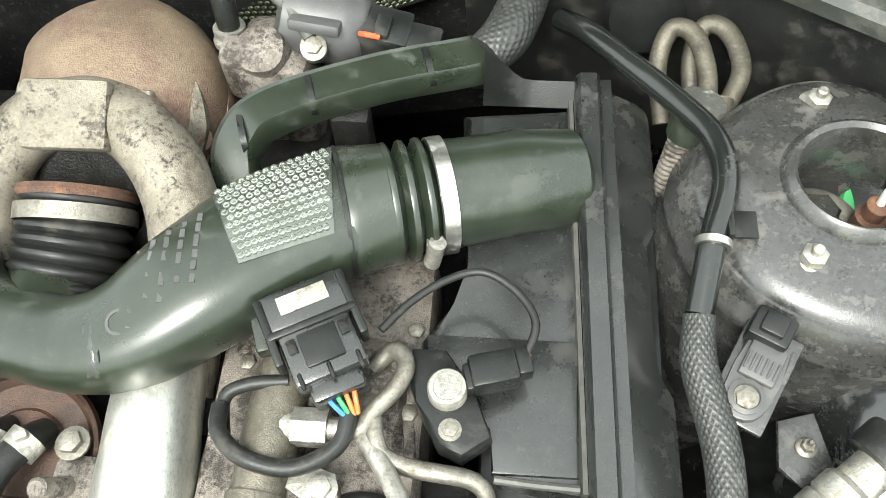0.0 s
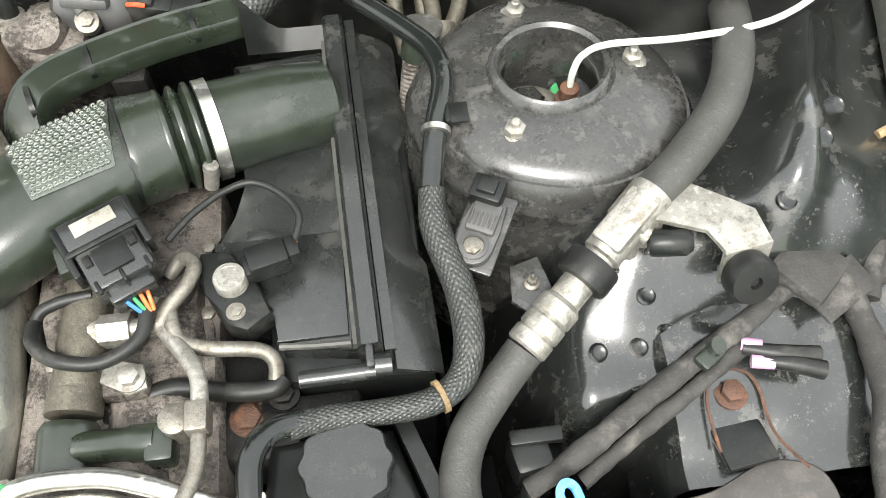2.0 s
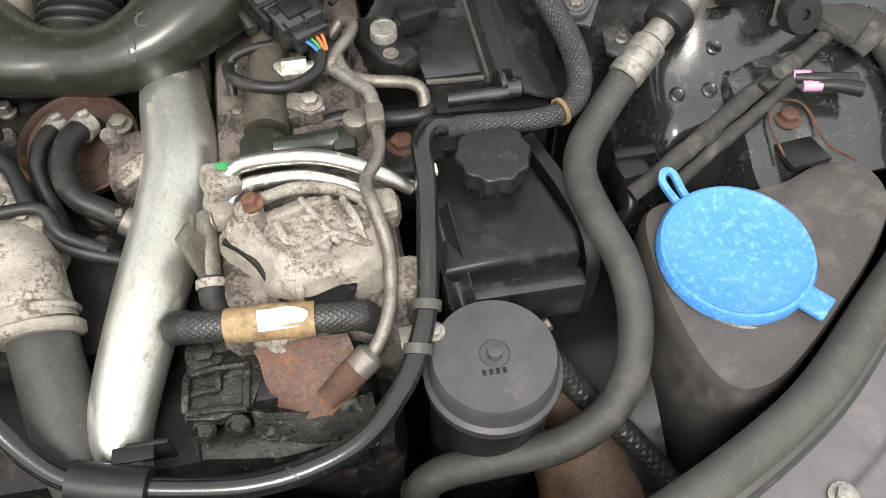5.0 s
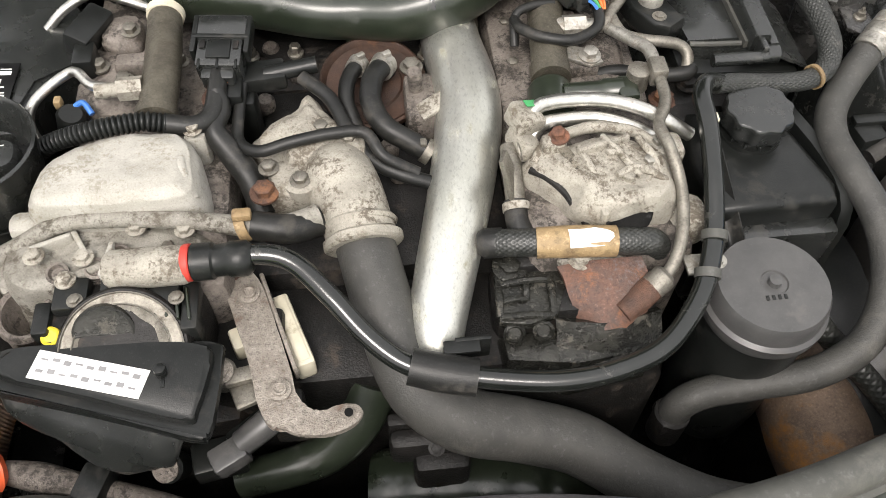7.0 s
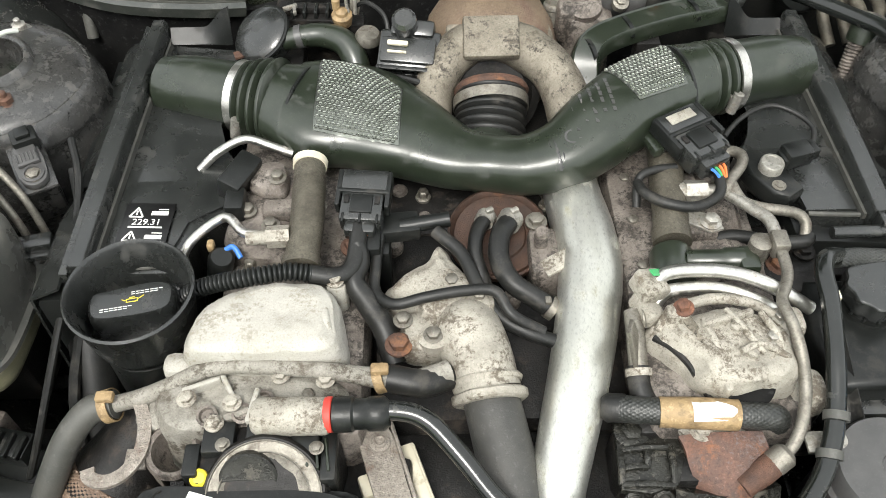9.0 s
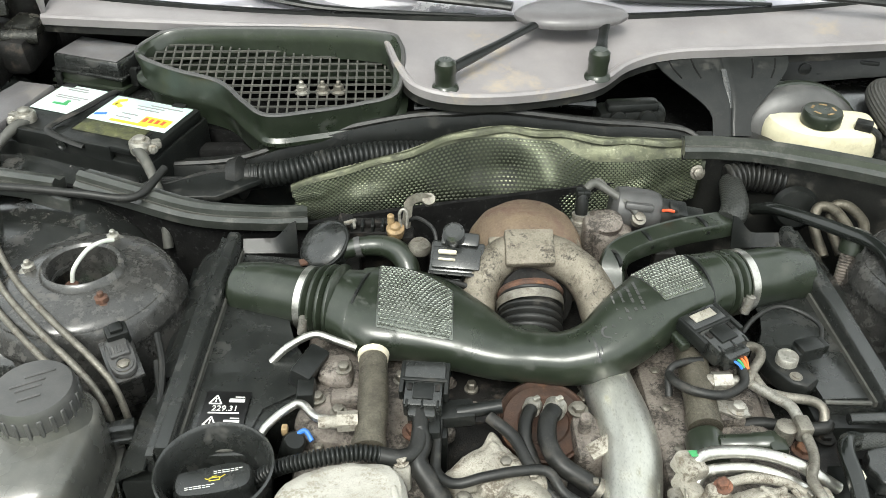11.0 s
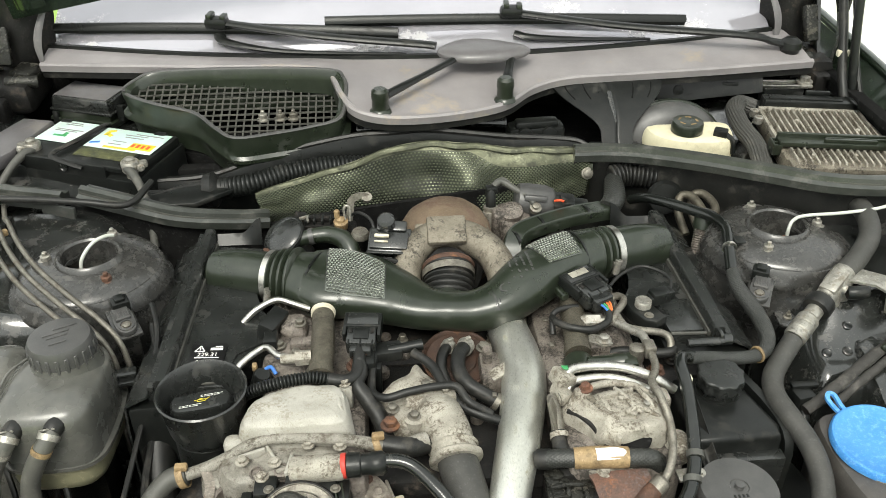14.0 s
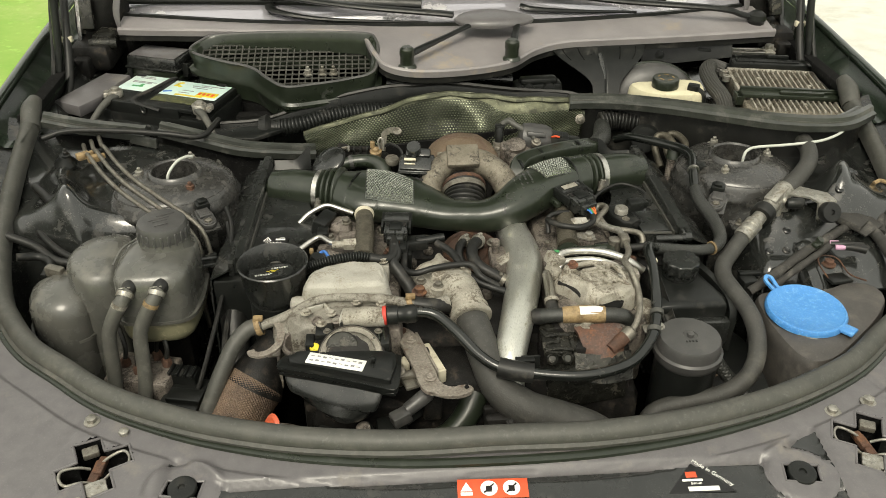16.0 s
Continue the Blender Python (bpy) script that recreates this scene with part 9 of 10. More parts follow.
def pressure_sensor(s):
    t = thing("wing_sensor", (s * 0.482, 0.215, 0.86), "grey level sensor with a black plug on a wing bracket", "sensor", "wing sensors")
    M = pose(s * 0.478, 0.213, 0.943, 8, 0, s * -28) @ Matrix.Scale(0.74, 4)
    part("body", turned(joined(prism([(0.019 * math.cos(a), -0.024 + 0.02 * math.sin(a)) for a in np.arange(math.pi, 2 * math.pi + 0.01, math.pi / 8)] + [(0.02, 0.0), (0.018, 0.03), (-0.018, 0.03), (-0.02, 0.0)], 0.0, 0.011, 0.002), rbox((0, 0.008, 0.013), (0.03, 0.034, 0.008), 0.002), lathe([(0.015, 0.01), (0.015, 0.0135), (0.011, 0.0145), (0.0095, 0.0115)], (0, -0.024, 0), n=22)), M), LIDGREY, t)
    for k in range(6):
        part("rib", turned(rbox((-0.0125 + 0.005 * k, 0.004, 0.0175), (0.0022, 0.016, 0.002), 0.0006, segments=1), M), LIDGREY, t)
    part("plug", turned(joined(rbox((-s * 0.006, 0.036, 0.014), (0.034, 0.028, 0.026), 0.003), rbox((-s * 0.006, 0.036, 0.03), (0.02, 0.018, 0.008), 0.002)), M), PLASTIC, t, "black plug")
    part("bolt", turned(bolt((0, -0.027, 0.011), 0.0085, 0.007), M), OLDSTEEL, t)
    part("bracket", turned(joined(rbox((0.0, 0, -0.005), (0.05, 0.09, 0.008), 0.002), rbox((0.0, 0, -0.05), (0.04, 0.05, 0.09), 0.004)), M), PAINTDIRTY, t, "black bracket")
    return t


pressure_sensor(1)
pressure_sensor(-1)
lb = thing("wing_lug", (0.52, 0.17, 0.85), "dusty black lug with a stud", "bracket")
part("plate", prism([(0.498, 0.195), (0.522, 0.202), (0.53, 0.165), (0.51, 0.15), (0.495, 0.165)], 0.908, 0.914, 0.002), PAINTDIRTY, lb)
part("stud", nut((0.513, 0.178, 0.914), 0.0045, 0.008), OLDSTEEL, lb)
# white breather tube from the damper
for s, pts in ((1, [(0.569, 0.334, 0.95), (0.57, 0.336, 0.972), (0.578, 0.342, 0.984), (0.6, 0.346, 0.989), (0.66, 0.34, 0.995), (0.73, 0.345, 1.0), (0.785, 0.375, 1.004), (0.80, 0.41, 1.004), (0.785, 0.43, 0.99), (0.78, 0.43, 0.94)]),
               (-1, [(-0.569, 0.334, 0.95), (-0.565, 0.342, 0.972), (-0.55, 0.36, 0.988), (-0.535, 0.375, 0.99), (-0.525, 0.385, 0.985)])):
    t = thing("damper_tube", (s * 0.569, 0.334, 0.93), "white plastic tube leaving the strut tower", "tube", "damper tubes")
    part("tube", tube(pts, 0.0029, 12), WHITETUBE, t)
    # pale ring stands in for the reflection on the opening's inner edge
    part("opening_rim", (lambda m: (m[0], m[1][:-2]))(lathe([(0.0405, 0.957), (0.042, 0.957), (0.042, 0.9605), (0.0405, 0.9605), (0.0405, 0.957)], (s * 0.552, 0.34, 0), n=40)), LIDGREY, t, "pale ring for the sheen inside the opening")
    part("green_dye", lathe([(0.012, 0.9175), (0.01, 0.922), (0.0, 0.9225)], (s * 0.572, 0.36, 0), n=16), WIREGREEN, t)

# ---- left side: coolant tank ----
ct = thing("coolant_expansion_tank", (-0.57, 0.08, 0.66), "large dusty black coolant tank with a screw cap", "coolant tank")
TANK = material("dusty_tank_plastic", (0.07, 0.071, 0.064), (0.1, 0.099, 0.088), 0.27, bump=0.07, bump_scale=900, coat=0.25, dirt=(0.17, 0.163, 0.143), dirt_amount=0.17, dirt_scale=12, specks=0.3)
TANKPALE = material("translucent_olive_plastic", (0.2, 0.19, 0.12), (0.14, 0.135, 0.085), 0.4, bump=0.05, dirt=(0.09, 0.085, 0.06), dirt_amount=0.2)
def tank_flange(pts, z, shift):
    o = curve_points(pts, 5, True)
    o = [(p[0] + shift[0], p[1] + shift[1], z) for p in o]
    return strip([tuple(p) for p in o[::3]] + [tuple(o[0])], [(-0.007, -0.003), (0.007, -0.003), (0.007, 0.003), (-0.007, 0.003)], 3)
MAINTANK = [(-0.475, 0.13), (-0.474, 0.04), (-0.484, 0.008), (-0.51, -0.003), (-0.565, -0.004), (-0.588, 0.004), (-0.598, 0.03), (-0.597, 0.1), (-0.575, 0.15), (-0.52, 0.16)]
MIDLOBE = [(-0.6, 0.17), (-0.597, 0.06), (-0.615, 0.032), (-0.66, 0.036), (-0.7, 0.1), (-0.672, 0.17)]
OUTLOBE = [(-0.655, 0.12), (-0.652, 0.04), (-0.668, 0.012), (-0.705, 0.005), (-0.75, 0.03), (-0.762, 0.09), (-0.72, 0.13)]
part("seam_flange", tank_flange(MAINTANK, 0.873, (0, 0.006)), TANK, ct, "welded seam flange")
part("seam_flange", tank_flange(OUTLOBE, 0.828, (0, 0.01)), TANK, ct, "welded seam flange")
part("lower_half", cushion(MAINTANK, [(0.828, 0.84), (0.836, 0.95), (0.846, 0.995), (0.87, 1.005)], shift=(0, 0.006)), TANKPALE, ct, "olive translucent lower half")
part("bracket", rbox((-0.55, 0.1, 0.77), (0.09, 0.06, 0.13), 0.006), DARK, ct, "dark bracket below the tank")
part("shell", joined(cushion(MAINTANK, [(0.874, 1.0), (0.93, 0.99), (0.945, 0.975), (0.953, 0.945), (0.959, 0.86), (0.9645, 0.7), (0.967, 0.5)], shift=(0.0, 0.01)),
                     cushion(MIDLOBE, [(0.72, 0.95), (0.84, 1.0), (0.905, 0.99), (0.926, 0.965), (0.937, 0.9), (0.943, 0.75), (0.946, 0.45)], shift=(0.0, 0.01)),
                     cushion(OUTLOBE, [(0.68, 0.9), (0.828, 1.0), (0.868, 0.985), (0.884, 0.95), (0.896, 0.84), (0.906, 0.55)], shift=(0.0, 0.01))), TANK, ct)
part("neck", lathe([(0.05, 0.945), (0.047, 0.958), (0.044, 0.963), (0.043, 0.978)], (-0.525, 0.108, 0), n=40), TANK, ct, "moulded filler neck")
part("crease", tube([(-0.6, 0.05, 0.956), (-0.592, 0.085, 0.966), (-0.575, 0.11, 0.968)], [(0.002, 0.002)] * 3, 8, 5), TANK, ct)
cc = part("cap", lathe([(0.036, 0.962), (0.041, 0.969), (0.042, 0.972), (0.042, 0.999), (0.039, 1.005), (0.03, 1.006), (0.0, 1.0065)], (-0.525, 0.108, 0), n=40), LIDGREY, ct, "dusty grey-black ribbed screw cap")
for k in range(22):
    a = 2 * math.pi * k / 22
    part("rib", rbox((-0.525 + 0.042 * math.cos(a), 0.108 + 0.042 * math.sin(a), 0.985), (0.003, 0.005, 0.023), 0.001, (0, 0, math.degrees(a)), 1), LIDGREY, cc)
part("moulded_mark", joined(rbox((-0.522, 0.126, 1.0068), (0.03, 0.003, 0.0012), 0.0003, (0, 0, 25)), rbox((-0.53, 0.112, 1.0068), (0.034, 0.0025, 0.0012), 0.0003, (0, 0, 25)), rbox((-0.527, 0.105, 1.0068), (0.026, 0.0025, 0.0012), 0.0003, (0, 0, 25)), rbox((-0.522, 0.092, 1.0068), (0.022, 0.0025, 0.0012), 0.0003, (0, 0, 25))), LIDGREY, cc)
HOSEGREY = material("dusty_grey_hose", (0.07, 0.07, 0.062), (0.095, 0.094, 0.082), 0.42, bump=0.1, coat=0.1, dirt=(0.15, 0.145, 0.125), dirt_amount=0.16, dirt_scale=24)
for x0, low in ((-0.568, ((-0.607, -0.04, 0.80), (-0.609, -0.062, 0.75), (-0.62, -0.09, 0.68))), (-0.518, ((-0.556, -0.045, 0.80), (-0.562, -0.068, 0.75), (-0.585, -0.1, 0.68)))):
    h = part("hose", tube([(x0 + 0.001, 0.0, 0.941), (x0 - 0.003, -0.008, 0.935), (x0 - 0.015, -0.016, 0.918), (x0 - 0.03, -0.021, 0.89), (x0 - 0.0385, -0.026, 0.86)] + list(low), [0.0102, 0.0112, 0.0118, 0.012, 0.012, 0.012, 0.012, 0.012], 18), HOSEGREY, ct, "greyed rubber coolant hose")
    part("spring_clip", joined(band((x0 - 0.003, -0.007, 0.936), (-0.25, -0.75, -0.6), 0.0122, 0.008, 0.0016), tube([(x0 - 0.012, -0.006, 0.947), (x0 - 0.005, -0.009, 0.951), (x0 + 0.001, -0.005, 0.949), (x0 + 0.008, -0.008, 0.951)], 0.0013, 6)), ZINC, h, "bright spring clip")
    part("hose_end", band((x0 - 0.013, -0.015, 0.921), (-0.45, -0.3, -0.85), 0.0122, 0.007, 0.0005), CASTBASE if x0 < -0.54 else TAPE, h, "faded paint mark")
    part("nozzle", tube([(x0 + 0.005, 0.02, 0.942), (x0 + 0.003, 0.006, 0.9425), (x0, -0.003, 0.94)], [0.0135, 0.013, 0.0115], 16), RUBBER, ct, "moulded hose nozzle")
# brake pipes
bpipe = thing("brake_pipes", (-0.62, 0.28, 0.84), "three bent brown steel brake pipes in yellow clips", "pipes")
for k in range(3):
    o = V((0.013 * k, 0.012 * k, 0.007 + 0.003 * k))
    part("pipe", tube([tuple(V(p) + o) for p in ((-0.79, 0.545, 0.93), (-0.772, 0.5, 0.955), (-0.75, 0.445, 0.962), (-0.74, 0.43, 0.965), (-0.695, 0.352, 0.967), (-0.645, 0.284, 0.964), (-0.585, 0.222, 0.957), (-0.53, 0.173, 0.946), (-0.5, 0.146, 0.925), (-0.49, 0.135, 0.87), (-0.48, 0.12, 0.76))], 0.0042, 10), OLDSTEEL, bpipe)
for k, at in enumerate(((-0.755, 0.44, 0.967), (-0.728, 0.425, 0.968))):
    part("clip", joined(rbox(at, (0.026, 0.016, 0.014), 0.003, (0, 0, 35)), rbox((at[0] + 0.012, at[1] + 0.01, at[2]), (0.012, 0.01, 0.01), 0.002, (0, 0, 35))), TAPE, bpipe, "yellowed plastic clip")
part("holder", joined(rbox((-0.478, 0.138, 0.905), (0.055, 0.018, 0.012), 0.003, (0, 0, 12)), rbox((-0.478, 0.132, 0.896), (0.05, 0.016, 0.008), 0.002, (0, 0, 12))), DUSTY, bpipe, "black three-way pipe holder")
part("union", joined(lathe([(0.02, -0.01), (0.022, 0.0), (0.014, 0.01), (0.01, 0.018)], (-0.79, 0.435, 0.955), (0.1, -0.2, 1), 18), nut((-0.785, 0.432, 0.972), 0.006, 0.01)), PLASTIC, bpipe, "black union block")
lw = thing("wing_cables", (-0.72, 0.2, 0.84), "dusty black cables clipped along the inner wing", "cables")
part("cable", tube([(-0.50, 0.56, 0.985), (-0.53, 0.5, 0.975), (-0.6, 0.495, 0.985), (-0.7, 0.505, 0.99), (-0.8, 0.51, 0.99), (-0.85, 0.5, 0.98)], 0.006, 10), RUBBER, lw)
part("cable", tube([(-0.82, 0.34, 0.955), (-0.785, 0.3, 0.95), (-0.765, 0.27, 0.942), (-0.745, 0.255, 0.93)], [0.008, 0.0095, 0.01, 0.008], 12), RUBBER, lw)
part("plug_end", joined(lathe([(0.011, -0.012), (0.011, 0.01)], (-0.742, 0.252, 0.93), (0.7, -0.5, -0.3), 14), bolt((-0.732, 0.246, 0.927), 0.007, 0.01, (0.7, -0.5, 0.1))), ZINC, lw)
part("cable", tube([(-0.8, 0.3, 0.94), (-0.79, 0.24, 0.925), (-0.76, 0.2, 0.912), (-0.71, 0.165, 0.9), (-0.66, 0.165, 0.9)], 0.0065, 10), RUBBER, lw)
part("cable", tube([(-0.83, 0.2, 0.93), (-0.78, 0.185, 0.915), (-0.74, 0.16, 0.9), (-0.69, 0.15, 0.895)], 0.0075, 10), RUBBER, lw)
part("cable", tube([(-0.8, 0.15, 0.915), (-0.77, 0.165, 0.905), (-0.745, 0.15, 0.9), (-0.75, 0.12, 0.89)], 0.0075, 10), RUBBER, lw)
part("plug", joined(rbox((-0.725, 0.115, 0.905), (0.035, 0.016, 0.02), 0.003, (0, 0, -25)), rbox((-0.70, 0.11, 0.9), (0.02, 0.014, 0.016), 0.003, (0, 0, -25))), OLDSTEEL, lw)
part("cable", tube([(-0.445, 0.25, 0.945), (-0.43, 0.2, 0.93), (-0.428, 0.12, 0.9), (-0.44, 0.05, 0.86), (-0.46, -0.02, 0.80), (-0.48, -0.06, 0.75)], 0.0042, 8), RUBBER, lw)
part("cable", tube([(-0.44, 0.22, 0.93), (-0.42, 0.13, 0.88), (-0.435, 0.02, 0.8), (-0.42, -0.05, 0.72)], 0.006, 8), RUBBER, lw)
part("column_hose", tube([(-0.43, 0.16, 0.88), (-0.425, 0.1, 0.84), (-0.42, 0.04, 0.78), (-0.415, -0.03, 0.7)], 0.024, 14), RUBBER, lw, "thick dark hose")
# hydraulic block
ab = thing("brake_hydraulic_unit", (-0.55, -0.03, 0.62), "grimy aluminium hydraulic block with pipe unions", "hydraulic unit")
part("block", lumpy(rbox((-0.57, -0.01, 0.735), (0.11, 0.075, 0.1), 0.004, (0, 0, -12)), 0.001, 60), CASTDIRTY, ab)
part("control_box", joined(rbox((-0.495, -0.055, 0.72), (0.07, 0.08, 0.09), 0.005, (0, 0, -12)), rbox((-0.50, -0.02, 0.77), (0.05, 0.03, 0.03), 0.004, (0, 0, -12)), rbox((-0.49, -0.07, 0.77), (0.06, 0.03, 0.012), 0.003, (0, 0, -12))), PLASTIC, ab, "black ribbed control box")
for k in range(4):
    part("slot_rib", rbox((-0.52 + 0.013 * k, -0.02 - 0.003 * k, 0.787), (0.005, 0.026, 0.008), 0.001, (0, 0, -12), 1), PLASTIC, ab)
for k, (x, y) in enumerate(((-0.6, 0.0), (-0.575, -0.02), (-0.53, -0.005), (-0.55, 0.015))):
    part("union", lathe([(0.009, 0.785), (0.009, 0.795), (0.006, 0.8)], (x, y, 0), n=6), RUST, ab, "rusty union nut")
    part("pipe", tube([(x, y, 0.795), (x + 0.004, y + 0.004, 0.82), (x - 0.01 + 0.03 * (k % 2), y + 0.03, 0.845), (x - 0.03 + 0.08 * (k % 2), y + 0.06, 0.82)], 0.0042, 8), RUBBER, ab)
part("support", rbox((-0.55, -0.02, 0.62), (0.16, 0.1, 0.2), 0.01), DARK, ab)

# ---- front left: resonator, bracket, throttle, exhaust hose ----
th2 = thing("throttle_valve", (-0.21, -0.1, 0.76), "oily black throttle actuator with a round embossed cover", "throttle valve")
TV = pose(-0.221, -0.117, 0.898, 48, 0, 0)
TA = pose(-0.208, -0.13, 0.89, 30, 0, 0)
part("body", lumpy(joined(cushion([(-0.276, -0.1), (-0.27, -0.12), (-0.22, -0.126), (-0.158, -0.126), (-0.148, -0.105), (-0.15, -0.075), (-0.2, -0.066), (-0.262, -0.07)], [(0.82, 1.0), (0.88, 1.0), (0.892, 0.98), (0.898, 0.93), (0.9, 0.6)]),
                          turned(lathe([(0.052, -0.04), (0.053, 0.002), (0.051, 0.005), (0.03, 0.006)], n=56), TA)), 0.0008, 60), DARK, th2)
pieces("lug", [rbox((-0.25, -0.082, 0.9), (0.028, 0.03, 0.02), 0.003), rbox((-0.212, -0.076, 0.904), (0.028, 0.028, 0.02), 0.003), rbox((-0.176, -0.082, 0.902), (0.026, 0.036, 0.018), 0.003), rbox((-0.155, -0.1, 0.892), (0.014, 0.045, 0.03), 0.003), rbox((-0.272, -0.1, 0.89), (0.014, 0.03, 0.03), 0.003)], PLASTIC, th2, "ribbed black lug")
for k in range(5):
    part("rib", rbox((-0.192 + 0.009 * k, -0.092 - 0.002 * k, 0.907), (0.0025, 0.03, 0.006), 0.0008, (0, 0, 8), 1), GLOSSY, th2)
part("cover_edge", joined(turned(lathe([(0.0482, 0.004), (0.049, 0.0055), (0.0492, 0.007), (0.0482, 0.0075), (0.0475, 0.006)], n=56), TA), turned(lathe([(0.0388, 0.004), (0.0395, 0.0055), (0.0397, 0.0068), (0.0388, 0.0072), (0.038, 0.006)], n=48), TA)), OLDSTEEL, th2, "worn bright edges")
part("round_cover", turned(lathe([(0.026, -0.004), (0.0255, 0.004), (0.0235, 0.006), (0.021, 0.0055), (0.0, 0.0055)], n=44), TV), OILY, th2, "embossed grey round cover")
part("yellow_plug", lathe([(0.0075, -0.012), (0.008, 0.0), (0.0065, 0.0015), (0.005, 0.0), (0.0, 0.0)], (-0.264, -0.115, 0.9), (-0.1, -0.4, 1), 20), YELLOW, th2, "bright yellow plug")
part("screw", bolt((-0.2, -0.1, 0.906), 0.005, 0.004, (0, -0.4, 1)), ZINC, th2, "zinc screw")
for x, y in ((-0.245, -0.09), (-0.165, -0.095)):
    part("screw", bolt((x, y, 0.91), 0.0045, 0.004), OLDSTEEL, th2)
part("open_port", (lambda m: (m[0], m[1][:-2]))(lathe([(0.018, -0.03), (0.024, -0.02), (0.026, 0.0), (0.023, 0.004), (0.019, 0.002), (0.017, -0.012), (0.012, -0.03)], (-0.295, -0.082, 0.884), (-0.1, -0.3, 1), 32)), CASTDIRTY, th2, "open round port")
rs = thing("air_resonator_box", (-0.23, -0.16, 0.72), "black plastic resonator box with a white printed label", "box")
TOPO = [(-0.296, -0.124), (-0.265, -0.122), (-0.174, -0.128), (-0.145, -0.134), (-0.137, -0.143), (-0.146, -0.186), (-0.157, -0.195), (-0.23, -0.169), (-0.296, -0.146), (-0.301, -0.134)]
RIMS = [(-0.321, -0.139), (-0.318, -0.146), (-0.31, -0.151), (-0.228, -0.178), (-0.153, -0.206), (-0.141, -0.206), (-0.136, -0.196), (-0.131, -0.142), (-0.14, -0.126), (-0.23, -0.12), (-0.3, -0.117), (-0.315, -0.125)]
TOPO, RIMS = [tuple(p) for p in curve_points(TOPO, 4, True)], [tuple(p) for p in curve_points(RIMS, 4, True)]
part("top", prism(TOPO, 0.88, 0.899, 0.004, segments=3), PLASTIC, rs)
part("rim", joined(prism(RIMS, 0.8825, 0.8895, 0.002), prism([(-0.228 + (x + 0.228) * 0.985, -0.16 + (y + 0.16) * 0.975) for x, y in RIMS], 0.8755, 0.881, 0.002)), PLASTIC, rs, "moulded double rim")
BELLY = ((0.877, -0.311, -0.142, -0.232, -0.173, -0.16, -0.199), (0.867, -0.311, -0.15, -0.233, -0.182, -0.165, -0.206), (0.86, -0.308, -0.159, -0.233, -0.191, -0.168, -0.21), (0.852, -0.303, -0.163, -0.235, -0.195, -0.172, -0.212), (0.847, -0.297, -0.16, -0.236, -0.19, -0.176, -0.207),
         (0.835, -0.285, -0.166, -0.235, -0.201, -0.186, -0.207), (0.822, -0.266, -0.172, -0.228, -0.201, -0.195, -0.202), (0.813, -0.25, -0.168, -0.222, -0.186, -0.205, -0.186))
rings = []
for z, xl, yl, xm, ym, xr, yr in BELLY:
    o = curve_points([(xl + 0.004, yl + 0.012), (xl + 0.008, yl - 0.002), (xm, ym), (xr - 0.01, yr - 0.001), (xr + 0.003, yr + 0.01), (xr + 0.006, -0.145), (xr - 0.01, -0.128), (xl + 0.02, -0.124)], 6, True)
    rings.append([(p[0], p[1], z) for p in o])
part("belly", loft(rings), DUSTY, rs, "bulging satin belly")
LBM = pose(-0.23, -0.151, 0.8996, 0, 0, -17)
lbl = part("label", turned(rbox((0, 0, 0.0), (0.091, 0.0245, 0.0008), 0.0002), LBM), WHITE, rs, "white label with unreadable print")
for i in range(9):
    for j in range(2):
        part("print_bar", turned(rbox((-0.038 + 0.0094 * i, 0.005 - 0.01 * j + 0.001 * (i % 2), 0.0006), (0.0058, 0.0014 + 0.0012 * ((i + j) % 3), 0.0004), 0.0001, segments=1), LBM), PRINTGREY, lbl)
part("screw", joined(lathe([(0.0042, 0.898), (0.0038, 0.904), (0.0052, 0.906), (0.0045, 0.909), (0.002, 0.91)], (-0.174, -0.156, 0), n=12), rbox((-0.173, -0.162, 0.8994), (0.003, 0.012, 0.0014), 0.0004)), PLASTIC, rs)
part("mount", rbox((-0.235, -0.135, 0.79), (0.1, 0.04, 0.14), 0.006), DARK, rs)
bz = thing("corroded_bracket", (-0.09, -0.13, 0.76), "corroded flat metal bracket with rusty bolts", "bracket")
CORR = material("pitted_grey_steel", (0.31, 0.28, 0.24), (0.2, 0.175, 0.148), 0.55, metal=0.3, scale=50, bump=0.8, bump_scale=600, dirt=(0.15, 0.105, 0.08), dirt_amount=0.18, dirt_scale=50, pits=0.6, depth=0.002)
BO = curve_points([(-0.138, -0.047), (-0.134, -0.039), (-0.122, -0.041), (-0.104, -0.064), (-0.094, -0.097), (-0.081, -0.142), (-0.074, -0.174), (-0.064, -0.183), (-0.056, -0.187), (-0.045, -0.182), (-0.029, -0.181), (-0.023, -0.189), (-0.03, -0.198), (-0.047, -0.205), (-0.074, -0.204), (-0.086, -0.197), (-0.096, -0.196), (-0.107, -0.171), (-0.114, -0.137), (-0.126, -0.098), (-0.135, -0.068)], 4, True)
BM = pose(-0.1, -0.12, 0.866, 0, 3, 0)
part("plate", lumpy(joined(turned(prism([(p[0] + 0.1, p[1] + 0.12) for p in BO], 0.0, 0.006, 0.0016), BM), rbox((-0.09, -0.1, 0.862), (0.004, 0.1, 0.02), 0.0015, (0, 0, 17))), 0.0008, 60), CORR, bz)
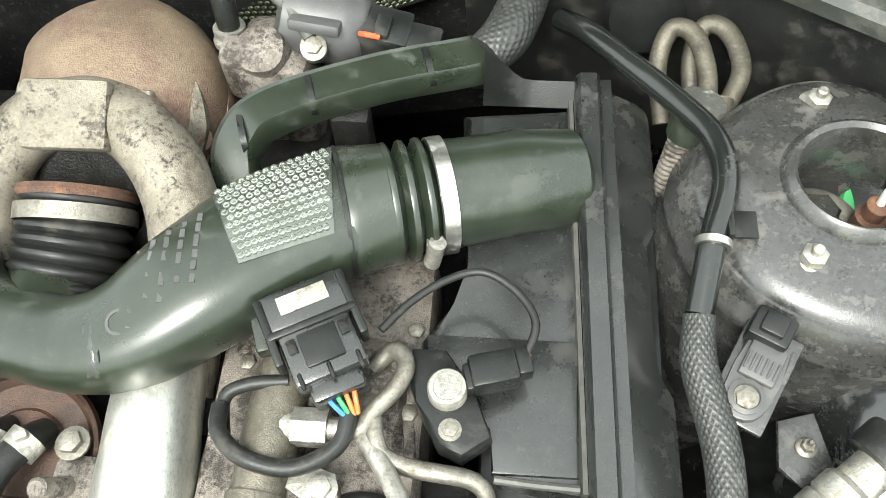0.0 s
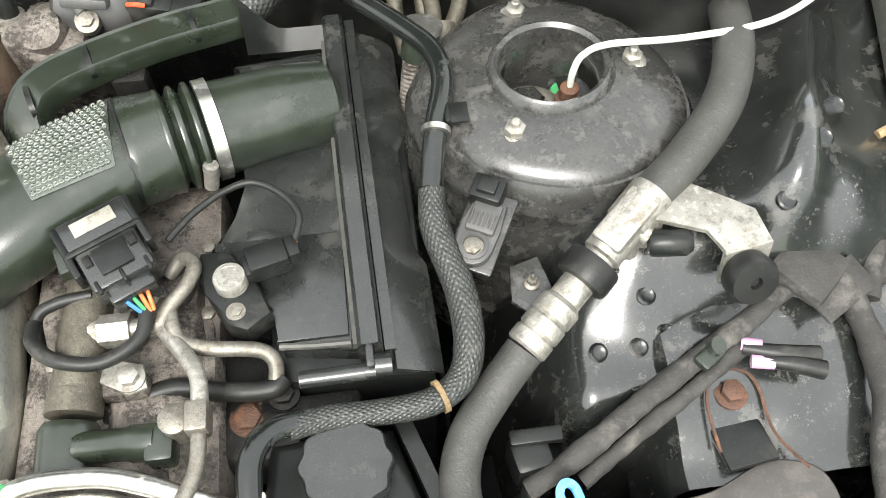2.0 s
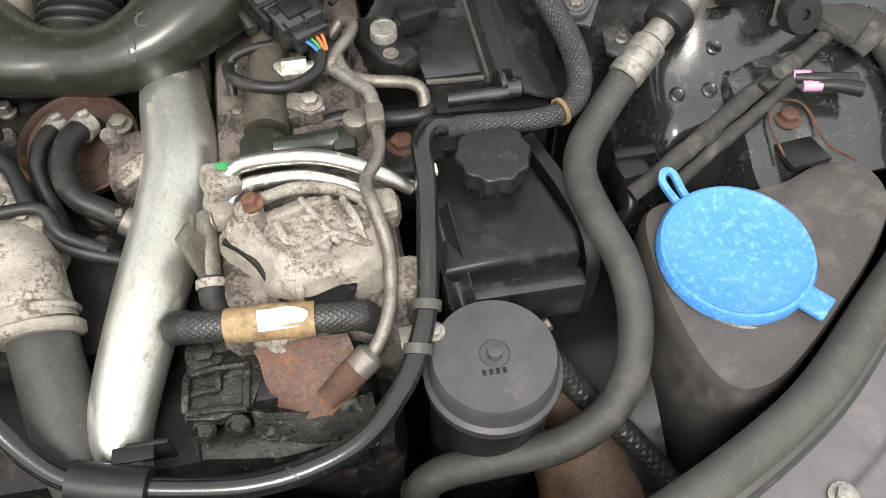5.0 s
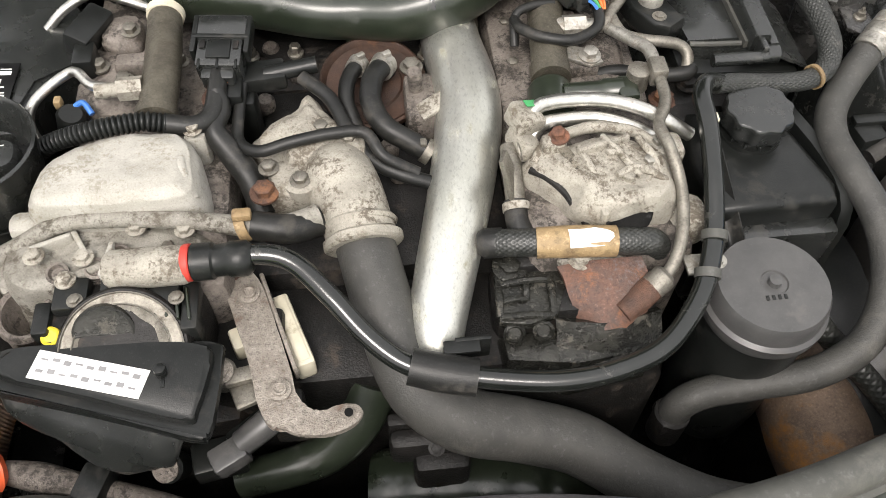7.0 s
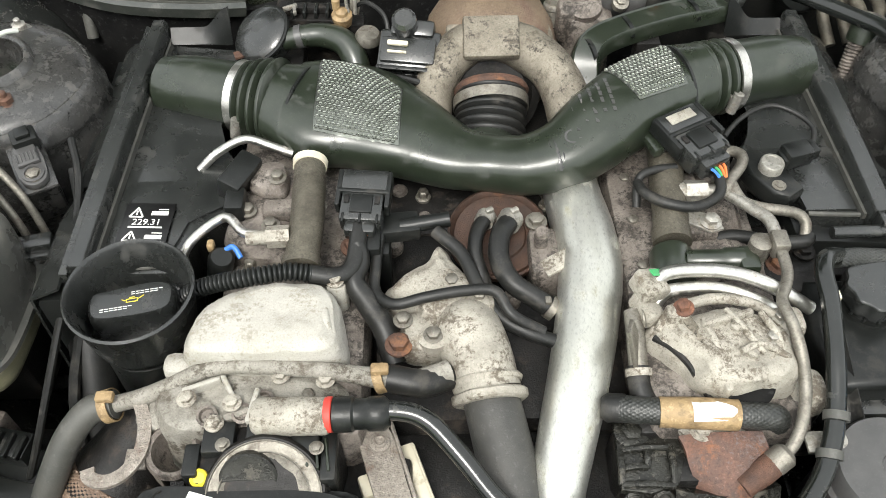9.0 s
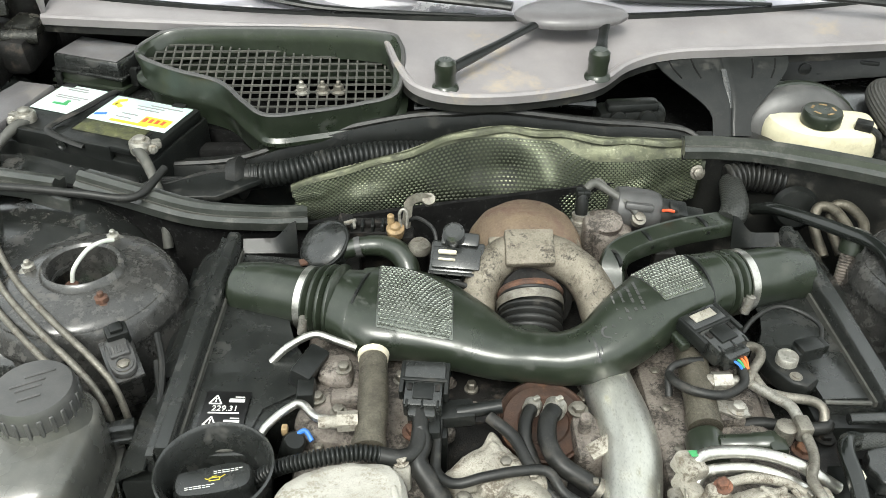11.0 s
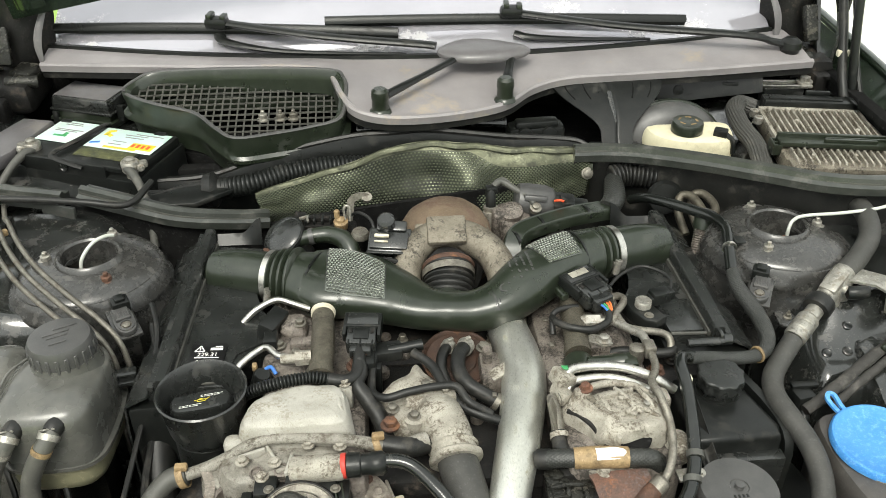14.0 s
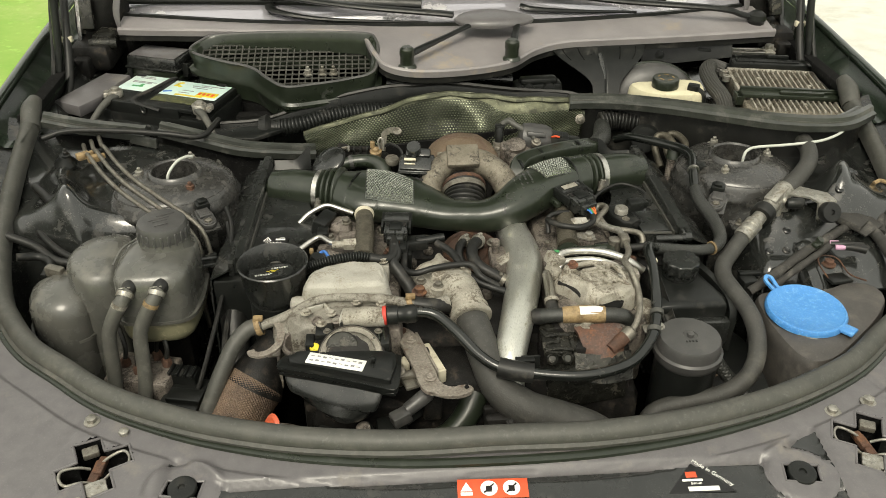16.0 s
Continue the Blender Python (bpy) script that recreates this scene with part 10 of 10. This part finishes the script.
for x, y, mt in ((-0.13, -0.05, RUST), (-0.114, -0.073, CORR), (-0.088, -0.166, CORR)):
    part("bolt", joined(lathe([(0.0095, 0.0), (0.0095, 0.0015), (0.0085, 0.002)], (x, y, 0.8725), n=20), lathe([(0.0062, 0.001), (0.006, 0.004), (0.0045, 0.0046), (0.003, 0.003), (0.0, 0.003)], (x, y, 0.8725), n=18)), mt, bz)
# near-black disc on the plate, for the darkness in a bolt hole
part("hole", lathe([(0.0035, -0.001), (0.0035, 0.0004), (0.0, 0.0005)], (-0.034, -0.19, 0.8725), n=14), FELTVOID, bz, "near-black disc painting the shade in a bolt hole")
part("spacer", joined(lathe([(0.0115, -0.03), (0.0115, -0.004), (0.0095, -0.002)], (-0.135, -0.142, 0.87), (0.1, -0.2, 1), 20), rbox((-0.12, -0.145, 0.862), (0.03, 0.014, 0.008), 0.002, (0, 0, 10)), rbox((-0.118, -0.158, 0.855), (0.022, 0.024, 0.006), 0.002, (0, 0, 20))), OLDSTEEL, bz, "dull steel spacer and tab")
part("nut", nut((-0.136, -0.143, 0.869), 0.0068, 0.006, (0.1, -0.2, 1)), CORR, bz, "dusty nut")
part("grey_plug", joined(tube([(-0.125, -0.19, 0.83), (-0.105, -0.18, 0.84), (-0.09, -0.17, 0.845)], [0.011, 0.012, 0.012], 14), rbox((-0.135, -0.198, 0.824), (0.03, 0.022, 0.02), 0.003, (0, -10, 25))), LIDGREY, bz, "grey plastic plug")
part("leg", joined(rbox((-0.1, -0.11, 0.82), (0.03, 0.05, 0.1), 0.006), rbox((-0.085, -0.17, 0.83), (0.03, 0.02, 0.07), 0.005)), DARK, bz)
wp = thing("ivory_guide_block", (-0.07, -0.11, 0.78), "ivory plastic guide block beside the bracket", "guide block")
part("block", joined(rbox((-0.08, -0.104, 0.848), (0.017, 0.074, 0.026), 0.003, (0, 0, 19)), rbox((-0.08, -0.104, 0.8605), (0.011, 0.066, 0.003), 0.001, (0, 0, 19)), rbox((-0.126, -0.107, 0.848), (0.012, 0.022, 0.022), 0.003, (0, 0, 19))), IVORY, wp)
part("stem", rbox((-0.08, -0.105, 0.80), (0.012, 0.03, 0.07), 0.003), DARK, wp)
# hoses, left front
gh = thing("vent_pipe", (-0.3, -0.04, 0.70), "pale grey crusted vent pipe ending in a rubber hose", "pipe")
part("pipe", tube([(-0.05, -0.022, 0.908), (-0.08, -0.033, 0.91), (-0.112, -0.03, 0.912), (-0.16, -0.028, 0.924), (-0.235, -0.022, 0.926), (-0.268, -0.022, 0.92), (-0.3, -0.028, 0.905), (-0.33, -0.033, 0.893), (-0.362, -0.035, 0.882)], [0.011, 0.011, 0.0095, 0.0075, 0.0075, 0.0078, 0.008, 0.008, 0.008], 12), CASTBASE, gh, "crusted grey pipe")
part("rubber_hose", tube([(-0.355, -0.035, 0.885), (-0.378, -0.038, 0.88), (-0.4, -0.055, 0.862), (-0.42, -0.08, 0.83), (-0.44, -0.11, 0.79), (-0.46, -0.14, 0.75), (-0.48, -0.17, 0.7)], 0.0135, 16), GREYRUBBER, gh, "greyed rubber hose")
part("rubber_elbow", tube([(-0.105, -0.03, 0.912), (-0.075, -0.035, 0.91), (-0.05, -0.022, 0.9)], 0.013, 14), RUBBER, gh)
for x, y, z in ((-0.36, -0.036, 0.884), (-0.112, -0.03, 0.912)):
    part("clamp", joined(band((x, y, z), (1, 0.1, 0.3), 0.0145 if x < -0.2 else 0.0125, 0.009), rbox((x, y, z + 0.016), (0.016, 0.01, 0.008), 0.002)), TAPE, gh, "yellowed brass clamp")
hk = thing("hook_bracket", (-0.34, -0.06, 0.78), "rusty grey hook-shaped bracket", "bracket")
part("hook", joined(sweep(curve_points([(-0.331, -0.036, 0.892), (-0.322, -0.06, 0.89), (-0.322, -0.085, 0.888), (-0.333, -0.103, 0.886), (-0.348, -0.11, 0.885), (-0.362, -0.106, 0.884), (-0.366, -0.098, 0.884)], 6), lambda i: [(-0.006, -0.002), (0.006, -0.002), (0.006, 0.002), (-0.006, 0.002)], (0, 0, 1)), rbox((-0.328, -0.062, 0.83), (0.006, 0.03, 0.09), 0.002), rbox((-0.333, -0.08, 0.864), (0.02, 0.02, 0.004), 0.001)), CORR, hk)
eh = thing("flexible_exhaust_hose", (-0.4, -0.12, 0.55), "rusty woven flexible exhaust hose", "exhaust hose")
EH = [(-0.345, -0.02, 0.83), (-0.372, -0.062, 0.79), (-0.395, -0.09, 0.765), (-0.42, -0.13, 0.72), (-0.44, -0.168, 0.665), (-0.45, -0.2, 0.6)]
WOVEN = material("rusty_woven_mesh", (0.21, 0.145, 0.1), (0.095, 0.068, 0.052), 0.5, metal=0.3, scale=24, bump=0.4, bump_scale=900, dirt=(0.34, 0.15, 0.03), dirt_amount=0.2, dirt_scale=11, pits=0.5)
wl, _ = even(curve_points(EH[1:], 10), 0.0009)
part("woven_hose", sweep(wl, lambda i: [(q[0] * (0.0495 + 0.0014 * math.cos(2 * math.pi * i / 5 + math.pi * ((k // 2) % 2) + 0.12 * k) + 0.0012 * noise.noise((q[0] * 30, q[1] * 30, i * 0.03))), q[1] * (0.0495 + 0.0014 * math.cos(2 * math.pi * i / 5 + math.pi * ((k // 2) % 2) + 0.12 * k))) for k, q in enumerate(circle(1, None, 200))]), WOVEN, eh, "", 80)
part("dark_elbow", tube([(-0.335, -0.01, 0.835), (-0.35, -0.035, 0.82), (-0.365, -0.055, 0.80), (-0.378, -0.07, 0.782)], [0.03, 0.034, 0.044, 0.0525], 28), DARK, eh, "sooty elbow")
part("end_collar", lathe([(0.055, -0.01), (0.057, 0.02), (0.055, 0.05)], (-0.436, -0.185, 0.63), (-0.1, -0.5, -0.8), 32), OLDSTEEL, eh)
ds = thing("dipstick", (-0.28, -0.19, 0.70), "oil dipstick tube with an orange-red oval handle", "dipstick")
part("handle", lathe([(0.0, -0.006), (0.014, -0.005), (0.019, 0.0), (0.014, 0.005), (0.0, 0.006)], (-0.333, -0.182, 0.803), (-0.75, -0.5, 0.5), 28), RED, ds, "orange-red oval handle")
part("tube", tube([(-0.328, -0.182, 0.797), (-0.3, -0.187, 0.79), (-0.27, -0.195, 0.782), (-0.22, -0.208, 0.768), (-0.18, -0.22, 0.75), (-0.16, -0.225, 0.70)], [0.01, 0.013, 0.012, 0.012, 0.012, 0.012], 14), CASTDIRTY, ds)
part("clip", rbox((-0.255, -0.198, 0.782), (0.026, 0.034, 0.036), 0.005, (0, 0, -20)), PLASTIC, ds)
fc = thing("front_clutter", (-0.15, -0.18, 0.60), "oily black hoses, plugs and pump parts below the front", "engine parts")
part("plug", joined(rbox((-0.15, -0.185, 0.79), (0.045, 0.03, 0.026), 0.004, (0, 0, 10)), rbox((-0.115, -0.17, 0.81), (0.05, 0.022, 0.024), 0.004, (0, -15, 30)), lathe([(0.013, -0.01), (0.013, 0.01), (0.01, 0.013)], (-0.19, -0.188, 0.788), (-0.2, -0.5, 1), 18)), PLASTIC, fc)
part("round_plug", lathe([(0.0115, 0), (0.0115, 0.003), (0.008, 0.0045)], (-0.193, -0.193, 0.798), (-0.2, -0.5, 1), 18), CASTDIRTY, fc)
part("oily_hose", tube([(-0.015, -0.135, 0.81), (-0.03, -0.16, 0.785), (-0.06, -0.178, 0.762), (-0.1, -0.185, 0.75), (-0.14, -0.185, 0.735)], [0.024, 0.021, 0.019, 0.018, 0.018], 18), GLOSSY, fc, "oily black hose")
part("pump_body", lathe([(0.03, -0.05), (0.036, -0.04), (0.038, 0.0), (0.034, 0.03), (0.02, 0.04)], (-0.03, -0.095, 0.79), (0.2, -0.2, 1), 28), DARK, fc)
part("radiator_hose", ribbed([(-0.02, -0.2, 0.70), (0.04, -0.205, 0.71), (0.1, -0.21, 0.705), (0.18, -0.21, 0.68)], 0.04, 0.0025, 0.03, 24), GLOSSY, fc, "glossy black ribbed hose")
part("lower_bracket", joined(rbox((0.03, -0.19, 0.79), (0.07, 0.02, 0.04), 0.008), rbox((0.04, -0.2, 0.76), (0.05, 0.03, 0.06), 0.008), bolt((0.035, -0.2, 0.805), 0.005, 0.005, (0, -0.5, 1))), DARK, fc)
part("conduit", ribbed([(-0.33, -0.17, 0.74), (-0.31, -0.19, 0.765), (-0.28, -0.2, 0.76), (-0.26, -0.21, 0.73)], 0.009, 0.002, 0.006, 12), PLASTIC, fc)
part("grey_hose", tube([(-0.36, -0.235, 0.75), (-0.345, -0.225, 0.785), (-0.31, -0.218, 0.795), (-0.26, -0.222, 0.785), (-0.22, -0.235, 0.775), (-0.19, -0.25, 0.76)], 0.014, 14), GREYRUBBER, fc)
part("lump", lumpy(joined(rbox((-0.29, -0.238, 0.775), (0.1, 0.03, 0.03), 0.012), rbox((-0.235, -0.235, 0.79), (0.03, 0.025, 0.03), 0.006, (0, 20, 20))), 0.003, 40), DARK, fc)
part("cross_beam", joined(rbox((0, -0.27, 0.62), (1.1, 0.05, 0.22), 0.02), rbox((-0.42, -0.245, 0.78), (0.16, 0.02, 0.05), 0.005)), GREYPAINT, fc, "dark cross beam")
part("fan_cowl", tube([(-0.2, -0.262, 0.775), (-0.05, -0.256, 0.79), (0.1, -0.256, 0.79), (0.25, -0.268, 0.775)], [0.012, 0.014, 0.014, 0.01], 12), GREYPAINT, fc, "pale plastic fan cowl edge")
# rusty catalyst on the right
rc = thing("exhaust_catalyst", (0.42, -0.16, 0.45), "rust-brown exhaust catalyst shell", "catalyst")
part("shell", lumpy(tube([(0.425, -0.06, 0.72), (0.427, -0.12, 0.705), (0.43, -0.18, 0.69), (0.433, -0.24, 0.67)], [0.052, 0.056, 0.056, 0.05], 28), 0.002, 40), WOVEN, rc)
part("braided_cable", braided([(0.385, -0.1, 0.83), (0.41, -0.12, 0.8), (0.45, -0.16, 0.77), (0.49, -0.21, 0.74)], 0.011, 8, 0.008, 0.0005), BRAID, rc, "braided cable")
part("support", rbox((0.43, -0.16, 0.56), (0.06, 0.1, 0.24), 0.01), DARK, rc)
ph = thing("dark_side_panel", (0.45, -0.05, 0.5), "dark folded plastic panel below the hoses", "panel")
part("panel", sheet(lambda u, v: (0.40 + 0.08 * u, 0.1 - 0.3 * v, 0.70 + 0.06 * math.sin(3 * v) + 0.03 * u), 8, 16, 0.004), PLASTIC, ph)

# ---- nose details ----
def latch(s):
    lx, ly, la = LATCH[s]
    t = thing("bonnet_latch", (s * lx, ly, 0.80), "bonnet latch with bent wire catches in a cross-shaped opening", "latch", "bonnet latches")
    M = pose(s * lx, ly, nose_z(s * (lx + 0.07), ly), 3, 0, -s * la) @ Matrix.Diagonal((s, 1, 1, 1))
    fix = (lambda m: m) if s > 0 else (lambda m: (m[0], [f[::-1] for f in m[1]]))
    for x, y, q in ((-0.028, 0.0, 0), (0.028, 0.0, 180)):
        part("wire_catch", fix(turned(tube([(0.022, -0.014, -0.012), (0.008, -0.014, -0.002), (-0.012, -0.014, 0.002), (-0.018, 0.0, 0.003), (-0.012, 0.014, 0.002), (0.008, 0.014, -0.002), (0.022, 0.014, -0.012)], 0.0022, 10), M @ pose(x, y, 0, 0, 0, q))), ZINC, t, "bent wire catch")
    part("catch_plate", fix(turned(joined(rbox((0.004, -0.034, -0.002), (0.028, 0.024, 0.008), 0.002), rbox((0.004, -0.048, -0.008), (0.02, 0.01, 0.02), 0.002)), M)), ZINC, t, "plated catch plate")
    part("catch_plate", fix(turned(rbox((0.0, 0.036, -0.004), (0.022, 0.016, 0.01), 0.002), M)), OLDSTEEL, t, "dull catch plate")
    part("spring_lever", fix(turned(joined(rbox((0.002, 0.0, -0.012), (0.014, 0.05, 0.008), 0.003, (0, 0, 30)), rbox((-0.008, 0.01, -0.01), (0.012, 0.03, 0.01), 0.002, (0, 0, 30))), M)), RUST, t, "rusty spring lever")
    for x, y in ((-0.048, 0.044), (0.03, -0.052)):
        part("bolt", fix(turned(joined(bolt((x, y, 0.0), 0.0075, 0.009), lathe([(0.013, -0.001), (0.013, 0.0015)], (x, y, 0), n=20)), M)), ZINC, t)
    return t


latch(1)
latch(-1)
for x, y in ((0.556, -0.26), (-0.579, -0.222)):
    single("cover_bolt", bolt((x, y, nose_z(x, y) - 0.001), 0.008, 0.009), ZINC, "zinc-plated bolt on the nose cover", "bolt", "cover bolts")
for cx, cy in CLIPS:
    cz = nose_z(cx + 0.036, cy)
    t = thing("cover_clip", (cx, cy, cz - 0.03), "round black twist clip in the nose cover", "clip", "cover clips")
    part("disc", lathe([(0.012, -0.03), (0.012, -0.004), (0.019, -0.003), (0.0195, 0.002), (0.018, 0.0045), (0.015, 0.0055), (0.005, 0.0055), (0.004, 0.003), (0.0, 0.003)], (cx, cy, cz), (0, -0.12, 1), 32), PLASTIC, t)
sk = thing("warning_sticker", (-0.017, -0.367, 0.858), "red warning sticker with three white symbols", "sticker")
SM = pose(-0.017, -0.381, nose_z(-0.017, -0.381) + 0.0012, 8, 0, -2)
part("film", turned(rbox((0, 0, 0), (0.094, 0.029, 0.0008), 0.0002), SM), STICKERRED, sk)
for k in range(2):
    part("symbol", turned(joined(lathe([(0.0115, 0.0005), (0.0115, 0.0009), (0.0, 0.0009)], (-0.005 + 0.03 * k, 0, 0), n=28)), SM), WHITE, sk)
    part("symbol_bar", turned(joined(rbox((-0.005 + 0.03 * k, 0, 0.0011), (0.019, 0.002, 0.0004), 0.0001, (0, 0, 45)), rbox((-0.005 + 0.03 * k, -0.001, 0.001), (0.008, 0.009, 0.0004), 0.0001)), SM), DARK, sk)
part("symbol", turned(joined(prism([(-0.043, -0.004), (-0.027, -0.004), (-0.035, 0.01)], 0.0004, 0.0009, 0), rbox((-0.035, -0.008, 0.0007), (0.016, 0.005, 0.0004), 0.0001)), SM), WHITE, sk)
ts = thing("triangular_sticker", (0.26, -0.37, 0.858), "black triangular oil-change sticker with white lettering", "sticker")
TM = pose(0.26, -0.382, nose_z(0.26, -0.382) + 0.0012, 8, 0, -1)
part("film", turned(prism([(-0.045, -0.022), (0.047, -0.022), (-0.004, 0.024)], 0, 0.0008, 0.0002), TM), LABELBLACK, ts)
part("lettering", text_mesh("Made in Germany", 0.0085, TM @ pose(0.022, 0.008, 0.001, 0, 0, -42)), WHITE, ts)
part("red_block", turned(rbox((-0.008, 0.006, 0.001), (0.015, 0.009, 0.0004), 0.0001), TM), STICKERRED, ts)
part("lettering", text_mesh("5W-40", 0.0052, TM @ pose(-0.004, -0.008, 0.001)), WHITE, ts)
part("print_bar", turned(rbox((-0.008, -0.0025, 0.001), (0.028, 0.0035, 0.0004), 0.0001), TM), WHITE, ts)
part("blank_field", turned(rbox((0.004, -0.016, 0.001), (0.042, 0.007, 0.0004), 0.0001), TM), WHITE, ts)
